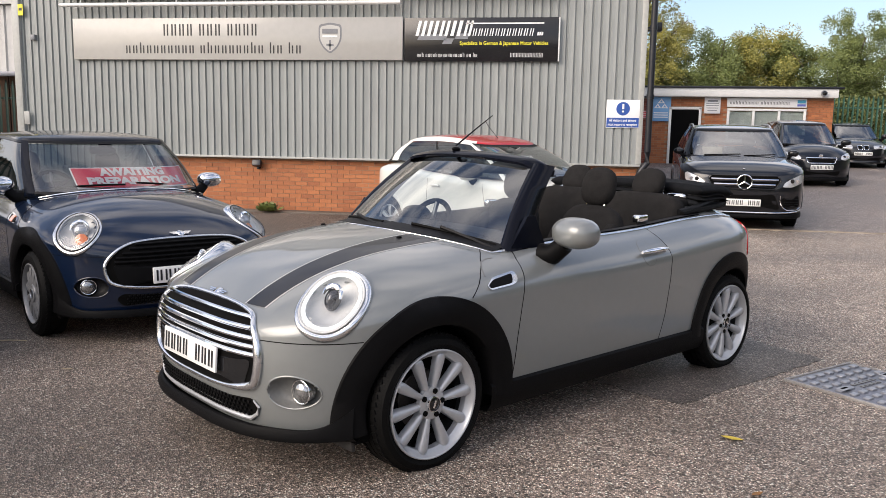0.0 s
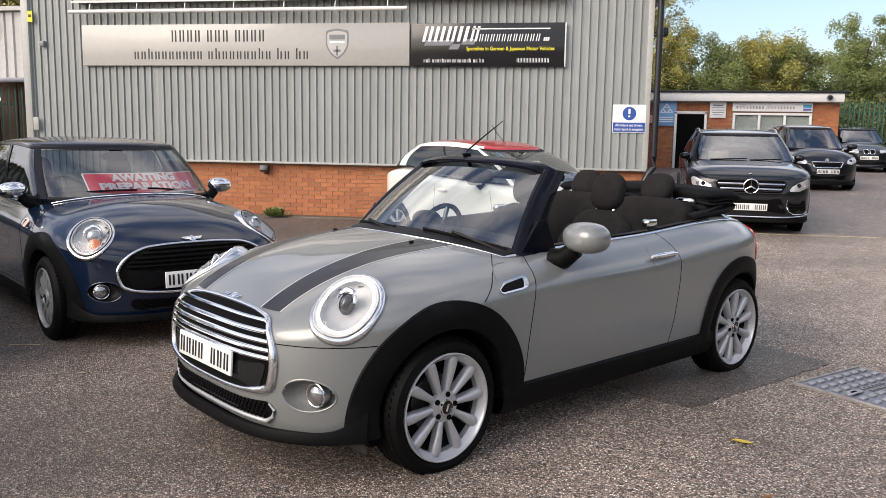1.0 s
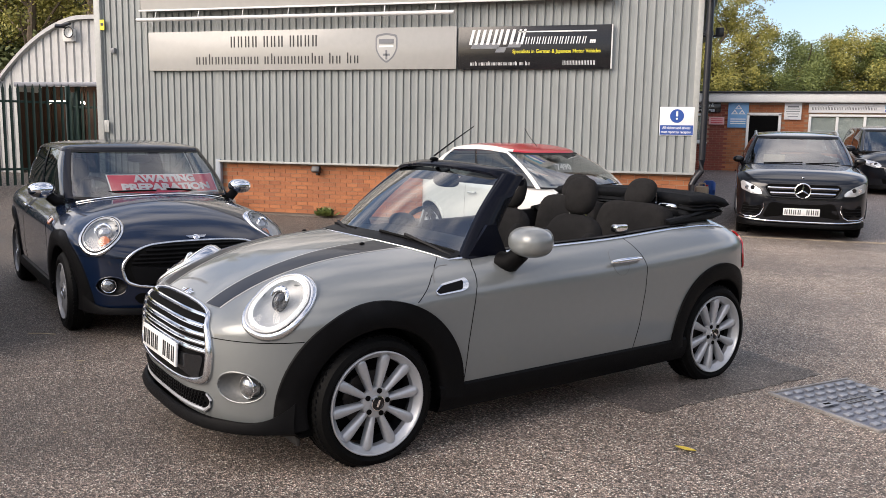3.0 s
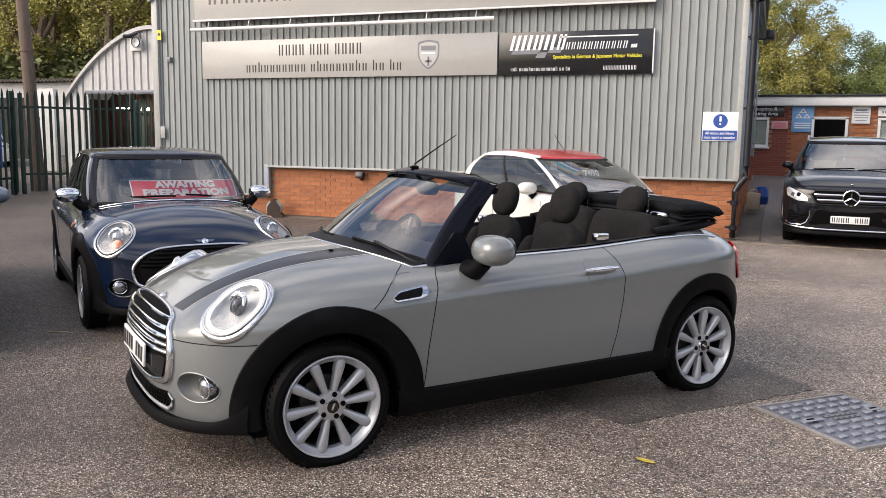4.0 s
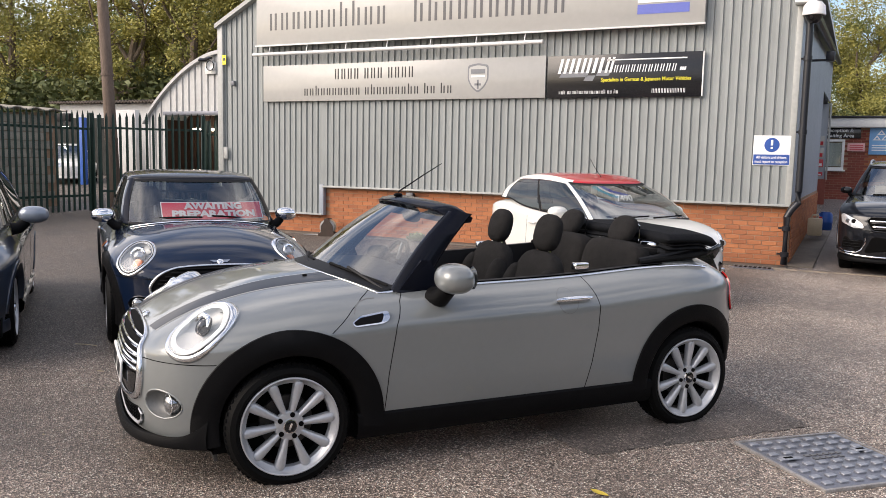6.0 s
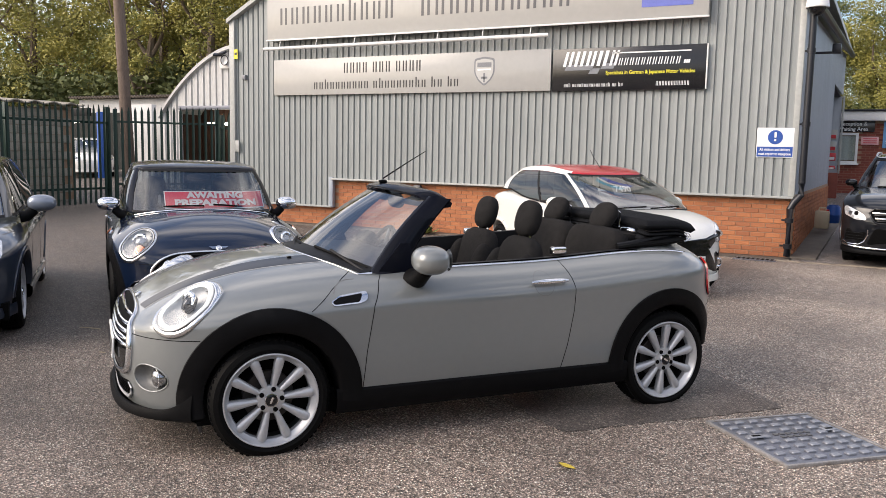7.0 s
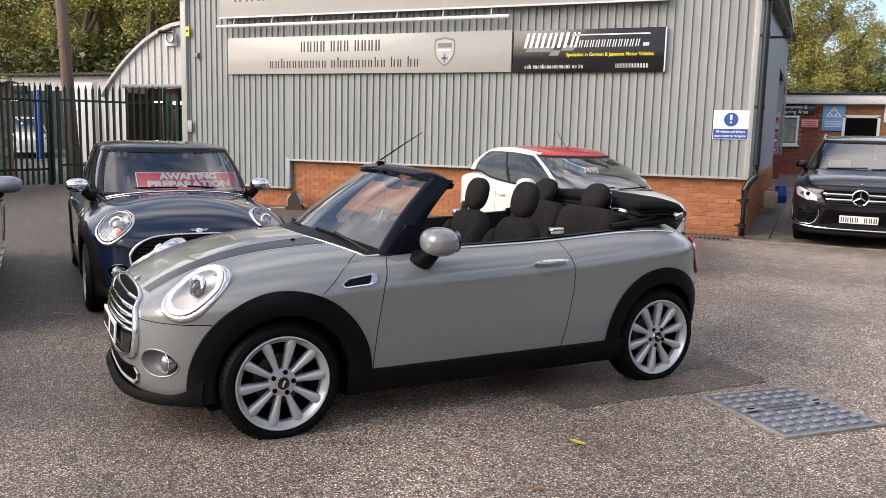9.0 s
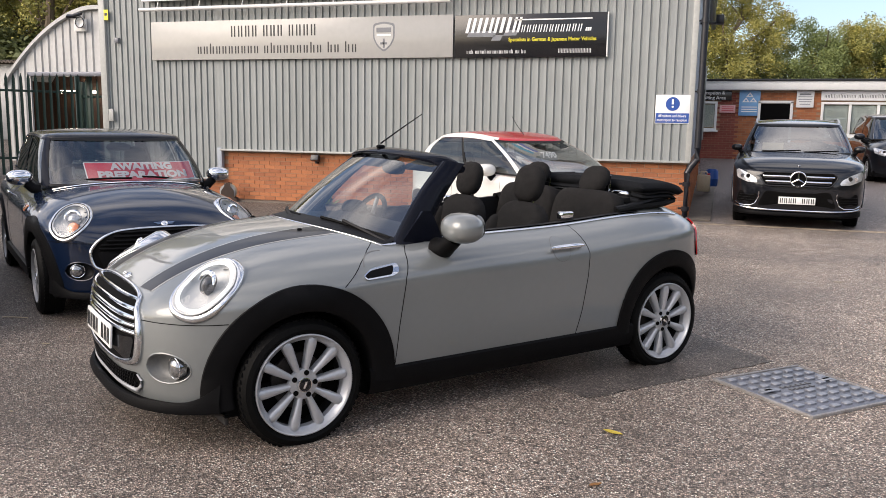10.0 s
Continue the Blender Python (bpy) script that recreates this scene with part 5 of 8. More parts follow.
cyl("lamp_body", 0.09, 0.10, (7.55, RY - 0.30, 2.88), "y", "print_mid", lamp, 20)
lathe("lamp_glass", [(0.07, 0.0), (0.05, -0.03), (0.0, -0.04)], "gloss_black", lamp, "y", 20, (7.55, RY - 0.35, 2.88))


# ---- green palisade fences ----
def palisade(name, a, b, h, label, pitch=0.155, paint="green_paint", base=None):
    a, b = Vector((*a, 0)), Vector((*b, 0))
    d = (b - a).normalized()
    n = Vector((d.y, -d.x, 0))
    L = (b - a).length
    zb = base if base is not None else lambda p: gz(p.y)
    f = thing(name, Matrix(), label, "fence")
    ang = math.atan2(d.y, d.x)
    k = int(L / pitch)
    me = None
    for i in range(k + 1):
        p = a + d * (i * L / k)
        if me is None:
            w, t = 0.034, 0.012
            pr = [(-w, 0.012), (-0.012, 0), (0.012, 0), (w, 0.012)]
            V, F = [], []
            for z, s in ((0.06, 1), (h - 0.14, 1), (h - 0.13, 1.0), (h, 0.12)):
                V += [(x * s, -y, z) for x, y in pr] + [(x * s, -y + 0.006, z) for x, y in pr]
            for r in range(3):
                for q in range(3):
                    F.append((r * 8 + q, r * 8 + q + 1, r * 8 + q + 9, r * 8 + q + 8))
                    F.append((r * 8 + q + 5, r * 8 + q + 4, r * 8 + q + 12, r * 8 + q + 13))
            ob = obj("pale", V, F, paint, f, False)
            me = ob.data
        else:
            ob = new("pale", me)
            ob.parent = f
        ob.matrix_local = Matrix.Translation(p + n * 0.05 + Vector((0, 0, zb(p)))) @ Matrix.Rotation(ang, 4, "Z")
    for z in (0.45, h - 0.42):
        m = (a + b) / 2
        box("fence_rail", L, 0.05, 0.055, (m.x, m.y, zb(m) + z), paint, f, 0.004, rot=Matrix.Rotation(ang, 4, "Z"))
    kp = max(1, round(L / 2.75))
    for i in range(kp + 1):
        p = a + d * (i * L / kp) - n * 0.06
        box("fence_post", 0.10, 0.10, h - 0.05, (p.x, p.y, zb(p) + (h - 0.05) / 2), paint, f, 0.004, rot=Matrix.Rotation(ang, 4, "Z"))
    return f


palisade("palisade_fence", (-15.5, 4.0), (-15.5, 15.1), 2.55, "dark green steel palisade fence along the yard")
palisade("palisade_gate", (-15.45, 15.3), (-13.9, 17.4), 2.5, "dark green steel palisade gate beside the pole")
palisade("palisade_fence", (-13.8, 17.4), (-10.35, 17.9), 2.35, "dark green palisade fence before the arched shed")
palisade("palisade_fence", (8.0, 31.0), (30.0, 31.0), 2.35, "green palisade fence behind parked cars, brightened for sun", 0.16, "green_sunlit")

pole = thing("telegraph_pole", pose(-15.72, 16.0, 0, 0, -3.2, 0), "weathered brown wooden telegraph pole", "pole")
tube("pole", [(0, 0, z) for z in (0, 2, 4, 6, 8.5)], 0.15, "old_wood", pole, 16, False, [0.165, 0.155, 0.145, 0.135, 0.12])
for z in (1.9, 3.6):
    lathe("pole_band", [(0.158, -0.03), (0.166, -0.03), (0.166, 0.03), (0.158, 0.03)], "old_wood", pole, "z", 20, (0, 0, z))

# ---- arched shed and the buildings behind the fence ----
def shed_top(x):
    t = min(max((x + 18.7) / 3.3, 0), 1)
    return 2.45 + 2.12 * (1 - (1 - t) ** 1.75) ** 0.95


SY = 19.9
shed = thing("arched_shed", Matrix(), "white ribbed metal shed with curved roof and open door", "shed")
ribbed("front_wall", (-18.7, SY), (-17.78, SY), lambda s: 0.2, lambda s: shed_top(-18.7 + s), "cladding_white", shed, 0.26, 0.05)
ribbed("front_wall", (-17.78, SY), (-12.0, SY), lambda s: 2.86, lambda s: shed_top(-17.78 + s), "cladding_white", shed, 0.26, 0.05)
xs = [-18.7 + 6.7 * (i / 40) ** 1.6 for i in range(41)]
V = []
for x in xs:
    V += [(x, SY - 0.12, shed_top(x) + 0.02), (x, SY - 0.12, shed_top(x) + 0.13), (x, SY + 9, shed_top(x) + 0.13), (x, SY + 9, shed_top(x) + 0.02)]
F = [(4 * i + k, 4 * i + 4 + k, 4 * i + 4 + (k + 1) % 4, 4 * i + (k + 1) % 4) for i in range(40) for k in range(4)]
obj("curved_roof", V, F, "cladding_white", shed)
box("side_wall", 0.08, 9, 2.6, (-18.66, SY + 4.5, 1.5), "cladding_white", shed)
# Added brown sheet hides the pale wall, so the inside reads as shaded
box("inner_lining", 0.04, 8.6, 2.5, (-18.57, SY + 4.4, 1.4), "brown_wood", shed)
box("door_lintel", 5.8, 0.16, 0.12, (-14.9, SY - 0.03, 2.80), "iron", shed, 0.01)
box("back_wall", 6.6, 0.1, 4.5, (-15.4, SY + 8.9, 2.3), "brown_wood", shed)
for i, x in enumerate(np.arange(-18.4, -12.2, 0.62)):
    box("timber_door", 0.58, 0.06, 2.9, (x, SY + 1.7, 1.45), "brown_wood", shed, 0.01)
for x in (-16.2, -15.0):
    box("door_post", 0.12, 0.12, 2.7, (x, SY + 0.6, 1.5), "green_paint", shed, 0.01)
strip = thing("strip_light", Matrix(), "lit white fluorescent strip inside the shed", "strip light")
for i in range(9):
    box("tube", 0.13, 0.06, 0.09, (-17.72 + i * 0.150, SY + 1.2, 2.345), "shop_light", strip, 0.01)
sl = thing("floodlight", Matrix(), "white twin floodlight on the shed gable", "lamp")
box("lamp_plate", 0.42, 0.05, 0.34, (-15.84, SY - 0.06, 4.16), "white_pvc", sl, 0.01)
lathe("lamp_drum", [(0.0, 0.02), (0.10, 0.02), (0.15, -0.06), (0.15, -0.12), (0.13, -0.125), (0.11, -0.06), (0.0, -0.04)], "white_pvc", sl, "y", 28, (-15.72, SY - 0.10, 4.22))
tube("lamp_rim", [(-15.72 + 0.145 * math.cos(t), SY - 0.225, 4.22 + 0.145 * math.sin(t)) for t in np.linspace(0, 2 * math.pi, 25)[:-1]], 0.016, "pipe_black", sl, 8, True)
for x, z, rz in ((-16.00, 4.40, 25), (-15.80, 4.44, -15)):
    box("lamp_head", 0.26, 0.16, 0.07, (x, SY - 0.22, z), "pipe_black", sl, 0.02, rot=pose(0, 0, 0, 25, 0, rz))
tube("lamp_arm", [(-15.90, SY - 0.08, 4.30), (-15.90, SY - 0.20, 4.40)], 0.02, "pipe_black", sl)

# block-walled store behind the fence, with a corrugated roof edge
store = thing("block_store", Matrix(), "grey concrete block store with corrugated roof", "store building")
box("block_wall", 0.22, 11.1, 2.5, (-17.6, 10.05, 1.25), "mortar", store)
blk = None
for r in range(11):
    for i in range(24):
        y0 = 4.7 + i * 0.45 + (0.225 if r % 2 else 0)
        if blk is None:
            blk = box("block", 0.05, 0.44, 0.215, (-17.47, y0, 0.13 + r * 0.225), "block", store, 0.008, seg=1)
            bx0 = (y0, 0.13)
        else:
            q = new("block", blk.data)
            q.parent = store
            q.location = (0, y0 - bx0[0], 0.13 + r * 0.225 - bx0[1])
V, F = [], []
for i in range(121):
    y = 4.4 + i * 0.0945
    z = 2.62 + 0.035 * math.sin(i * 1.1)
    V += [(-17.15, y, z), (-21.5, y, z + 0.25), (-17.15, y, z + 0.03), (-21.5, y, z + 0.28)]
for i in range(120):
    a = 4 * i
    F += [(a, a + 4, a + 5, a + 1), (a + 2, a + 3, a + 7, a + 6), (a, a + 2, a + 6, a + 4)]
obj("corrugated_roof", V, F, "block", store)
box("end_wall", 4.0, 0.2, 2.6, (-19.5, 15.5, 1.3), "block", store)
bayb = thing("rear_workshop", Matrix(), "low workshop with white walls and an open lit bay", "workshop building")
box("white_wall", 1.1, 0.2, 2.7, (-20.75, 21.0, 1.65), "cladding_white", bayb, 0.01)
box("blue_post", 0.20, 0.2, 2.4, (-22.79, 20.9, 1.55), "blue_plastic", bayb, 0.02)
# Dark colour of this sheet stands for the shade deep in the bay
box("bay_inside", 5.0, 0.2, 2.6, (-29.4, 26, 1.7), "bay_shade", bayb)
box("bay_head", 4.2, 0.2, 0.3, (-25.6, 21.0, 2.75), "trim_dark", bayb, 0.01)
for i in range(3):
    box("bay_light", 0.32, 0.06, 0.07, (-26.4 + i * 0.42, 22.4, 2.45), "shop_light", bayb, 0.01)
low = thing("low_outbuilding", Matrix(), "low flat-roofed outbuilding with grey felt roof", "outbuilding")
box("wall", 12, 4, 3.6, (-27.5, 30.5, 2.0), "cladding_white", low)
box("wall_end", 7, 3.9, 3.4, (-21.4, 29.4, 2.0), "concrete", low)
for x0, x1, y0, y1, z in ((-33.8, -21.2, 28.1, 32.7, 3.84), (-25.0, -17.6, 27.2, 31.6, 3.74)):
    V, F = [], []
    n = int((x1 - x0) / 0.035)
    for i in range(n + 1):
        x = x0 + (x1 - x0) * i / n
        dz = 0.04 * math.sin(i * 1.05)
        V += [(x, y0, z + dz), (x, y1, z + 0.3 + dz), (x, y0, z + 0.07 + dz), (x, y1, z + 0.37 + dz)]
    for i in range(n):
        q = 4 * i
        F += [(q, q + 4, q + 5, q + 1), (q + 2, q + 3, q + 7, q + 6), (q, q + 2, q + 6, q + 4)]
    obj("roof", V, F, "roof_old", low, True, "weathered corrugated roof sheets")


# ---- cars ----
def arches(p):
    return ((p["axf"], p["az"]), (p["axr"], p["az"]))


def skirt(shell, z0, u0, u1, material, parent, out=0.0, drop=0.0, name="lower_valance", both=True, ztop=None, n=30):
    """A band below the painted body that follows the plan outline."""
    p = shell.p
    V, F = [], []
    for sg in (1, -1):
        o = len(V)
        for i in range(n + 1):
            u = lerp(u0, u1, i / n)
            x, y = ring(p["xf"] + out, p["x0"], p["x1"], p["xr"] - out, p["w"] + out, p.get("nf", 2.8), p.get("nr", 2.8), u)
            zt = (ztop(x) if ztop else shell.low(x)) + 0.012
            tk = 1 - p.get("tuck", 0.06) * max(0, (0.52 - zt) / 0.4) ** 2
            for k, (a, b) in enumerate(((1, 0.0), (0.97, 0.006), (0.45, 0.012), (0.12, 0.010), (0.0, -0.004), (0.0, -0.10))):
                z = lerp(z0 - drop * max(0, 1 - u), zt, a)
                f = 1 + b / max(p["w"], 0.1)
                V.append((x * f if u < 1 or u > 2 else x, y * tk * f * sg, z))
        for i in range(n):
            for k in range(5):
                q = (o + i * 6 + k, o + i * 6 + k + 1, o + (i + 1) * 6 + k + 1, o + (i + 1) * 6 + k)
                F.append(q if sg < 0 else q[::-1])
    bm = bmesh.new()
    vs = [bm.verts.new(v) for v in V]
    for f in F:
        bm.faces.new([vs[i] for i in f])
    bmesh.ops.remove_doubles(bm, verts=bm.verts, dist=0.0005)
    return part(name, bm, material, parent, "", True, 45)


def base_car(name, m, p, label, sort=None, group=""):
    """Shell panels, arches, wheels, sills and floor that every car here has."""
    car = thing(name, m, label, "car", group)
    sh = Shell(p)
    ra = p["ra"]

    def default(x, y, z):
        sd = "L" if y > 0 else "R"
        if z > sh.zsh(x) + 0.03 and x > p["cowl"]:
            return "bonnet"
        if x > p["axf"] - 0.1 and z < p["bz"]:
            return "front_bumper"
        if x < p["axr"] - 0.1 and z < p["bz"]:
            return "rear_bumper"
        if x > p["door"][0]:
            return "front_wing/" + sd
        if x > p["door"][1]:
            return "door/" + sd
        return "rear_quarter/" + sd

    def srt(x, y, z):
        for cx, cz in arches(p):
            if math.hypot(x - cx, z - cz) < ra and abs(y) > p["w"] * 0.6:
                return None
        if sort:
            q = sort(x, y, z)
            if q == "hole":
                return None
            if q:
                return q
        return default(x, y, z)
    sh.panels(srt, car, {"paint": p["paint"], "cowl": "trim_dark"})
    for cx, cz in arches(p):
        for sg in (1, -1):
            wheel_well(sh, cx, cz, ra + 0.03, sg, car)
            wheel(car, (cx + (p.get("wdx", 0) if cx > 0 else p.get("wdr", 0)), sg * (p["w"] - p.get("inset", 0.035)), p.get("hub_z", p["R"] - 0.010)), sg, p["R"], p["rim"], 0.2, p["style"], p.get("turn", 0) + cx * 40, p.get("wheel_paint", "alloy"))
    # Black floor box, wide and low to block light and deepen shade beneath
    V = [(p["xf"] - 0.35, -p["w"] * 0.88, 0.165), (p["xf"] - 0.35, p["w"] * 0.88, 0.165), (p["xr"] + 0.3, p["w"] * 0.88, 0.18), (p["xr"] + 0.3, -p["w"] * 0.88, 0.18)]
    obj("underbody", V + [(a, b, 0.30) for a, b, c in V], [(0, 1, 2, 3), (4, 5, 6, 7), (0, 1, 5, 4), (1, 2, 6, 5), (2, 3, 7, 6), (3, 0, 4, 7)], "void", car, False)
    return car, sh


def sills(sh, car, z0, z1, xa, xb, material="black_plastic"):
    for sg in (1, -1):
        V, F = [], []
        n = 20
        for i in range(n + 1):
            x = lerp(xa, xb, i / n)
            y = abs(sh.side(x, 0.34, sg).y)
            for dy, z in ((-0.006, z1 + 0.012), (0.010, z1), (0.012, lerp(z0, z1, 0.75)), (0.004, lerp(z0, z1, 0.3)), (-0.02, z0), (-0.12, z0 - 0.01)):
                V.append((x, sg * (y + dy), z))
        for i in range(n):
            for k in range(5):
                q = (i * 6 + k, i * 6 + k + 1, i * 6 + k + 7, i * 6 + k + 6)
                F.append(q if sg < 0 else q[::-1])
        obj("sill", V, F, material, car, True, "", 45)


MINI = dict(xf=1.968, x0=1.0, x1=-0.95, xr=-1.835, w=0.863, nf=3.05, nr=3.4, cowl=0.72, bz=0.60, door=(0.70, -0.47),
            shoulder=[(2.0, 0.60), (1.6, 0.665), (1.2, 0.70), (0.75, 0.725), (0.3, 0.735), (-0.4, 0.75), (-1.2, 0.80), (-1.86, 0.83)],
            top=[(2.0, 0.80), (1.7, 0.885), (1.4, 0.93), (1.0, 0.972), (0.75, 0.99), (0.4, 1.015), (-0.4, 1.04), (-1.1, 1.075), (-1.5, 1.065), (-1.86, 1.0)],
            low=[(2.0, 0.228), (1.9, 0.23), (1.74, 0.245), (1.66, 0.30), (1.60, 0.36), (1.2, 0.31), (0.8, 0.30), (-0.8, 0.30), (-1.2, 0.32), (-1.6, 0.34), (-1.83, 0.36)],
            nose=[(0.2, -0.03), (0.36, 0.0), (0.5, 0.0), (0.62, -0.02), (0.75, -0.06)], tail=[(0.3, 0.02), (0.55, -0.01), (0.8, 0.035), (1.0, 0.11)],
            spine_f=1.1, spine_r=-1.2, axf=1.2475, axr=-1.2475, az=0.30, ra=0.385, wdx=0.014, wdr=0.014, inset=0.006, R=0.311, hub_z=0.288, turn=18, rim=0.243, style="ten", paint="grey_paint", fine=3)


LAMP = ((1.660, 0.648, 0.760), (0.72, 0.53, 0.42), 0.130, 0.156)


FOG = (0.612, 0.398, 0.092, 0.070)


def in_fog(x, y, z):
    """Whether a place on the bumper lies inside the fog lamp's recess."""
    return x > 1.2 and ((abs(y) - FOG[0]) / FOG[2]) ** 2 + ((z - FOG[1]) / FOG[3]) ** 2 < 0.95


def in_lamp(x, y, z):
    """Whether a place on the wing lies under the headlamp."""
    c, n = Vector(LAMP[0]), Vector(LAMP[1]).normalized()
    d = Vector((x, abs(y), z)) - c
    if abs(d.dot(n)) > 0.12:
        return False
    u = Vector((0, 0, 1)).cross(n).normalized()
    v = n.cross(u)
    return (d.dot(u) / LAMP[2]) ** 2 + (d.dot(v) / LAMP[3]) ** 2 < 0.80


def mini_front(sh, car, bars, band, stripes, lit, lower_chrome, plate=True, indicator=False):
    """The face shared by both small hatches: grille, plate, intake, lamps, badge."""
    fr = lambda y, z, o=0.0: sh.front(y, z, o)
    hexa = softened([(-0.36, 0.712), (0.36, 0.712), (0.462, 0.62), (0.488, 0.50), (0.455, 0.375), (-0.455, 0.375), (-0.488, 0.50), (-0.462, 0.62)])
    if band != "slats":
        hexa = softened([(-0.32, 0.697), (0.32, 0.697), (0.48, 0.640), (0.555, 0.535), (0.50, 0.380), (-0.50, 0.380), (-0.555, 0.535), (-0.48, 0.640)])
    g = new("grille")
    g.parent = car
    g["label"] = "black grille with chrome surround and slats"
    patch("grille_back", fr, hexa, "void", g, 0.005, 12)
    rim_pts = dense(hexa, True, 0.03)
    tube("grille_surround", [sh.front(a, b, 0.005) for a, b in rim_pts], 0.014, "satin_chrome", g, 10, True, [0.011 + (0.010 if band == "slats" else 0.003) * min(1, max(0, (abs(a) - 0.30) / 0.15)) * min(1, max(0.2, (0.70 - b) / 0.15)) for a, b in rim_pts])
    for i, z in enumerate(bars):
        half = np.interp(z, [0.385, 0.50, 0.60, 0.705], [0.425, 0.478, 0.455, 0.375] if band == "slats" else [0.44, 0.51, 0.47, 0.28])
        tube("grille_slat", [sh.front(y, z, 0.011) for y in np.linspace(-half, half, 25)], 0.0105 if band == "slats" else 0.0085, "chrome" if band == "slats" else "black_plastic", g, 8)
    if band == "slats":
        bb = rounded([(-0.45, 0.515), (0.45, 0.515), (0.41, 0.40), (-0.41, 0.40)], 0.03)
        patch("grille_band", fr, bb, "gloss_black", g, 0.010, 12)
    else:
        bb = rounded([(-0.50, 0.545), (0.50, 0.545), (0.455, 0.41), (-0.455, 0.41)], 0.03)
        patch("grille_band", fr, bb, "black_plastic", g, 0.018)
    intake = rounded([(-0.45, 0.348), (0.45, 0.348), (0.48, 0.315), (0.44, 0.266), (-0.44, 0.266), (-0.48, 0.315)], 0.03)
    it = new("lower_intake")
    it.parent = car
    patch("intake_back", fr, intake, "void", it, 0.003)
    bm = bmesh.new()
    for r in range(4):
        for k in range(34):
            y = -0.41 + k * 0.025 + (0.0125 if r % 2 else 0)
            q = sh.front(y, 0.278 + r * 0.019, 0.006)
            box_bm(0.008, 0.015, 0.010, q, bm=bm)
    part("intake_mesh", bm, "black_plastic", it)
    if lower_chrome:
        low_line = [(a, 0.262) for a in np.linspace(-0.43, 0.43, 25)]
        low_line = [(-0.455, 0.345), (-0.478, 0.318), (-0.462, 0.285)] + low_line + [(0.462, 0.285), (0.478, 0.318), (0.455, 0.345)]
        tube("intake_trim", [sh.front(a, b, 0.007) for a, b in low_line], 0.010, "alloy", it, 8, False, [0.004, 0.006, 0.008] + [0.0105] * 25 + [0.008, 0.006, 0.004])
    if plate:
        bars_plate("number_plate", lambda a, b: sh.front(0, 0.482 if lit else 0.465, 0.019) + Vector((-0.06 * b, a, b)), 0.52, 0.111, car)
    for sg in (1, -1):
        round_lamp("headlamp", sh, LAMP[0], LAMP[1], LAMP[2] * (1 if lit else 1.06), LAMP[3] * (1 if lit else 1.06), car, sg, lit, -14, 0.022, indicator)
        f = new("fog_lamp")
        f.parent = car
        rim_f = [(sg * (FOG[0] + FOG[2] * math.cos(t)), FOG[1] + FOG[3] * math.sin(t)) for t in np.linspace(0, 2 * math.pi, 41)[:-1]]
        V, k = [], len(rim_f)
        c0 = sh.front(sg * FOG[0], FOG[1])
        for q, dd in ((1.03, 0.002), (1.0, 0.003), (0.95, -0.006), (0.86, -0.034), (0.60, -0.050), (0.02, -0.052)):
            V += [c0 + (sh.front(y, z) - c0) * q + Vector((dd, 0.30 * dd * sg, 0)) for y, z in rim_f]
        F = [(j * k + i, j * k + (i + 1) % k, (j + 1) * k + (i + 1) % k, (j + 1) * k + i) for j in range(5) for i in range(k)]
        obj("fog_recess", V, F, "recess_grey" if lit else "trim_dark", f, True, "", 50)
        tube("fog_lip", [sh.front(y, z, -0.001) for y, z in rim_f], 0.0045, sh.p["paint"], f, 8, True)
        d = Vector((0.97, 0.20 * sg, 0.0)).normalized()
        cc = sh.front(sg * (FOG[0] + 0.030), FOG[1] - 0.002, -0.026)
        V, F = tube_geo([cc - d * 0.03, cc + d * 0.006, cc + d * 0.018, cc + d * 0.026], 0.05, 24, False, [0.050, 0.048, 0.038, 0.012])
        obj("fog_lens", V, F, "fog_glass", f)
        V, F = tube_geo(oval(cc + d * 0.005, d.cross(Vector((0, 0, 1))).normalized(), Vector((0, 0, 1)), 0.050, 0.050, n=28), 0.004, 8, True)
        obj("fog_ring", V, F, "chrome", f)
    badge = new("bonnet_badge")
    badge.parent = car
    bc = sh.above(1.845, 0.0, 0.006)
    bn = (sh.above(1.845, 0, 0.02) - sh.above(1.845, 0, 0)).normalized()
    badge.matrix_local = Matrix.Translation(bc) @ bn.to_track_quat("Z", "Y").to_matrix().to_4x4()
    lathe("badge_disc", [(0.0, 0.006), (0.022, 0.006), (0.027, 0.002), (0.028, -0.002)], "chrome", badge, "z", 28)
    for sg in (1, -1):
        for i in range(3):
            L = 0.052 - i * 0.009
            q = box("badge_wing", L, 0.0065, 0.004, (0, 0, 0), "chrome", badge)
            q.matrix_local = pose(sg * (0.024 + L / 2), 0.010 - i * 0.010, 0.002)
    if stripes:
        for sg in (1, -1):
            for e, mtl, o, nm in ((0.0, "pin_grey", 0.0012, "stripe_edge"), (0.008, "stripe_black", 0.0022, "bonnet_stripe")):
                V, F = [], []
                n = 30
                for i in range(n + 1):
                    for k in range(7):
                        y = lerp(lerp(0.295, 0.262, i / n) + e, lerp(0.475, 0.405, i / n) - e, k / 6)
                        V.append(sh.above(lerp(0.80, sh.front(y, 0.715).x, i / n), sg * y, o))
                for i in range(n):
                    for k in range(6):
                        F.append((i * 7 + k, i * 7 + k + 1, (i + 1) * 7 + k + 1, (i + 1) * 7 + k))
                obj(nm, V, F, mtl, car, True, "", 0)


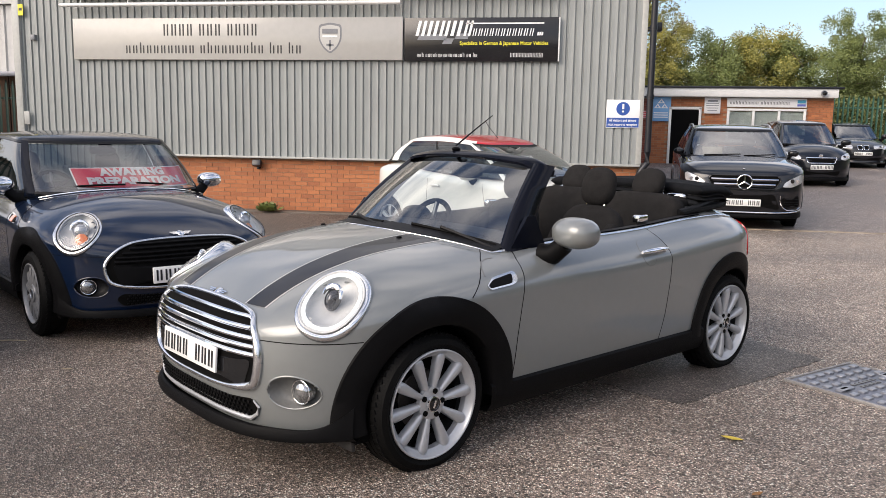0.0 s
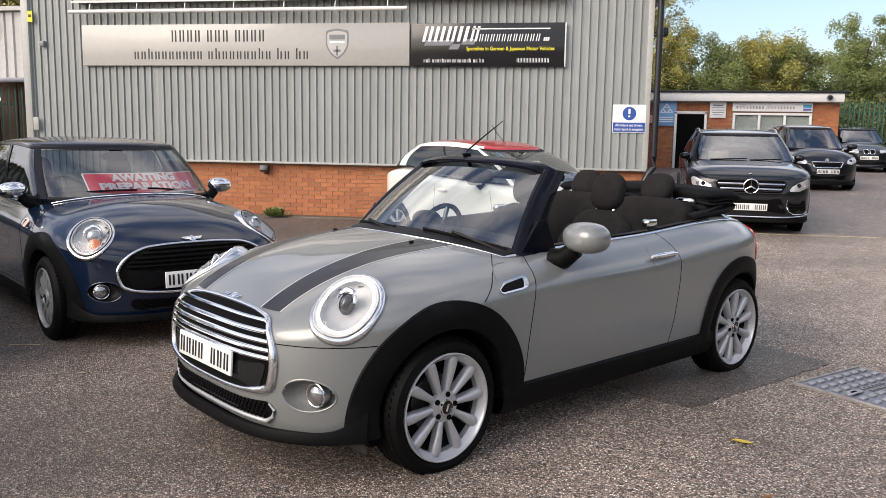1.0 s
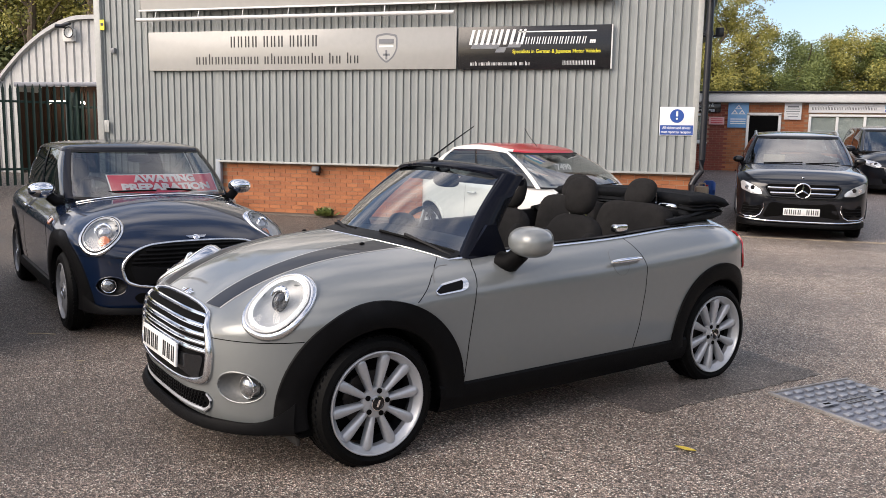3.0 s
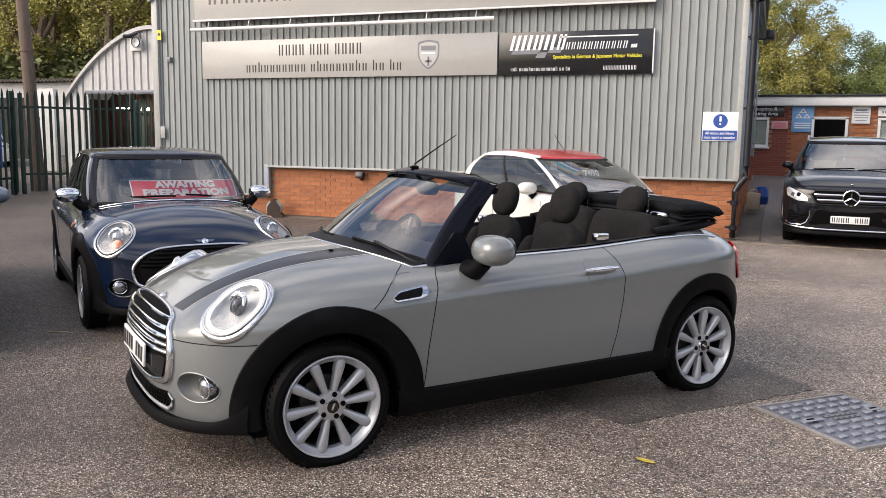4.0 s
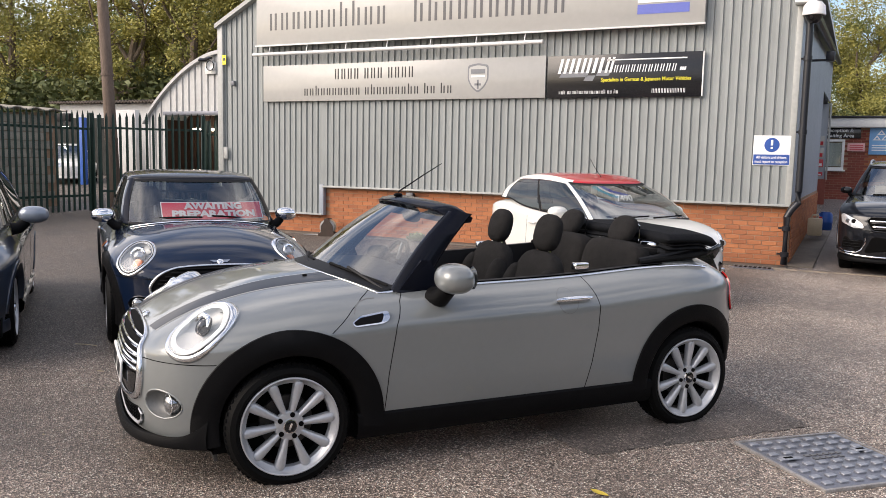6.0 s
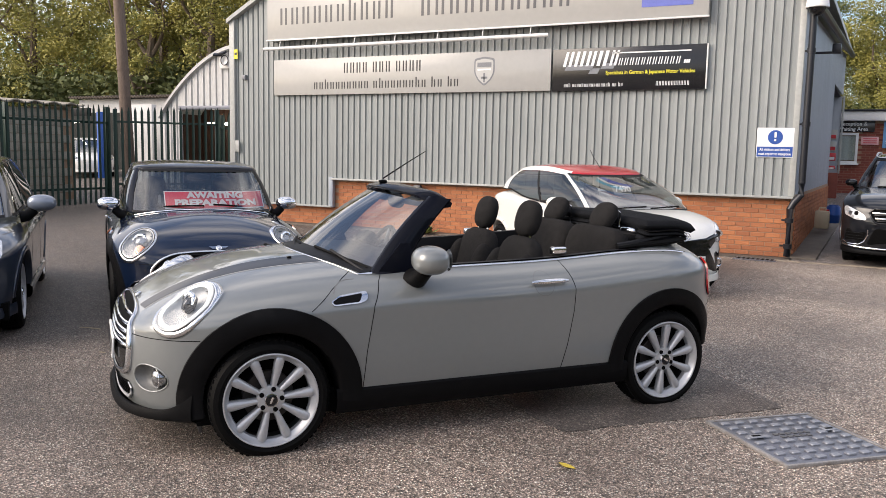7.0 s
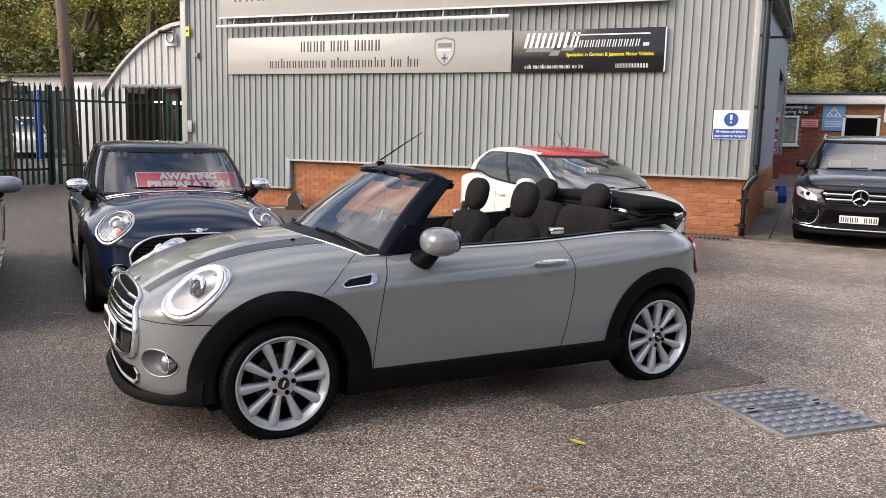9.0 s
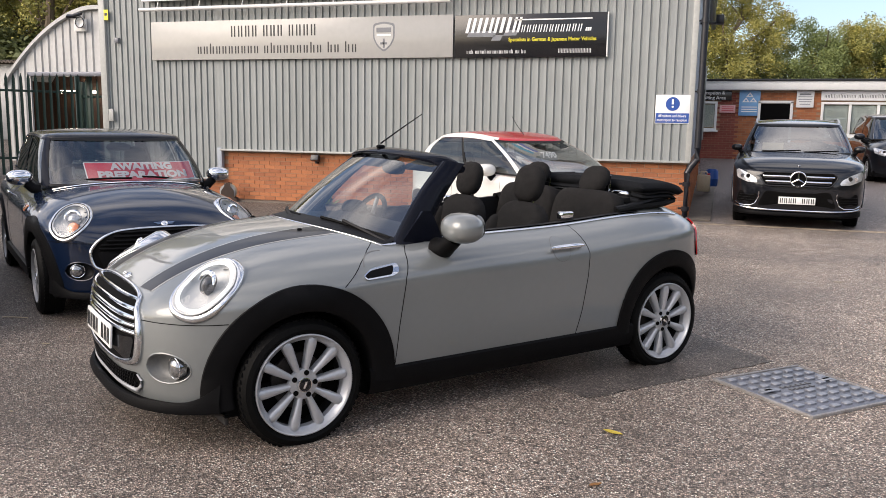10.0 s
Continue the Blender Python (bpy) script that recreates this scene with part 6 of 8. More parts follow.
def mini_seams(sh, car):
    for sg in (1, -1):
        sd = lambda x, z, o=0.0, s=sg: sh.side(x, z, s, o)
        seam(sd, [(0.775, 0.30), (0.757, 0.5), (0.715, 0.75), (0.66, 0.86), (0.605, 0.915)], car)
        seam(sd, [(-0.50, 0.95), (-0.518, 0.87), (-0.535, 0.78), (-0.527, 0.65), (-0.49, 0.45), (-0.455, 0.31)], car)
        seam(sd, [(1.055, 0.735), (0.985, 0.787), (0.925, 0.832), (0.85, 0.876), (0.785, 0.906)], car)
        seam(sd, [(1.60, 0.608), (1.68, 0.605), (1.76, 0.604)], car)
        seam(lambda y, z, o=0.0: sh.front(y, z, o), [(sg * 0.72, 0.604), (sg * 0.55, 0.603), (sg * 0.44, 0.602)], car)
        seam(sd, [(-1.62, 0.60), (-1.70, 0.62), (-1.76, 0.63)], car)
        v = new("side_vent")
        v.parent = car
        vent = rounded([(0.748, 0.818), (0.905, 0.800), (0.952, 0.772), (0.935, 0.755), (0.79, 0.764), (0.748, 0.782)], 0.022)
        patch("vent_surround", sd, vent, "satin_chrome", v, 0.010)
        patch("vent_inlay", sd, rounded([(0.776, 0.806), (0.905, 0.792), (0.943, 0.772), (0.93, 0.762), (0.795, 0.772)], 0.012), "black_plastic", v, 0.014)
        # Soft scallop above the vent drawn as a dark ribbon for its shade
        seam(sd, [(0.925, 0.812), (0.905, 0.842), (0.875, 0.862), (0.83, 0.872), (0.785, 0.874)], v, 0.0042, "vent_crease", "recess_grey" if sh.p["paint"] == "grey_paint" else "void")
        h = new("door_handle")
        h.parent = car
        hc = [sd(x, 0.813 - 0.02 * (x + 0.35), 0.03) for x in np.linspace(-0.232, -0.475, 9)]
        tube("handle_bar", hc, 0.015, "chrome", h, 10, False, [0.007, 0.013, 0.015, 0.016, 0.016, 0.016, 0.015, 0.013, 0.007])
        patch("handle_cup", sd, [(-0.328 + 0.064 * math.cos(t), 0.815 + 0.066 * math.sin(t)) for t in np.linspace(0, 2 * math.pi, 25)[:-1]], "grey_paint" if sh.p["paint"] == "grey_paint" else "trim_dark", h, 0.0015)
        if sh.p["paint"] == "grey_paint":
            # Cup is flat here; its shaded rim is drawn as a dark ring
            seam(sd, [(-0.328 + 0.064 * math.cos(t), 0.815 + 0.066 * math.sin(t)) for t in np.linspace(0, 2 * math.pi, 33)], h, 0.003, "cup_edge", "recess_grey")
        for x in (-0.252, -0.455):
            tube("handle_foot", [sd(x, 0.813, 0.0), sd(x, 0.813, 0.03)], 0.010, "chrome", h, 8)
        for cx in (sh.p["axf"], sh.p["axr"]):
            front = cx > 0
            wheel_arch(sh, cx, 0.295, 0.345, 0.468 if front else 0.452, (-13 if front else -6), (187 if front else 173), sg, "black_plastic", car)


def convertible(m):
    def sort(x, y, z):
        if in_lamp(x, y, z) or in_fog(x, y, z):
            return "hole"
        if -1.12 < x < (0.60 if abs(y) > 0.6 else 0.86 - 0.22 * (y / 0.64) ** 2) and abs(y) < 0.665 and z > 0.8:
            return "hole"
        if x < -1.40 and z > 0.62 and abs(y) < 0.62:
            return "boot_lid"
        return None
    car, sh = base_car("convertible_car", m, MINI, "grey convertible car, black hood folded down, parked on tarmac", sort)
    mini_front(sh, car, (0.675, 0.64, 0.605, 0.57, 0.538), "slats", True, True, True)
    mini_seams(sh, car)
    sills(sh, car, 0.175, 0.30, 0.92, -0.93)
    skirt(sh, 0.185, 0.0, 0.655, "black_plastic", car, 0.006, 0.0, "front_splitter")
    skirt(sh, 0.29, 2.60, 3.0, "black_plastic", car, -0.02, 0.0, "rear_valance")
    for sg in (1, -1):
        box("air_deflector", 0.02, 0.17, 0.075, (1.60, sg * 0.63, 0.150), "deflector_grey", car, 0.006, rot=pose(0, 0, 0, 0, 8, 0))
    up = lambda x, y, o=0.0: sh.above(x, y, o)
    # screen base, belt line chrome
    edge = lambda y: 1.0 - 0.225 * abs(y / 0.64) ** 2.0
    ys = np.linspace(-0.675, 0.675, 41)
    for sg in (1, -1):
        pts = [up(edge(y), sg * y, 0.002) for y in np.linspace(0, 0.672, 24)] + [up(lerp(0.70, -1.45, t), sg * lerp(0.679, 0.692, t**0.7), 0.003) for t in np.linspace(0, 1, 44)]
        tube("waist_trim", pts, 0.0085, "satin_chrome", car, 8, False, [0.0028] * 24 + [0.0075] * 44)
        seam(lambda x, y, o=0.0: sh.above(x, y, o), [(-1.28, sg * 0.70), (-1.5, sg * 0.66)], car)
    # scuttle between bonnet and glass
    V, F = [], []
    for y in ys:
        for k in range(4):
            V.append(up(edge(y) - 0.012 - 0.05 * k, y * 0.985, 0.004 + 0.006 * k))
    for i in range(len(ys) - 1):
        for k in range(3):
            F.append((i * 4 + k, i * 4 + k + 1, i * 4 + k + 5, i * 4 + k + 4))
    obj("scuttle", V, F, "trim_dark", car)
    base = lambda y: Vector((edge(y * 1.06) - 0.10, y * 1.06, up(edge(y * 1.06) - 0.10, y * 1.06).z + 0.006))
    head = lambda y: Vector((0.375 - 0.10 * (y / 0.57) ** 2, y * 0.52 / 0.635, 1.345 - 0.035 * (y / 0.57) ** 2))

    def screen(y, t, o=0.0):
        a, b = base(y), head(y)
        return a.lerp(b, t) + Vector((0.8, 0, 0.6)) * (0.02 * math.sin(t * math.pi) + o)
    V, F = [], []
    gy = np.linspace(-0.62, 0.62, 25)
    for y in gy:
        for k in range(9):
            V.append(screen(y, k / 8 * 0.985))
    for i in range(24):
        for k in range(8):
            F.append((i * 9 + k, i * 9 + k + 1, i * 9 + k + 10, i * 9 + k + 9))
    obj("windscreen", V, F, "screen_glass", car, True, "", 0).visible_shadow = False
    for sg in (1, -1):
        P = [screen(sg * 0.628, t, 0.004) + Vector((-0.012, 0, 0)) for t in np.linspace(-0.03, 1.0, 14)]
        V, F = [], []
        for i, q in enumerate(P):
            w = lerp(0.175, 0.125, i / 13)
            for a, b in ((0.028, -0.026), (0.034, 0.0), (0.02, 0.022), (-w, 0.030), (-w - 0.025, 0.012), (-w - 0.01, -0.03)):
                V.append(q + Vector((a * 0.75 + 0.0, sg * b, a * 0.10)))
        for i in range(13):
            for k in range(6):
                F.append((i * 6 + k, i * 6 + (k + 1) % 6, (i + 1) * 6 + (k + 1) % 6, (i + 1) * 6 + k))
        obj("pillar", V, F, "pillar_black", car, True, "", 60)
        # quarter fillet between pillar foot and door
        q0 = screen(sg * 0.628, 0.0)
        V = [q0 + Vector((-0.02, sg * 0.025, 0.0)), q0 + Vector((-0.27, sg * 0.035, -0.012)), q0 + Vector((-0.145, sg * 0.018, 0.15)), q0 + Vector((-0.20, sg * 0.018, 0.15))]
        V += [v + Vector((0, -sg * 0.02, 0)) for v in V]
        obj("quarter_fillet", V, [(0, 1, 3, 2), (4, 5, 7, 6), (1, 3, 7, 5), (2, 3, 7, 6), (0, 2, 6, 4)], "pillar_black", car, False)
    V, F = [], []
    hy = np.linspace(-0.640, 0.640, 41)
    prof = ((0.045, -0.014), (0.052, 0.0), (0.03, 0.014), (-0.03, 0.024), (-0.065, 0.022), (-0.085, 0.010), (-0.075, -0.014), (-0.03, -0.02))
    for y in hy:
        h = head(y) - Vector((0.05, 0, 0.06)) * max(0.0, (abs(y) - 0.55) / 0.105) ** 2
        for a, b in prof:
            V.append(h + Vector((a, 0, b)))
    for i in range(40):
        for k in range(8):
            F.append((i * 8 + k, i * 8 + (k + 1) % 8, (i + 1) * 8 + (k + 1) % 8, (i + 1) * 8 + k))
    F += [tuple(range(8)), tuple(40 * 8 + k for k in range(8))]
    obj("windscreen_header", V, F, "pillar_black", car, True, "", 60)
    h = head(0)
    an = new("aerial")
    an.parent = car
    blob("aerial_base", 0.028, 0.016, 0.011, h + Vector((0.0, 0, 0.027)), "black_plastic", an)
    tube("aerial_rod", [h + Vector((0.0, 0, 0.045)), h + Vector((-0.16, 0, 0.145)), h + Vector((-0.29, 0, 0.222))], 0.004, "trim_dark", an, 6, False, [0.005, 0.004, 0.0025])
    # wipers
    for a, b, y0, y1 in ((0.05, 0.10, 0.20, 0.60), (0.05, 0.10, -0.45, 0.02)):
        tube("wiper_blade", [screen(lerp(y0, y1, t), 0.0 + 0.03 * (1 - t), 0.010) for t in np.linspace(0, 1, 9)], 0.008, "rubber", car, 6)
        tube("wiper_arm", [screen(lerp(y1, y0, t * 0.6), -0.05 + 0.09 * t, 0.022) for t in np.linspace(0, 1, 7)], 0.009, "trim_dark", car, 6)
    for x, y in ((1.05, 0.33), (1.05, -0.33)):
        blob("washer_jet", 0.013, 0.011, 0.007, up(x, y, 0.004), "black_plastic", car)
    # cabin tub
    V, F = [], []
    for sg in (1, -1):
        o = len(V)
        for x in np.linspace(0.62, -1.14, 12):
            for y, z in ((0.675, up(x, 0.675).z + 0.012), (0.63, up(x, 0.675).z + 0.012), (0.60, 0.80), (0.60, 0.28)):
                V.append((x, sg * y, z))
        for i in range(11):
            for k in range(3):
                F.append((o + i * 4 + k, o + i * 4 + k + 1, o + i * 4 + k + 5, o + i * 4 + k + 4))
    obj("cabin_side", V, F, "trim_dark", car)
    box("cabin_floor", 1.9, 1.24, 0.03, (-0.25, 0, 0.28), "fabric_black", car)
    box("rear_bulkhead", 0.10, 1.25, 0.62, (-1.12, 0, 0.60), "fabric_black", car, 0.02)
    dash = new("dashboard")
    dash.parent = car
    blob("dash_top", 0.27, 0.63, 0.10, (0.60, 0, 0.865), "trim_dark", dash, 3.4)
    blob("dash_face", 0.12, 0.60, 0.16, (0.44, 0, 0.74), "trim_dark", dash, 3.4)
    lathe("centre_dial", [(0.0, -0.02), (0.10, -0.02), (0.115, 0.0), (0.115, 0.03)], "gloss_black", dash, "x", 32, (0.34, 0, 0.78))
    blob("instrument_pod", 0.07, 0.10, 0.06, (0.36, -0.36, 0.965), "trim_dark", dash, 2.4)
    steering_wheel(car, (0.27, -0.36, 0.885))
    seat(car, (-0.11, 0.36, 0.455), "fabric_black", 15, 0.98)
    seat(car, (-0.175, -0.36, 0.44), "fabric_black", 15, 0.98)
    sb = new("rear_seat")
    sb.parent = car
    blob("bench_cushion", 0.26, 0.55, 0.10, (-0.72, 0, 0.50), "fabric_black", sb, 3.4)
    for y in (0.30, -0.30):
        blob("bench_back", 0.085, 0.298, 0.315, (-1.01, y, 0.785), "fabric_black", sb, 5.0, pose(0, 0, 0, 0, -12, 0))
        box("bench_top", 0.15, 0.50, 0.05, (-1.135, y, 1.038), "fabric_black", sb, 0.02, rot=pose(0, 0, 0, 0, -6, 0))
        blob("headrest", 0.052, 0.115, 0.102, (-1.10, y, 1.156), "fabric_black", sb, 2.6, pose(0, 0, 0, 0, -30, 0))
        for q in (-0.055, 0.055):
            tube("headrest_post", [(-1.178, y + q, 1.00), (-1.192, y + q, 1.13), (-1.190, y + q, 1.185), (-1.165, y + q, 1.20)], 0.0065, "chrome", sb)
            tube("post_collar", [(-1.182, y + q, 1.058), (-1.184, y + q, 1.076)], 0.014, "chrome", sb)
        blob("hoop_cap", 0.045, 0.075, 0.024, (-1.20, y + 0.16 * (1 if y > 0 else -1), 1.075), "chrome", sb, 3)
    im = new("rear_view_mirror")
    im.parent = car
    blob("mirror_body", 0.022, 0.125, 0.045, head(0) + Vector((-0.09, 0, -0.095)), "trim_dark", im, 2.8)
    tube("mirror_stalk", [head(0) + Vector((-0.02, 0, -0.02)), head(0) + Vector((-0.075, 0, -0.08))], 0.012, "trim_dark", im)
    for y in (0.36, -0.36):
        box("sun_visor", 0.16, 0.34, 0.018, head(y) + Vector((-0.10, 0, -0.055)), "trim_dark", car, 0.008, rot=pose(0, 0, 0, 0, 20, 0))
    for sg in (1, -1):
        blob("belt_pin", 0.052, 0.028, 0.024, (-0.55, sg * 0.622, 0.978), "chrome", car, 5)
    # folded hood
    hood = new("folded_hood")
    hood.parent = car
    hood["label"] = "black canvas hood folded in layers behind the seats"
    for k, (z, xa, xb, w, th, mtl) in enumerate(((1.030, -1.18, -1.55, 0.62, 0.022, "canvas"), (1.062, -1.20, -1.60, 0.64, 0.016, "canvas"), (1.084, -1.22, -1.60, 0.635, 0.010, "trim_dark"), (1.106, -1.20, -1.67, 0.635, 0.034, "canvas"))):
        V, F, low = [], [], []
        na, nbb = 40, 18
        for i in range(na + 1):
            y = lerp(-w, w, i / na)
            q = abs(y / w)
            for j in range(nbb + 1):
                t = j / nbb
                x = lerp(xa, xb + 0.07 * q**3, t)
                zz = z + 0.022 * (1 - q**2.2) + 0.005 * math.sin(t * 7 + k + 2 * q) * (1 - 0.5 * q) - 0.03 * max(0, t - 0.8) * 3 + (0.012 if k == 3 else 0.0) * (1 - t)
                zz += 0.005 * noise.noise(Vector((x * 6, y * 5, k * 3.0)))
                hh = th * math.sqrt(max(0.03, 1 - abs(2 * t - 1) ** 24)) * math.sqrt(max(0.03, 1 - q**30))
                V.append((x, y, zz + hh))
                low.append((x, y, zz - hh))
        o = len(V)
        V += low
        r = nbb + 1
        for i in range(na):
            for j in range(nbb):
                a = i * r + j
                F += [(a, a + r, a + r + 1, a + 1), (o + a, o + a + 1, o + a + r + 1, o + a + r)]
        for i in range(na):
            F += [(i * r, o + i * r, o + (i + 1) * r, (i + 1) * r), (i * r + nbb, (i + 1) * r + nbb, o + (i + 1) * r + nbb, o + i * r + nbb)]
        for j in range(nbb):
            F += [(j, j + 1, o + j + 1, o + j), (na * r + j, o + na * r + j, o + na * r + j + 1, na * r + j + 1)]
        bm = bmesh.new()
        vs = [bm.verts.new(v) for v in V]
        for f in F:
            bm.faces.new([vs[i] for i in f])
        part("hood_fold", bm, mtl, hood, "", True, 60)
    for sg in (1, -1):
        tube("hood_frame_arm", [(-1.0, sg * 0.60, 0.99), (-1.1, sg * 0.615, 1.005), (-1.35, sg * 0.61, 1.045), (-1.50, sg * 0.58, 1.05)], 0.02, "trim_dark", hood, 8)
        tube("hood_seal", [(-0.98, sg * 0.635, 0.982), (-1.1, sg * 0.64, 0.995), (-1.4, sg * 0.645, 1.015), (-1.53, sg * 0.61, 1.03)], 0.018, "rubber", hood, 8)
    # tail lamps, mirrors
    for sg in (1, -1):
        t = new("tail_lamp")
        t.parent = car
        rl = rounded([(0.53, 0.88), (0.64, 0.905), (0.722, 0.855), (0.75, 0.75), (0.732, 0.66), (0.60, 0.645), (0.51, 0.74)], 0.05)
        rear = lambda y, z, o=0.0: sh.front(y, z, o, True)
        patch("lamp_surround", rear, [(sg * a, b) for a, b in rl], "gloss_black", t, 0.006)
        patch("lamp_lens", rear, [(sg * ((a - 0.65) * 0.985 + 0.65), (b - 0.77) * 0.985 + 0.77) for a, b in rl], "red_lens", t, 0.015)
        if sg > 0:
            door_mirror(car, (0.43, sg * 0.925, 0.99), sg, "grey_paint")
    bars_plate("number_plate", lambda a, b: sh.front(0, 0.55, 0.02, True) + Vector((0, -a, b)), 0.52, 0.111, car)
    return car


def closed_car(name, m, p, gh, label, glass="side_glass", group=""):
    """A car with a roof."""
    car, sh = base_car(name, m, p, label, p.get("sort"), group)
    mats = {"paint": p["paint"], "roof": gh.get("roof_mat", p["paint"]), "pillar": gh.get("pillar_mat", p["paint"]), "rail": gh.get("rail_mat", p["paint"]), "frame": gh.get("frame_mat", "trim_dark")}
    pt = greenhouse(gh, car, mats, glass)
    box("cabin_floor", gh["base"][0] - gh["base"][3] - 0.3, p["w"] * 1.5, 0.03, ((gh["base"][0] + gh["base"][3]) / 2, 0, 0.5), "fabric_black", car)
    sx = gh.get("seat_x", 0.0)
    zs = gh.get("seat_z", 0.46)
    for y in (0.36, -0.36):
        seat(car, (sx, y, zs), gh.get("seat_mat", "seat_grey"), 18, gh.get("seat_s", 1.0))
        blob("rear_seat_back", 0.09, 0.30, 0.34, (sx - 0.95, y, zs + 0.25), "fabric_black", car, 3.4)
    blob("dash_top", 0.22, p["w"] * 0.72, 0.09, (gh["base"][0] - 0.32, 0, table(gh["belt"])(gh["base"][0]) - 0.05), "trim_dark", car, 3.2)
    steering_wheel(car, (sx + 0.42, -0.36, zs + 0.48))
    im = blob("rear_view_mirror", 0.02, 0.11, 0.035, pt(0.0, 0.86) + Vector((-0.07, 0, -0.02)), "trim_dark", car, 2.6)
    return car, sh, pt


def blue_hatch(m):
    p = dict(MINI, paint="blue_paint", style="cover", rim=0.212, R=0.300, hub_z=0.292, wheel_paint="cover_grey", sort=lambda x, y, z: "hole" if in_lamp(x, y, z) or in_fog(x, y, z) else None)
    gh = dict(base=(0.86, 0.40, -1.05, -1.64, 0.72), crown=(0.26, 0.02, -1.02, -1.42, 0.605), belt=[(0.86, 0.945), (0.3, 0.955), (-0.6, 0.99), (-1.64, 1.02)],
              roof=[(0.26, 1.335), (-0.3, 1.365), (-0.9, 1.355), (-1.42, 1.30)], dome=0.055, nb=2.6, nt=2.9, nbr=3.2, ntr=3.2,
              segs=[("windscreen", 0, 0.66), ("pillar", 0.66, 0.80), ("side_window", 0.80, 1.46), ("pillar", 1.46, 1.52), ("quarter_window", 1.52, 2.25), ("pillar", 2.25, 2.5), ("rear_window", 2.5, 3)],
              roof_mat="roof_black", pillar_mat="pillar_black", rail_mat="pillar_black", seat_x=-0.28, seat_z=0.44, seat_s=0.97, v0=0.04, v1=0.95, screen="hatch_screen_glass")
    car, sh, pt = closed_car("hatchback_car", m, p, gh, "dark blue hatchback with black roof and red windscreen notice", "side_glass")
    mini_front(sh, car, (0.670, 0.646, 0.62, 0.592, 0.565), "plain", False, False, False, True, True)
    mini_seams(sh, car)
    sills(sh, car, 0.175, 0.30, 0.92, -0.93)
    skirt(sh, 0.185, 0.0, 0.655, "black_plastic", car, 0.003, 0.0, "front_splitter")
    skirt(sh, 0.29, 2.60, 3.0, "black_plastic", car, -0.02, 0.0, "rear_valance")
    for sg in (1, -1):
        door_mirror(car, (0.50, sg * 0.845, 1.012), sg, "chrome", s=0.84)
        tube("belt_trim", [sh.above(lerp(0.68, -1.28, t), sg * lerp(0.69, 0.71, t), 0.008) for t in np.linspace(0, 1, 30)], 0.011, "chrome", car, 8)
        a = new("side_repeater")
        a.parent = car
        patch("repeater_lens", lambda x, z, o=0.0: sh.side(x, z, sg, o), rounded([(0.83, 0.80), (0.90, 0.80), (0.90, 0.76), (0.83, 0.76)], 0.015), "amber_lens", a, 0.018)
    edge = lambda y: 0.93 - 0.26 * abs(y / 0.66) ** 2.0
    tube("bonnet_edge_trim", [sh.above(edge(y), y, 0.006) for y in np.linspace(-0.62, 0.62, 33)], 0.0055, "chrome", car, 8)
    for y0, y1 in ((-0.50, 0.0), (0.08, 0.55)):
        tube("wiper_blade", [Vector((edge(y) - 0.10 - 0.04 * t, y, sh.above(edge(y) - 0.1, y).z + 0.022 + 0.015 * (1 - t))) for t, y in zip(np.linspace(0, 1, 8), np.linspace(y0, y1, 8))], 0.009, "rubber", car, 6)
    return car, sh, pt


def awaiting_notice(m, pt):
    """A red card notice that stands on the dashboard, behind the screen."""
    n = thing("windscreen_notice", m, "red card reading awaiting preparation, inside the windscreen", "notice")
    ys = np.linspace(-0.35, 0.60, 15)
    V, F = [], []
    def at(y, t):
        u = np.interp(abs(y), [math.sin(a * math.pi / 2) ** (2 / 2.6) * 0.68 for a in np.linspace(0, 1, 30)], np.linspace(0, 1, 30))
        q = pt(float(u), t)
        return Vector((q.x - 0.03, y, q.z))
    card = []
    for w, t0, t1, o, mtl, nm in ((1.0, 0.09, 0.48, 0.0, "print_white", "card"), (0.98, 0.106, 0.464, 0.003, "sign_red", "red_panel")):
        V, F = [], []
        for y in ys:
            for t in (t0, t1):
                V.append(at(y * w, t) + Vector((o, 0, o * 0.7)))
        for i in range(14):
            F.append((2 * i, 2 * i + 1, 2 * i + 3, 2 * i + 2))
        o2 = len(V)
        V += [v - Vector((0.004, 0, 0.003)) for v in V]
        F += [tuple(q + o2 for q in f[::-1]) for f in F[:]]
        obj(nm, V, F, mtl, n, True, "", 0)
    for word, t, w in (("AWAITING", 0.375, 0.54), ("PREPARATION", 0.205, 0.77)):
        tx = text_mesh("lettering", word, 0.112, "print_white", n, None, 0.001, width=w, bold=0.0065)
        for v in tx.data.vertices:
            y = v.co.x + 0.125
            c = at(y, t + v.co.y / 0.62)
            v.co = c + Vector((0.009, 0, 0.006))
    return n


def plain_lamps(sh, car, outline, back=False, name="headlamp", lens="lamp_plain", off=0.012, glass=True):
    for sg in (1, -1):
        q = new(name)
        q.parent = car
        pts = [(sg * a, b) for a, b in outline]
        put = lambda y, z, o=0.0: sh.front(y, z, o, back)
        patch("lamp_body", put, pts, lens, q, off)
        c = np.mean(np.array(pts), axis=0)
        for k in (-0.35, 0.3):
            cc = put(c[0] + k * 0.12 * sg, c[1], off + 0.004)
            V, F = tube_geo([cc - Vector((0.02, 0, 0)), cc + Vector((0.006, 0, 0))], 0.03, 18, False, [0.038, 0.03])
            if not back:
                obj("projector", V, F, "gloss_black" if k < 0 else "chrome", q)


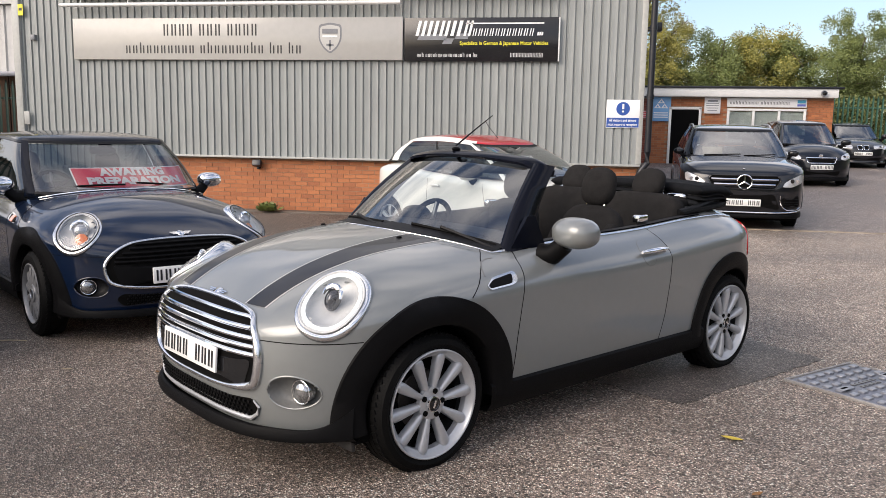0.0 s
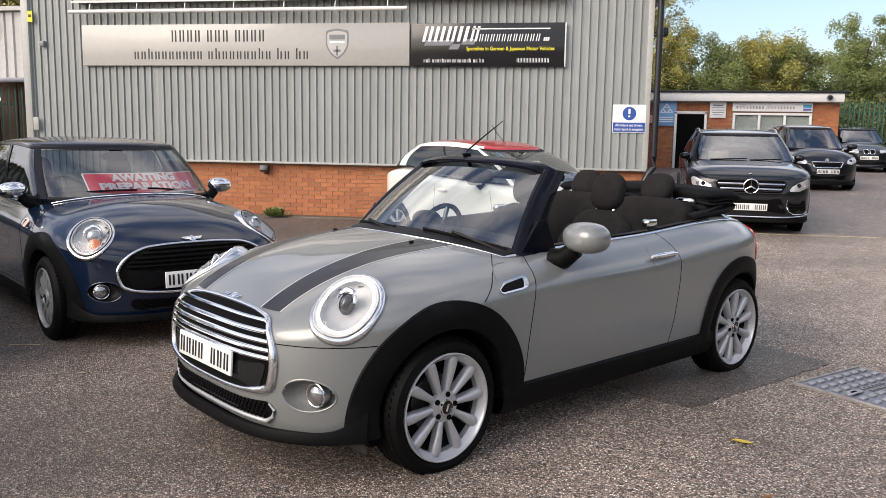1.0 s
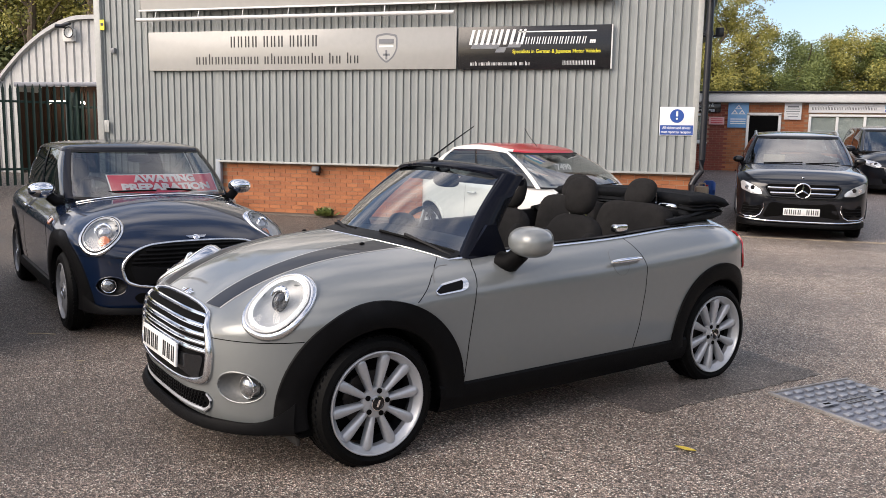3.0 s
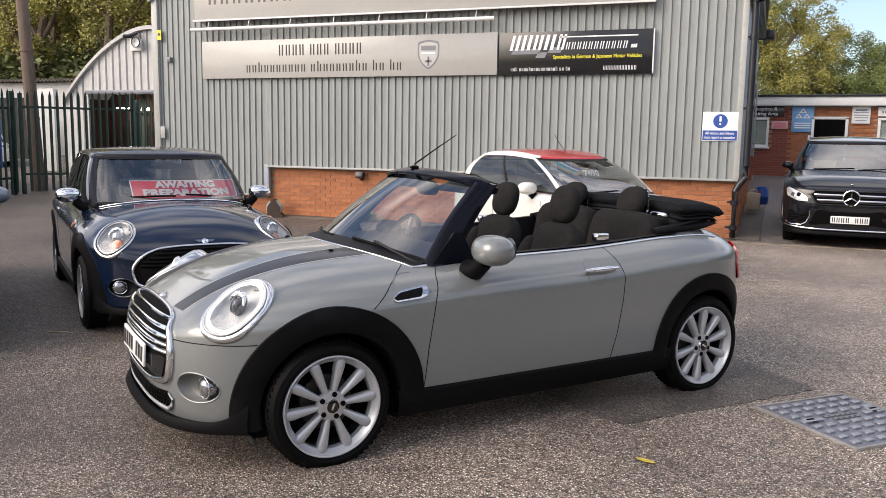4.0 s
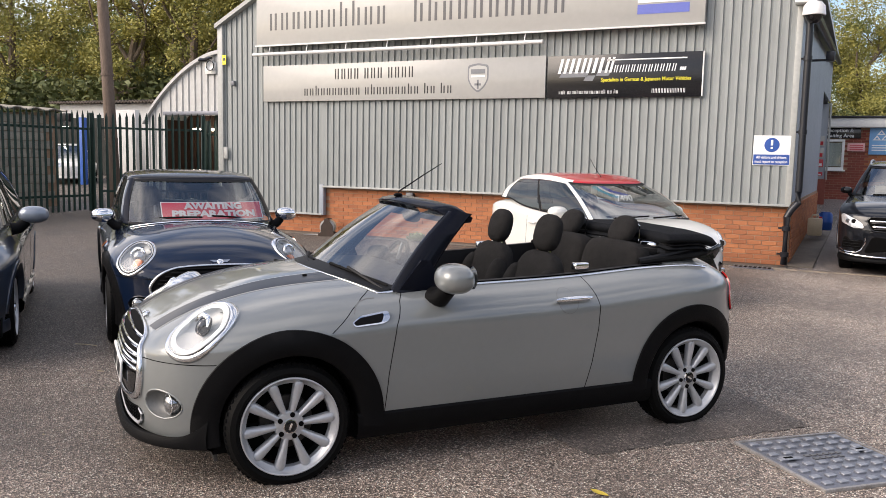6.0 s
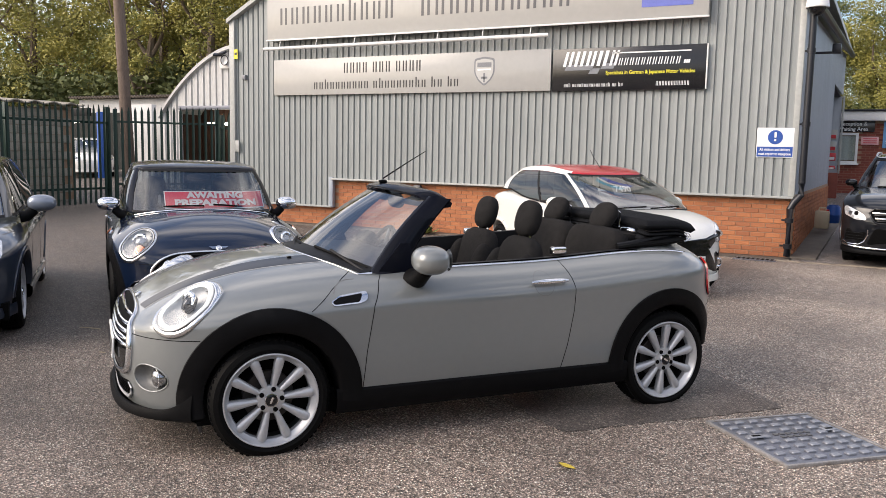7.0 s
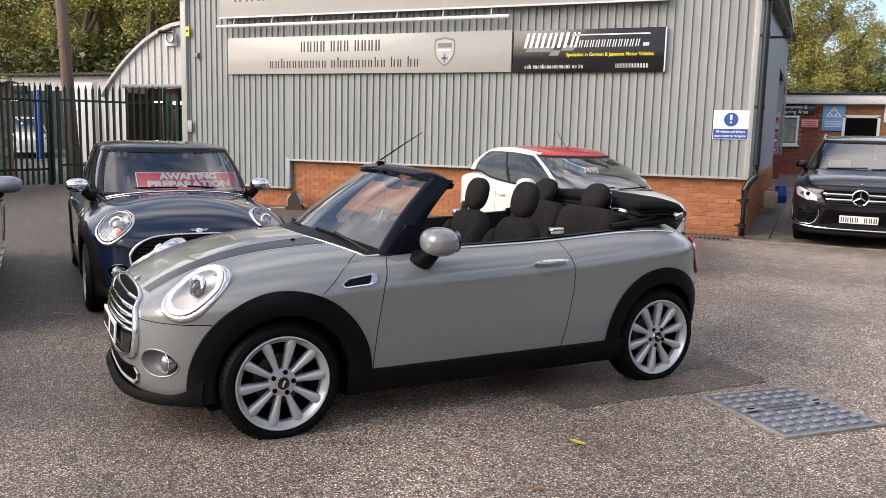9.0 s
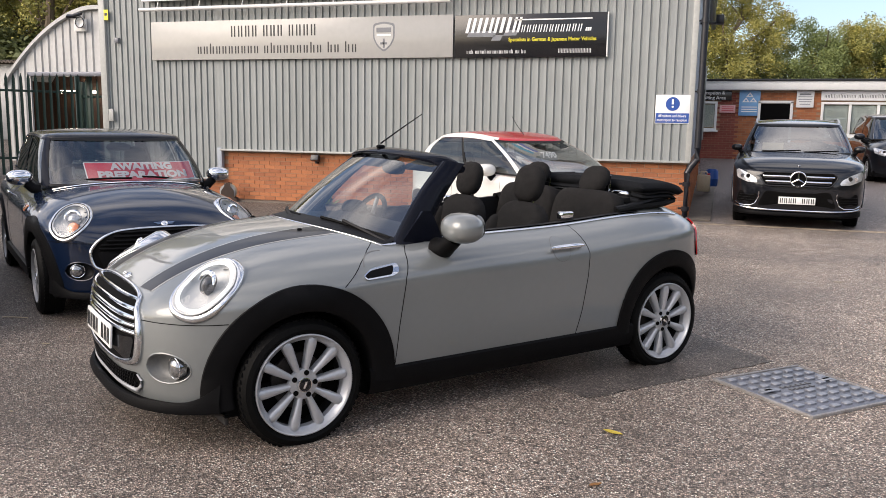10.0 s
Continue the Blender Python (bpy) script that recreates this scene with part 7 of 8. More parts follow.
def suv(m):
    p = dict(xf=2.33, x0=1.35, x1=-1.5, xr=-2.42, w=0.967, nf=4.2, nr=3.4, arch=3.2, cowl=1.0, bz=0.62, door=(0.95, -1.1), axf=1.45, axr=-1.45, az=0.37, ra=0.42, R=0.372, rim=0.255, style="five",
             shoulder=[(2.33, 0.84), (1.8, 0.93), (1.2, 0.97), (0, 1.0), (-1.5, 1.04), (-2.42, 1.0)], top=[(2.33, 0.99), (2.0, 1.08), (1.5, 1.13), (1.0, 1.17), (0, 1.2), (-2.42, 1.2)],
             low=[(2.33, 0.28), (1.9, 0.33), (1.4, 0.36), (-1.4, 0.36), (-2.42, 0.40)], nose=[(0.3, -0.03), (0.5, 0.0), (0.7, 0.0), (1.0, -0.08)], spine_f=1.4, spine_r=-1.6, paint="black_paint", tuck=0.08)
    gh = dict(base=(1.14, 0.6, -1.6, -2.28, 0.88), crown=(0.28, -0.05, -1.5, -2.0, 0.70), belt=[(1.12, 1.13), (0, 1.17), (-2.28, 1.22)], roof=[(0.28, 1.575), (-0.5, 1.615), (-2.0, 1.56)], dome=0.05,
              nb=3.6, nt=3.6, segs=[("windscreen", 0, 0.66), ("pillar", 0.66, 0.80), ("side_window", 0.80, 1.40), ("pillar", 1.40, 1.45), ("rear_side_window", 1.45, 1.85), ("pillar", 1.85, 1.92), ("quarter_window", 1.92, 2.3), ("pillar", 2.3, 2.5), ("rear_window", 2.5, 3)],
              seat_x=-0.15, seat_z=0.66, seat_s=1.0, screen="far_screen_glass")
    car, sh, pt = closed_car("suv_car", m, p, gh, "black four-wheel-drive car with chrome grille and star badge", "side_glass")
    fr = lambda y, z, o=0.0: sh.front(y, z, o)
    g = new("grille")
    g.parent = car
    hexa = rounded([(-0.50, 0.90), (0.50, 0.90), (0.55, 0.84), (0.46, 0.70), (-0.46, 0.70), (-0.55, 0.84)], 0.05)
    patch("grille_back", fr, hexa, "void", g, 0.004)
    tube("grille_surround", [sh.front(a, b, 0.010) for a, b in dense(hexa, True, 0.04)], 0.012, "gloss_black", g, 8, True)
    for z, hw in ((0.845, 0.50), (0.765, 0.46)):
        for sg in (1, -1):
            tube("grille_slat", [sh.front(sg * y, z, 0.022) for y in np.linspace(0.11, hw, 12)], 0.017, "chrome", g, 8)
            tube("slat_shadow", [sh.front(sg * y, z - 0.03, 0.012) for y in np.linspace(0.11, hw - 0.02, 12)], 0.011, "gloss_black", g, 8)
    sc = sh.front(0, 0.80, 0.03)
    tube("star_ring", [sc + Vector((0, 0.112 * math.cos(a), 0.112 * math.sin(a))) for a in np.linspace(0, 2 * math.pi, 33)[:-1]], 0.011, "chrome", g, 8, True)
    for a in (90, 210, 330):
        q = radians(a)
        tube("star_arm", [sc, sc + Vector((0, 0.108 * math.cos(q), 0.108 * math.sin(q)))], 0.02, "chrome", g, 6, False, [0.016, 0.004])
    blob("bonnet_emblem", 0.02, 0.02, 0.008, sh.above(2.15, 0, 0.004), "chrome", g)
    plain_lamps(sh, car, rounded([(0.575, 0.735), (0.60, 0.80), (0.72, 0.875), (0.87, 0.93), (0.895, 0.90), (0.88, 0.80), (0.72, 0.735)], 0.03))
    bars_plate("number_plate", lambda a, b: sh.front(0, 0.485, 0.03) + Vector((0, a, b)), 0.52, 0.111, car)
    low = new("lower_grille")
    low.parent = car
    patch("intake_back", fr, rounded([(-0.46, 0.62), (0.46, 0.62), (0.56, 0.38), (-0.56, 0.38)], 0.05), "void", low, 0.003)
    for sg in (1, -1):
        patch("side_intake", fr, [(sg * a, b) for a, b in rounded([(0.56, 0.56), (0.84, 0.60), (0.87, 0.42), (0.62, 0.38)], 0.04)], "void", low, 0.003)
        tube("intake_trim", [sh.front(sg * y, z, 0.010) for y, z in dense([(0.55, 0.60), (0.545, 0.52), (0.59, 0.42), (0.66, 0.375), (0.80, 0.375), (0.88, 0.41)], False, 0.04)], 0.008, "chrome", low, 8)
        for k in range(4):
            tube("intake_slat", [sh.front(sg * y, 0.42 + k * 0.04, 0.006) for y in np.linspace(0.61, 0.84, 6)], 0.006, "black_plastic", low, 6)
    tube("lower_chrome", [sh.front(y, 0.325 + 0.03 * abs(y / 0.85) ** 4, 0.012) for y in np.linspace(-0.88, 0.88, 33)], 0.013, "chrome", low, 8)
    skirt(sh, 0.235, 0.0, 0.75, "black_plastic", car, 0.0, 0.0, "front_valance")
    skirt(sh, 0.30, 2.4, 3.0, "black_plastic", car, 0.0, 0.0, "rear_valance")
    sills(sh, car, 0.30, 0.38, 1.0, -1.0)
    for sg in (1, -1):
        for cx in (1.45, -1.45):
            wheel_arch(sh, cx, 0.37, 0.40, 0.445, 0, 180, sg, "black_paint", car)
        door_mirror(car, (0.70, sg * 0.96, 1.20), sg, "gloss_black", s=0.72)
        P = [pt(u, 1.0) for u in np.linspace(1.05, 1.98, 18)]
        tube("roof_rail", [Vector((q.x, sg * (q.y - 0.02), q.z + 0.045 * min(1, 6 * min(i, 17 - i) / 17))) for i, q in enumerate(P)], 0.018, "alloy", car, 8)
        sd = lambda x, z, o=0.0, s=sg: sh.side(x, z, s, o)
        seam(sd, [(0.92, 0.38), (0.95, 0.7), (0.90, 1.0)], car)
        seam(sd, [(-0.15, 0.38), (-0.12, 1.02)], car)
        tube("handle_bar", [sd(x, 0.96, 0.03) for x in np.linspace(0.0, 0.22, 6)], 0.013, "black_paint", car)
    for y0, y1 in ((-0.55, 0.05), (0.10, 0.62)):
        tube("wiper_blade", [on_screen(pt, y, 0.05 + 0.012 * k) + Vector((0.012, 0, 0.012)) for k, y in enumerate(np.linspace(y0, y1, 5))], 0.010, "rubber", car, 6)
    box("windscreen_card", 0.01, 0.34, 0.14, (0.62, -0.38, 1.22), "cream_plastic", car, 0.002, rot=pose(0, 0, 0, 0, -25, 0))
    return car


def generic(name, m, label, L, W, H, wb, paint, kind):
    """A plain hatchback, van-shaped car or saloon by its sizes."""
    xf, xr, w = L * 0.505, -L * 0.495, W / 2
    hb, zb = (0.66, 0.90) if kind != "tall" else (0.72, 1.0)
    R = 0.30
    ax = wb / 2
    p = dict(xf=xf, x0=ax * 0.8, x1=-ax * 0.85, xr=xr, w=w, nf=2.7, nr=2.8, cowl=ax * 0.62, bz=0.55, door=(ax * 0.58, -ax * 0.5), axf=ax, axr=-ax, az=R, ra=0.36, R=R, rim=0.215, style="five" if kind != "small" else "seven",
             shoulder=[(xf, hb - 0.06), (ax, hb + 0.05), (0, hb + 0.09), (xr, hb + 0.10)], top=[(xf, 0.80), (xf * 0.85, zb - 0.05), (ax * 0.7, zb + 0.04), (0, zb + 0.1), (-ax, zb + 0.1), (xr, zb + 0.08)],
             low=[(xf, 0.24), (ax, 0.27), (-ax, 0.27), (xr, 0.30)], nose=[(0.2, -0.03), (0.4, 0.0), (0.6, -0.02), (0.9, -0.10)], spine_f=ax * 0.85, spine_r=-ax, paint=paint)
    if kind == "saloon":
        cr, br = -ax * 0.55, -ax * 1.02
    elif kind == "tall":
        cr, br = xr + 0.28, xr + 0.10
    else:
        cr, br = xr + 0.38, xr + 0.14
    tall = kind == "tall"
    gh = dict(base=(ax * (0.80 if not tall else 0.86), ax * 0.35, br + 0.6, br, w * 0.86), crown=(ax * 0.25, ax * 0.0, cr + 0.35, cr, w * 0.66), belt=[(ax, zb - 0.01), (0, zb + 0.02), (xr, zb + 0.07)],
              roof=[(ax * 0.25, H - 0.10), (-ax * 0.4, H - 0.06), (cr, H - 0.11)], dome=0.055, nb=2.8, nt=3.0,
              segs=[("windscreen", 0, 0.66), ("pillar", 0.66, 0.80), ("side_window", 0.80, 1.36), ("pillar", 1.36, 1.43), ("rear_side_window", 1.43, 2.12), ("pillar", 2.12, 2.45), ("rear_window", 2.45, 3)],
              seat_x=-0.25, seat_z=0.44 if not tall else 0.58, seat_s=0.97, screen="far_screen_glass")
    return p, gh


def aygo(m):
    p, gh = generic("small_car", m, "", 3.455, 1.615, 1.46, 2.34, "white_paint", "small")
    gh.update(roof_mat="red_paint", pillar_mat="white_paint", rail_mat="white_paint", seat_mat="fabric_black", seat_z=0.36, v1=0.93,
              segs=[("windscreen", 0, 0.69), ("pillar", 0.69, 0.795), ("side_window", 0.795, 1.46), ("middle_pillar", 1.46, 1.50), ("rear_side_window", 1.50, 2.03), ("pillar", 2.03, 2.16), ("rear_window", 2.16, 3)])
    gh["edge_mat"], gh["screen"] = "white_paint", "near_screen_glass"
    gh["base"] = (1.06, 0.62, -0.95, -1.50, 0.745)
    gh["crown"] = (0.30, -0.10, -0.80, -1.24, 0.60)
    gh["belt"] = [(1.0, 0.925), (0.4, 0.94), (-0.2, 0.965), (-0.6, 1.005), (-1.0, 1.09), (-1.3, 1.08), (-1.6, 1.02)]
    gh["roof"] = [(0.28, 1.325), (-0.10, 1.372), (-0.45, 1.385), (-0.9, 1.355), (-1.24, 1.28)]
    gh["bulge"], gh["bow"] = 0.036, 2.4
    gh["dome"], gh["nb"], gh["nt"], gh["nbr"], gh["ntr"] = 0.062, 4.0, 3.4, 3.0, 3.0
    p["top"] = [(1.74, 0.74), (1.5, 0.86), (1.1, 0.935), (0.8, 0.955), (0, 0.99), (-0.6, 1.03), (-1.0, 1.08), (-1.7, 1.0)]
    p["shoulder"] = [(1.74, 0.60), (1.17, 0.76), (0.5, 0.83), (-0.3, 0.88), (-1.0, 0.96), (-1.7, 0.88)]
    p["arch"], p["nf"] = 3.6, 2.9
    car, sh, pt = closed_car("small_car", m, p, gh, "white small hatchback with red roof beside the wall", "side_glass")
    fr = lambda y, z, o=0.0: sh.front(y, z, o)
    g = new("front_mask")
    g.parent = car
    for sg in (1, -1):
        patch("upper_mask", fr, [(sg * a, b) for a, b in rounded([(0.0, 0.645), (0.30, 0.665), (0.62, 0.735), (0.62, 0.70), (0.36, 0.55), (0.0, 0.52)], 0.02)], "gloss_black", g, 0.014, 9, depth=0.02)
        patch("lower_mask", fr, [(sg * a, b) for a, b in rounded([(0.0, 0.53), (0.34, 0.555), (0.40, 0.46), (0.56, 0.285), (0.0, 0.255)], 0.03)], "gloss_black", g, 0.013, 9, depth=0.02)
        c = sh.front(sg * 0.56, 0.38, 0.01)
        V, F = tube_geo(oval(c, Vector((0, 1, 0)), Vector((0, 0, 1)), 0.045, 0.045, n=24), 0.01, 8, True)
        obj("fog_ring", V, F, "chrome", g)
        patch("corner_inlay", fr, [(sg * a, b) for a, b in rounded([(0.46, 0.50), (0.68, 0.56), (0.70, 0.34), (0.50, 0.30)], 0.03)], "gloss_black", g, 0.004)
        door_mirror(car, (0.43, sg * 0.87, 0.985), sg, "white_paint", s=0.98)
        sd = lambda x, z, o=0.0, s=sg: sh.side(x, z, s, o)
        seam(sd, [(0.62, 0.30), (0.66, 0.6), (0.60, 0.88)], car)
        seam(sd, [(-0.36, 0.30), (-0.38, 0.6), (-0.36, 0.90)], car)
        tube("handle_bar", [sd(x, 0.82, 0.03) for x in np.linspace(-0.12, -0.28, 6)], 0.012, "white_paint", car)
        for cx in (1.17, -1.17):
            wheel_arch(sh, cx, 0.30, 0.345, 0.385, 0, 180, sg, "white_paint", car, 0.008)
    em = new("front_emblem")
    em.parent = car
    for a, b in ((0.075, 0.05), (0.05, 0.022), (0.022, 0.048)):
        V, F = tube_geo(oval(sh.front(0, 0.68, 0.014), Vector((0, 1, 0)), Vector((0, 0, 1)), a, b, n=28), 0.006, 8, True)
        obj("emblem_ring", V, F, "chrome", em)
    plain_lamps(sh, car, rounded([(0.46, 0.64), (0.50, 0.72), (0.66, 0.83), (0.71, 0.78), (0.66, 0.64), (0.54, 0.60)], 0.04))
    skirt(sh, 0.17, 0.0, 0.75, "white_paint", car, 0.0, 0.0, "front_splitter")
    sills(sh, car, 0.18, 0.27, 0.8, -0.8, "white_paint")
    bars_plate("number_plate", lambda a, b: sh.front(0, 0.42, 0.025) + Vector((0, a, b)), 0.52, 0.111, car)
    q = pt(0.0, 1.0)
    tube("aerial_rod", [q + Vector((-0.20, 0, 0.045)), q + Vector((-0.40, 0, 0.21)), q + Vector((-0.48, 0, 0.30))], 0.004, "trim_dark", car, 6)
    for y0, y1 in ((-0.5, 0.0), (0.05, 0.5)):
        tube("wiper_blade", [on_screen(pt, y, 0.05 + 0.012 * k) + Vector((0.012, 0, 0.012)) for k, y in enumerate(np.linspace(y0, y1, 5))], 0.009, "rubber", car, 6)
    tk = new("price_card")
    tk.parent = car
    c = pt(0.0, 0.56) + Vector((-0.07, -0.10, 0))
    box("card", 0.006, 0.26, 0.13, c + Vector((-0.06, 0.06, 0)), "print_mid", tk, 0.002, rot=pose(0, 0, 0, 0, -38, 0))
    tx = text_mesh("lettering", "7490", 0.12, "print_white", tk, Matrix.Translation(c + Vector((-0.045, 0.06, 0.012))) @ pose(0, 0, 0, 52, 0, 90), 0.001, bold=0.003)
    return car


def other_cars():
    # van-shaped black car
    m = pose(5.90, 23.35, gz(22.5), 2.0, 0, 0) @ pose(0, 0, 0, 0, 0, -90)
    p, gh = generic("x", m, "", 4.21, 1.69, 1.60, 2.61, "black_paint", "tall")
    car, sh, pt = closed_car("estate_car", m, p, gh, "black tall estate car with chrome-edged grille", "side_glass")
    fr = lambda y, z, o=0.0: sh.front(y, z, o)
    g = new("grille")
    g.parent = car
    gg = rounded([(-0.36, 0.72), (0.36, 0.72), (0.30, 0.60), (-0.30, 0.60)], 0.03)
    patch("grille_back", fr, gg, "void", g, 0.004)
    tube("grille_surround", [sh.front(a, b, 0.008) for a, b in dense(gg, True, 0.04)], 0.013, "chrome", g, 8, True)
    lathe("badge", [(0, 0.01), (0.045, 0.008), (0.05, 0)], "chrome", g, "x", 24, sh.front(0, 0.76, 0.006))
    patch("lower_intake", fr, rounded([(-0.45, 0.42), (0.45, 0.42), (0.40, 0.30), (-0.40, 0.30)], 0.04), "void", g, 0.003)
    plain_lamps(sh, car, rounded([(0.44, 0.70), (0.50, 0.78), (0.74, 0.84), (0.74, 0.72), (0.56, 0.66)], 0.04))
    bars_plate("number_plate", lambda a, b: sh.front(0, 0.50, 0.03) + Vector((0, a, b)), 0.52, 0.111, car)
    skirt(sh, 0.17, 0.0, 0.75, "black_plastic", car)
    sills(sh, car, 0.18, 0.28, 0.9, -0.9)
    for sg in (1, -1):
        door_mirror(car, (0.72, sg * 0.92, 1.06), sg, "black_paint")
        for cx in (1.305, -1.305):
            wheel_arch(sh, cx, 0.30, 0.345, 0.385, 0, 180, sg, "black_paint", car, 0.008)
    # black saloon
    m = pose(9.05, 29.75, gz(28.9), 1.5, 0, 0) @ pose(0, 0, 0, 0, 0, -96)
    p, gh = generic("x", m, "", 4.47, 1.74, 1.41, 2.72, "black_paint", "saloon")
    car, sh, pt = closed_car("saloon_car", m, p, gh, "black four-door saloon with twin chrome grilles", "side_glass")
    fr = lambda y, z, o=0.0: sh.front(y, z, o)
    g = new("grille")
    g.parent = car
    for sg in (1, -1):
        k = [(sg * a, b) for a, b in rounded([(0.02, 0.71), (0.17, 0.71), (0.15, 0.59), (0.02, 0.59)], 0.03)]
        patch("grille_back", fr, k, "void", g, 0.004)
        tube("grille_surround", [sh.front(a, b, 0.008) for a, b in dense(k, True, 0.03)], 0.012, "chrome", g, 8, True)
        door_mirror(car, (0.62, sg * 0.95, 0.98), sg, "black_paint")
        for cx in (1.36, -1.36):
            wheel_arch(sh, cx, 0.30, 0.345, 0.385, 0, 180, sg, "black_paint", car, 0.008)
    plain_lamps(sh, car, rounded([(0.30, 0.62), (0.30, 0.71), (0.70, 0.73), (0.74, 0.66), (0.66, 0.60)], 0.03))
    patch("lower_intake", fr, rounded([(-0.55, 0.36), (0.55, 0.36), (0.50, 0.27), (-0.50, 0.27)], 0.04), "void", g, 0.003)
    bars_plate("number_plate", lambda a, b: sh.front(0, 0.47, 0.03) + Vector((0, a, b)), 0.52, 0.111, car)
    skirt(sh, 0.17, 0.0, 0.75, "black_paint", car)
    sills(sh, car, 0.18, 0.28, 0.9, -0.9)
    # slate estate beside the blue hatchback
    m = pose(-5.78, 4.90, 0, 0, 0, -39.5)
    p, gh = generic("x", m, "", 4.35, 1.80, 1.46, 2.63, "slate_paint", "hatch")
    p["rim"], p["R"], p["az"] = 0.235, 0.315, 0.315
    car, sh, pt = closed_car("dark_hatchback_car", m, p, gh, "dark slate-blue hatchback with alloy wheels", "side_glass")
    for sg in (1, -1):
        door_mirror(car, (0.66, sg * 0.985, 1.02), sg, "slate_light")
        sd = lambda x, z, o=0.0, s=sg: sh.side(x, z, s, o)
        seam(sd, [(0.74, 0.30), (0.77, 0.6), (0.72, 0.88)], car)
        seam(sd, [(-0.30, 0.30), (-0.28, 0.6), (-0.30, 0.90)], car)
        for x0 in (-0.10, -1.0):
            tube("handle_bar", [sd(x, 0.80, 0.03) for x in np.linspace(x0, x0 - 0.18, 6)], 0.012, "slate_paint", car)
        for cx in (1.315, -1.315):
            wheel_arch(sh, cx, 0.315, 0.345, 0.385, 0, 180, sg, "slate_paint", car, 0.008)
    plain_lamps(sh, car, rounded([(0.40, 0.62), (0.44, 0.72), (0.74, 0.78), (0.76, 0.66), (0.56, 0.60)], 0.04))
    skirt(sh, 0.17, 0.0, 0.75, "slate_paint", car)
    skirt(sh, 0.22, 2.4, 3.0, "slate_paint", car)
    sills(sh, car, 0.18, 0.28, 0.9, -0.9, "slate_paint")
    # pale car inside the rear workshop bay
    m = pose(-25.6, 22.6, gz(22.6), 0, 0, 0) @ pose(0, 0, 0, 0, 0, -35)
    p, gh = generic("x", m, "", 4.0, 1.72, 1.5, 2.5, "white_paint", "hatch")
    car, sh, pt = closed_car("silver_car", m, p, gh, "pale silver car parked behind the fence", "side_glass")
    skirt(sh, 0.17, 0.0, 0.75, "white_paint", car)
    plain_lamps(sh, car, rounded([(0.40, 0.62), (0.44, 0.72), (0.74, 0.78), (0.76, 0.66), (0.56, 0.60)], 0.04))


GREY_AT = pose(-0.361, 4.991, 0, 0, 0, math.degrees(math.atan2(-0.783, -0.622)))
convertible(GREY_AT)
BLUE_AT = pose(-4.09, 6.62, 0, 0, 0, -39.7)
_, _, blue_pt = blue_hatch(BLUE_AT)
awaiting_notice(BLUE_AT, blue_pt)
aygo(pose(-0.981, 10.497, 0, 0, 0, -38.4))
suv(pose(2.85, 15.98, gz(15.5) - 0.035, 1.6, 0, 0) @ pose(0, 0, 0, 0, 0, -94))
other_cars()


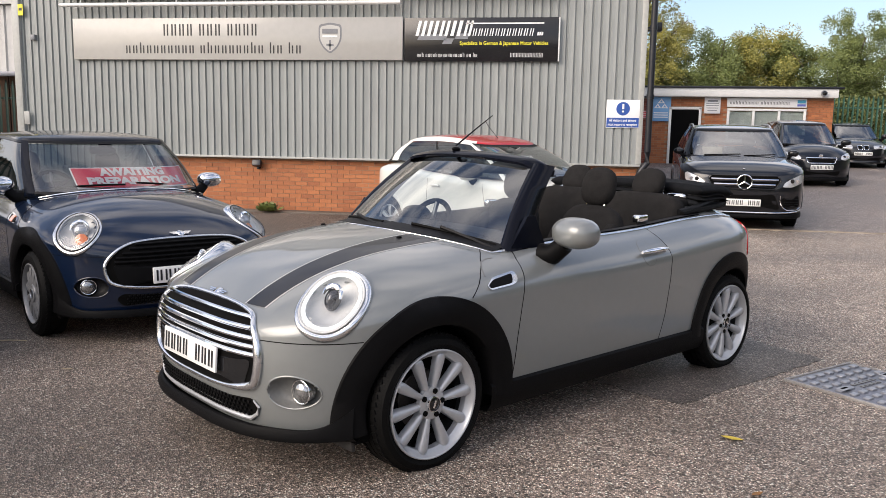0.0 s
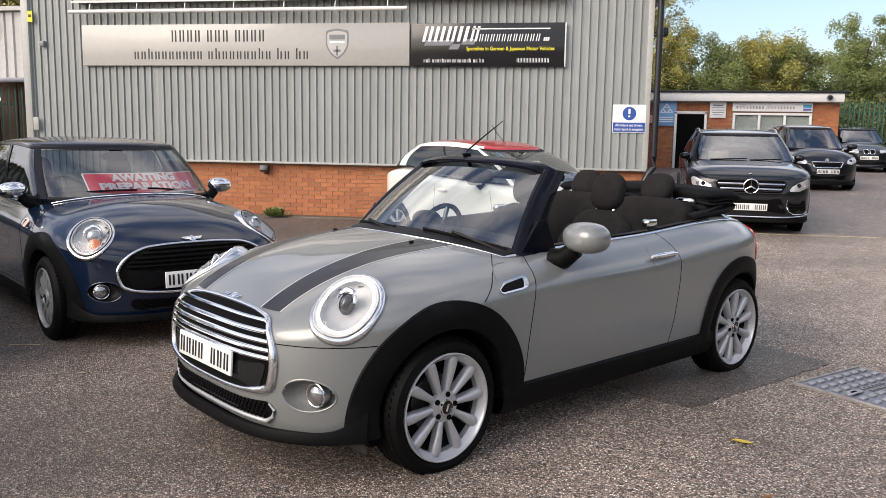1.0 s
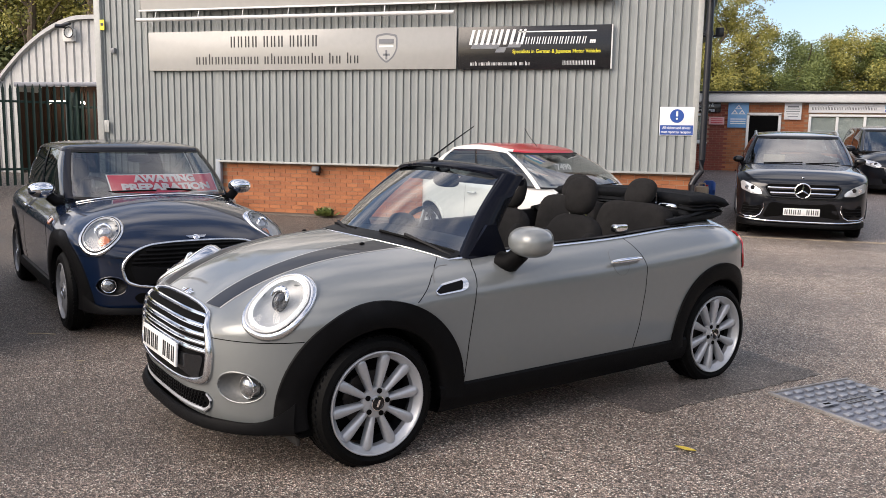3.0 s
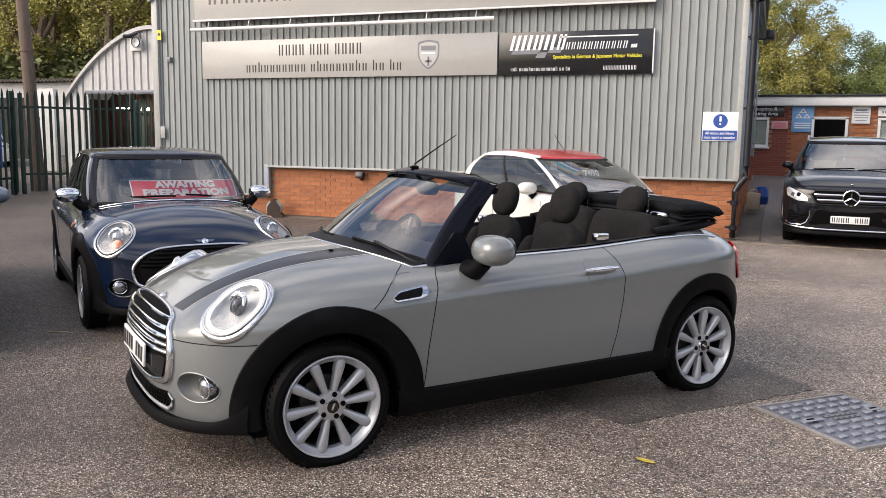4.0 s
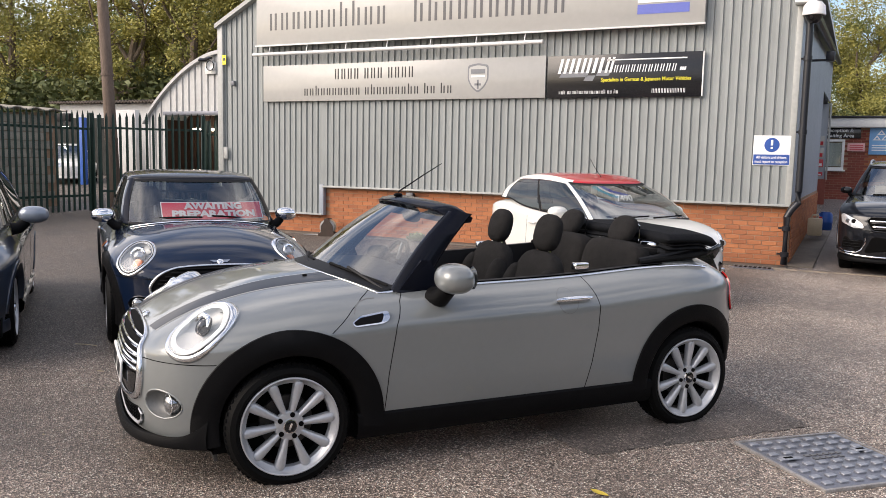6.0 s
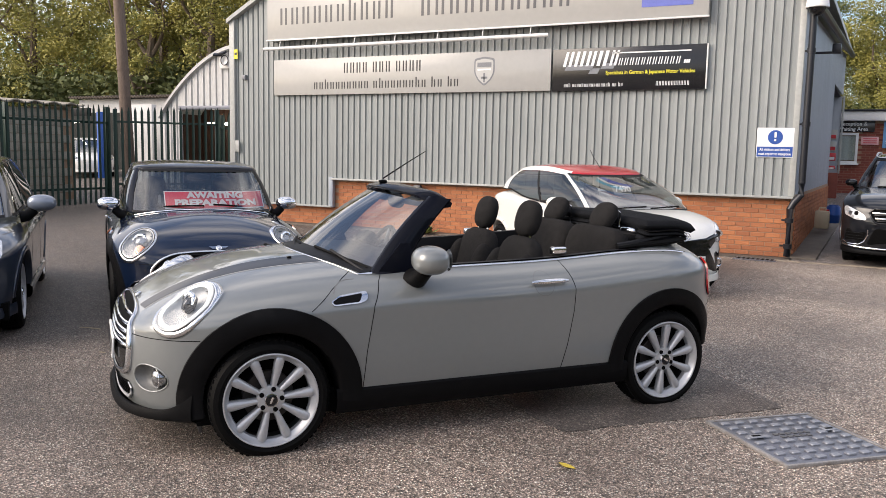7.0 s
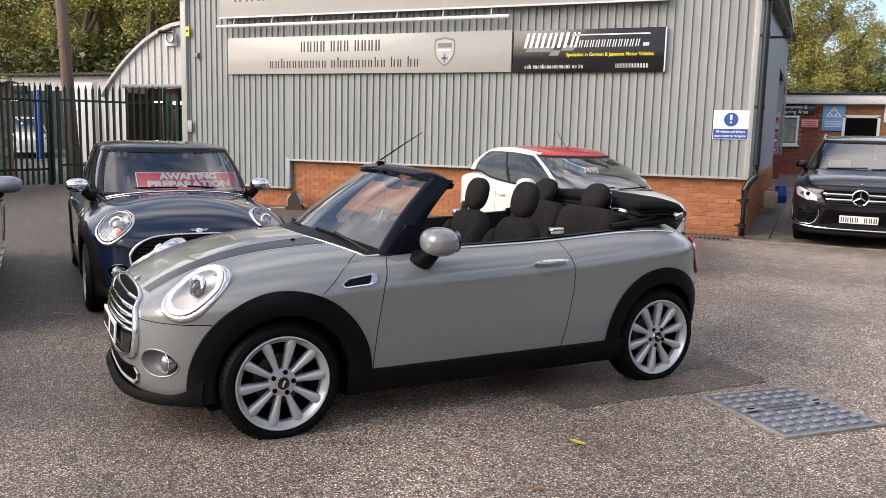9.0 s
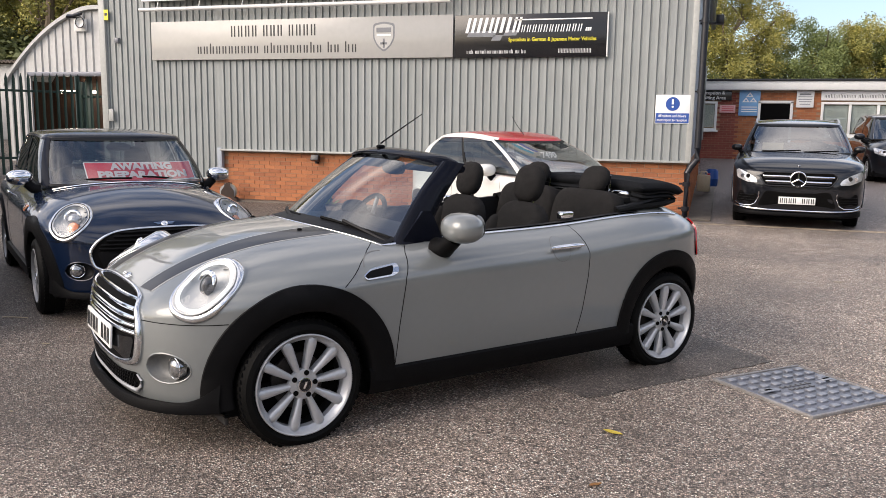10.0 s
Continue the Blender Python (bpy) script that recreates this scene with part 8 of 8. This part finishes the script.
# ---- trees ----
def tree(at, h, spread, leaf, seed, lean=0.0, clumps=60, label="broad-leaved tree with early autumn colour", size=0.16, low=0.25, per=90):
    rnd = random.Random(seed)
    t = thing("tree", pose(*at, 0, 0, rnd.uniform(0, 360)), label, "tree")
    V, F = [], []

    def limb(a, b, r0, r1, bend=0.3, n=6):
        a, b = Vector(a), Vector(b)
        off = Vector((rnd.uniform(-1, 1), rnd.uniform(-1, 1), 0)) * bend
        pts = [a.lerp(b, i / n) + off * math.sin(i / n * math.pi) for i in range(n + 1)]
        v, f = tube_geo(pts, r0, 8, False, [lerp(r0, r1, i / n) for i in range(n + 1)])
        o = len(V)
        V.extend(v)
        F.extend([tuple(i + o for i in q) for q in f])
        return pts
    trunk = limb((0, 0, -0.1), (lean, lean * 0.4, h * 0.62), h * 0.028, h * 0.012, h * 0.03)
    tips = []
    for i in range(11):
        b = trunk[2 + i % 5]
        a = rnd.uniform(0, 6.283)
        e = b + Vector((math.cos(a) * spread * rnd.uniform(0.4, 0.8), math.sin(a) * spread * rnd.uniform(0.4, 0.8), h * rnd.uniform(0.12, 0.34)))
        br = limb(b, e, h * 0.010, h * 0.003, spread * 0.12)
        tips += br[3:]
        for k in range(2):
            s = br[rnd.randint(2, 5)]
            e2 = s + Vector((rnd.uniform(-1, 1), rnd.uniform(-1, 1), rnd.uniform(0.1, 0.9))) * spread * 0.35
            tips += limb(s, e2, h * 0.005, h * 0.0015, 0.1, 4)[2:]
    obj("trunk", V, F, "bark", t)
    LV, LF = [], []
    for c in range(clumps):
        if c < clumps * 0.45:
            q = rnd.choice(tips) + Vector((rnd.gauss(0, 0.3), rnd.gauss(0, 0.3), rnd.gauss(0, 0.3)))
        else:
            a, rr, zz = rnd.uniform(0, 6.283), spread * rnd.uniform(0.35, 1.0), rnd.uniform(low, 1.0)
            prof = math.sqrt(max(0.05, 1 - ((zz - 0.55) / 0.5) ** 2))
            q = Vector((math.cos(a) * rr * prof + lean * zz, math.sin(a) * rr * prof, h * zz))
        cs = rnd.uniform(0.45, 1.0) * spread * 0.24
        if c % 4 == 3:
            q = q + Vector((q.x, q.y, 0.0)) * rnd.uniform(0.0, 0.12) + Vector((0, 0, h * rnd.uniform(-0.02, 0.05)))
            cs *= 0.6
        for k in range(per if c % 4 < 3 else per // 3):
            d = Vector((rnd.gauss(0, 1), rnd.gauss(0, 1), rnd.gauss(0, 0.8)))
            d = d.normalized() * cs * rnd.random() ** 0.4
            s = size * rnd.uniform(0.6, 1.3)
            u = Vector((rnd.gauss(0, 1), rnd.gauss(0, 1), rnd.gauss(0, 0.6))).normalized() * s
            w = u.cross(Vector((rnd.gauss(0, 1), rnd.gauss(0, 1), rnd.gauss(0, 1)))).normalized() * s * 0.55
            o = len(LV)
            p0 = q + d
            LV += [p0 - u, p0 + w, p0 + u, p0 - w]
            LF.append((o, o + 1, o + 2, o + 3))
    obj("crown", LV, LF, leaf, t, False)
    return t


for i, (x, y, h, s, lf) in enumerate(((-21, 38, 15, 5.5, "leaf_green"), (-28, 37, 14, 6.0, "leaf_gold"), (-36, 37, 14, 6.5, "leaf_gold"), (-25, 44, 17, 7.0, "leaf_gold"), (-15, 40, 15, 5.5, "leaf_green"), (-44, 34, 14, 6.5, "leaf_gold"), (-34, 45, 17, 7, "leaf_green"))):
    tree((x, y, gz(40)), h, s, lf, 20 + i, 0.8 * (i % 2), 150, "tall tree with gold and green autumn leaves", 0.088, 0.12, 330)
for i, (x, y, h, s, lf) in enumerate(((2.4, 36, 7.8, 2.5, "leaf_gold"), (5.3, 38, 5.4, 2.7, "leaf_green"), (7.7, 38.5, 5.4, 2.6, "leaf_gold"), (9.9, 38, 4.9, 2.5, "leaf_green"), (12.6, 39, 6.5, 2.4, "leaf_green"), (16.4, 37, 7.6, 2.8, "leaf_green"), (-1.4, 37, 9.0, 3.2, "leaf_green"), (18.5, 39, 7.5, 3, "leaf_green"), (23, 41, 7.5, 3.5, "leaf_dark"), (28, 41, 8, 3.5, "leaf_gold"))):
    tree((x, y, gz(40)), h * 0.97, s * 1.08, lf, 60 + i, 0.3, 190, "hedgerow tree with green and gold leaves", 0.044, 0.06, 430)

for x, y, h, s, lean, sd in ((-34.3, 33.2, 14, 4.0, 0.9, 91), (-30.2, 34.0, 13, 4.0, -0.5, 92), (-26.4, 33.6, 14, 3.6, 0.4, 93)):
    tree((x, y, gz(33)), h, s, "leaf_gold", sd, lean, 46, "tall tree with a bare pale trunk and gold leaves", 0.088, 0.62, 330)


def hedge(name, x0, x1, y, h, leaf, seed, n, label, axis="x", size=0.14, thick=1.4):
    rnd = random.Random(seed)
    V, F = [], []
    for k in range(n):
        a = rnd.uniform(x0, x1)
        top = h * (0.75 + 0.3 * noise.noise(Vector((a * 0.35, seed, 0))) + 0.12 * noise.noise(Vector((a * 1.7, seed, 3))))
        z = top * rnd.random() ** 0.7
        b = y + rnd.gauss(0, thick * 0.4)
        p0 = Vector((a, b, z + gz(y))) if axis == "x" else Vector((b, a, z))
        s = size * rnd.uniform(0.6, 1.3)
        u = Vector((rnd.gauss(0, 1), rnd.gauss(0, 1), rnd.gauss(0, 0.6))).normalized() * s
        w = u.cross(Vector((rnd.gauss(0, 1), rnd.gauss(0, 1), rnd.gauss(0, 1)))).normalized() * s * 0.55
        o = len(V)
        V += [p0 - u, p0 + w, p0 + u, p0 - w]
        F.append((o, o + 1, o + 2, o + 3))
    return tagged(obj(name, V, F, leaf, None, False), label, "hedge", kind="stuff")


hedge("hedge", -3, 34, 35.0, 3.4, "leaf_dark", 5, 56000, "dense green hedge behind the reception block", size=0.075)
hedge("hedge", -70, -8, 50.0, 15.0, "leaf_green", 9, 30000, "far belt of trees behind the yard", size=0.34, thick=4)
hedge("hedge", -50, -12, 34.0, 6.5, "leaf_dark", 6, 26000, "dense undergrowth below the tall trees", size=0.2, thick=3)
# Added out of view, so that the car's side reflects something dark
hedge("hedge", -20, 26, 19.0, 7.5, "leaf_dark", 8, 22000, "unseen tall hedge added to darken reflections in the car side", axis="y", size=0.28, thick=2.0)
# Added behind the camera to give the paintwork a dark horizon to reflect
hedge("hedge", -45, 45, -26.0, 6.0, "leaf_dark", 7, 16000, "unseen line of bushes added behind the camera for reflections", size=0.32, thick=3)

# ---- small things on the ground ----
def cover():
    """A steel access cover with raised tread bars, let into the tarmac."""
    c = thing("manhole_cover", pose(1.885, 5.165, 0.0, 0, 0, 43.5) @ Matrix.Scale(1.05, 4), "blue-grey steel access cover with raised square studs", "manhole cover")
    box("plate", 0.64, 0.64, 0.012, (0, 0, 0.006), "iron", c, 0.003)
    for a, b, w, h in ((0, 0.334, 0.69, 0.018), (0, -0.334, 0.69, 0.018), (0.334, 0, 0.018, 0.650), (-0.334, 0, 0.018, 0.650)):
        box("cover_frame", w, h, 0.02, (a, b, 0.007), "rusty_frame", c, 0.004)
    first = None
    for i in range(7):
        for j in range(8):
            x, y = -0.270 + i * 0.090, -0.270 + j * 0.077
            if i in (2, 3, 4) and j == 4:
                continue
            if first is None:
                first = box("tread_stud", 0.052, 0.036, 0.012, (0, 0, 0.016), "iron_worn", c, 0.003, seg=1)
                first.matrix_local = pose(x, y, 0)
            else:
                q = new("tread_stud", first.data)
                q.parent = c
                q.matrix_local = pose(x, y, 0)
    for x, y in ((-0.24, 0.0), (0.24, 0.02)):
        box("keyhole", 0.085, 0.05, 0.004, (x, y + 0.0375, 0.0235), "iron_worn", c, 0.002)
        box("key_slot", 0.05, 0.016, 0.002, (x, y + 0.0375, 0.0262), "void", c)
    bm = bmesh.new()
    for k in range(6):
        box_bm(0.026, 0.024, 0.006, (-0.10 + k * 0.04, 0.062, 0.014), bm=bm)
    for k in range(5):
        box_bm(0.026, 0.024, 0.006, (-0.08 + k * 0.04, 0.018, 0.014), bm=bm)
    part("cast_marks", bm, "print_grey", c)
    return c


cover()


def fallen_leaf(x, y, s, a, material, label):
    pts = [(-1, 0), (-0.5, 0.30), (0.1, 0.36), (0.6, 0.22), (1, 0), (0.6, -0.22), (0.1, -0.34), (-0.5, -0.28)]
    V = [(0, 0, 0.004)] + [(px * s, py * s, 0.004 + 0.10 * s * abs(py) + 0.06 * s * abs(px)) for px, py in pts]
    V += [(vx, vy, vz - 0.0015) for vx, vy, vz in V]
    F = [(0, 1 + i, 1 + (i + 1) % 8) for i in range(8)] + [(9, 10 + (i + 1) % 8, 10 + i) for i in range(8)]
    ob = obj("fallen_leaf", V, F, material)
    ob.matrix_world = pose(x, y, 0.003, 0, 0, a)
    return tagged(ob, label, "leaf", "fallen leaves")


fallen_leaf(0.89, 4.10, 0.055, -20, "dead_leaf", "yellow fallen leaf on the tarmac")
fallen_leaf(2.63, 9.0, 0.06, 15, "twig", "pale fallen leaf on the tarmac")
fallen_leaf(0.88, 3.47, 0.035, 40, "dead_leaf_brown", "small brown fallen leaf on the tarmac")
fallen_leaf(-2.91, 4.44, 0.035, 10, "twig", "small pale fallen leaf on the tarmac")
rl = random.Random(9)
for i in range(26):
    x, y = rl.uniform(-4, 4), rl.uniform(2.2, 12.5)
    if abs((x + 0.36) * 0.783 - (y - 4.99) * 0.622) < 1.1 and abs((x + 0.36) * -0.622 + (y - 4.99) * -0.783) < 2.2:
        continue
    fallen_leaf(x, y, rl.uniform(0.012, 0.024), rl.uniform(0, 360), rl.choice(["twig", "dead_leaf_brown", "twig"]), "tiny dried leaf fragment on the tarmac")
tw = tube("twig", [(-3.78, 4.93, 0.006), (-3.68, 4.95, 0.010), (-3.58, 4.98, 0.005)], 0.004, "twig")
tagged(tw, "short dried twig on the tarmac", "twig")


def weed(x, y, n, s, seed):
    rnd = random.Random(seed)
    V, F = [], []
    for k in range(n):
        a, t = rnd.uniform(0, 6.283), rnd.uniform(0.3, 1.2)
        L = s * rnd.uniform(0.5, 1.0)
        d = Vector((math.cos(a) * math.cos(t), math.sin(a) * math.cos(t), math.sin(t)))
        w = Vector((-math.sin(a), math.cos(a), 0.2)) * L * 0.30
        b = Vector((rnd.gauss(0, s * 0.3), rnd.gauss(0, s * 0.15), 0))
        o = len(V)
        V += [b, b + d * L * 0.6 + w, b + d * L, b + d * L * 0.6 - w]
        F.append((o, o + 1, o + 2, o + 3))
    ob = obj("weed", V, F, "leaf_green", None, False)
    ob.matrix_world = pose(x, y, 0.03)
    return tagged(ob, "green weed tuft at the foot of the wall", "weed")


weed(-5.35, 13.78, 210, 0.19, 3)
weed(-0.4, 13.84, 26, 0.09, 5)

# ---- brickwork, last ----
BW, BH, JT = 0.215, 0.065, 0.010
plinth = tagged(box("wall_plinth", 11.24, 0.24, 0.98, (-4.57, WY + 0.21, 0.48), "mortar"), "orange brick plinth below the cladding", "wall", kind="structure")
tagged(box("wall_plinth_side", 0.24, 7.8, 1.0, (1.022, 18.15, 0.5), "mortar", rot=pose(0, 0, 0, 0, 0, -0.88)), "brick plinth of the side wall", "wall", kind="structure")
shared = box_bm(BW, 0.02, BH, (0, 0, 0), 0.004, 1)
bme = bpy.data.meshes.new("brick")
shared.to_mesh(bme)
shared.free()
bme.materials.append(MATS["brick"])


def brick_rows(x0, x1, z0, z1):
    r, z = 0, z0 + BH / 2
    while z + BH / 2 <= z1:
        x = x0 + (BW + JT) * (0.5 if r % 2 else 0.0)
        while x < x1:
            a, b = max(x, x0), min(x + BW, x1)
            if b - a > 0.04:
                yield (a + b) / 2, z, (b - a) / BW
            x += BW + JT
        z += BH + JT
        r += 1


jr = random.Random(12)
rest = []
for x, z, k in brick_rows(-7.62, 1.05, 0.03, 0.96):
    if x > -3.9:
        o = new("brick", bme)
        o.parent = plinth
        o.matrix_local = pose(x, WY + 0.092 + jr.uniform(-0.002, 0.002), z) @ Matrix.Diagonal((k, 1, 1, 1))
    else:
        rest.append((x, WY + 0.092 + jr.uniform(-0.002, 0.002), z, k * BW, 0.02, 0))
for x, z, k in brick_rows(XL, -7.62, 0.03, 0.40):
    rest.append((x, WY + 0.092, z, k * BW, 0.02, 0))
for y, z, k in brick_rows(14.3, 22.0, 0.06, 0.98):
    rest.append((on_side(y, z, 0.025).x, y, z, 0.02, k * BW, 0))


def joined_bricks(name, items, material, parent):
    V, F = [], []
    for x, y, z, sx, sy, _ in items:
        o = len(V)
        for dz, g in ((-0.5, 1), (0.5, 1)):
            V += [(x - sx / 2, y - sy / 2, z + dz * BH), (x + sx / 2, y - sy / 2, z + dz * BH), (x + sx / 2, y + sy / 2, z + dz * BH), (x - sx / 2, y + sy / 2, z + dz * BH)]
        F += [(o, o + 1, o + 5, o + 4), (o + 1, o + 2, o + 6, o + 5), (o + 2, o + 3, o + 7, o + 6), (o + 3, o, o + 4, o + 7), (o + 4, o + 5, o + 6, o + 7), (o, o + 3, o + 2, o + 1)]
    return tagged(obj(name, V, F, material, parent, False), kind="stuff")


joined_bricks("brickwork", rest, "brick_far", plinth)
far = []
for x, z, k in brick_rows(0.45, 7.95, RZ, 2.74):
    if 2.88 < x < 3.95 and z < RZ + 1.85 or 4.68 < x < 7.16 and 1.30 < z < 2.42 or 0.98 < x < 1.72 and 1.44 < z < 2.42:
        continue
    far.append((x, RY + 0.025, z, k * BW, 0.02, 0))
joined_bricks("brickwork", [q for q in far if q[0] >= 2.30], "brick_far", rec)
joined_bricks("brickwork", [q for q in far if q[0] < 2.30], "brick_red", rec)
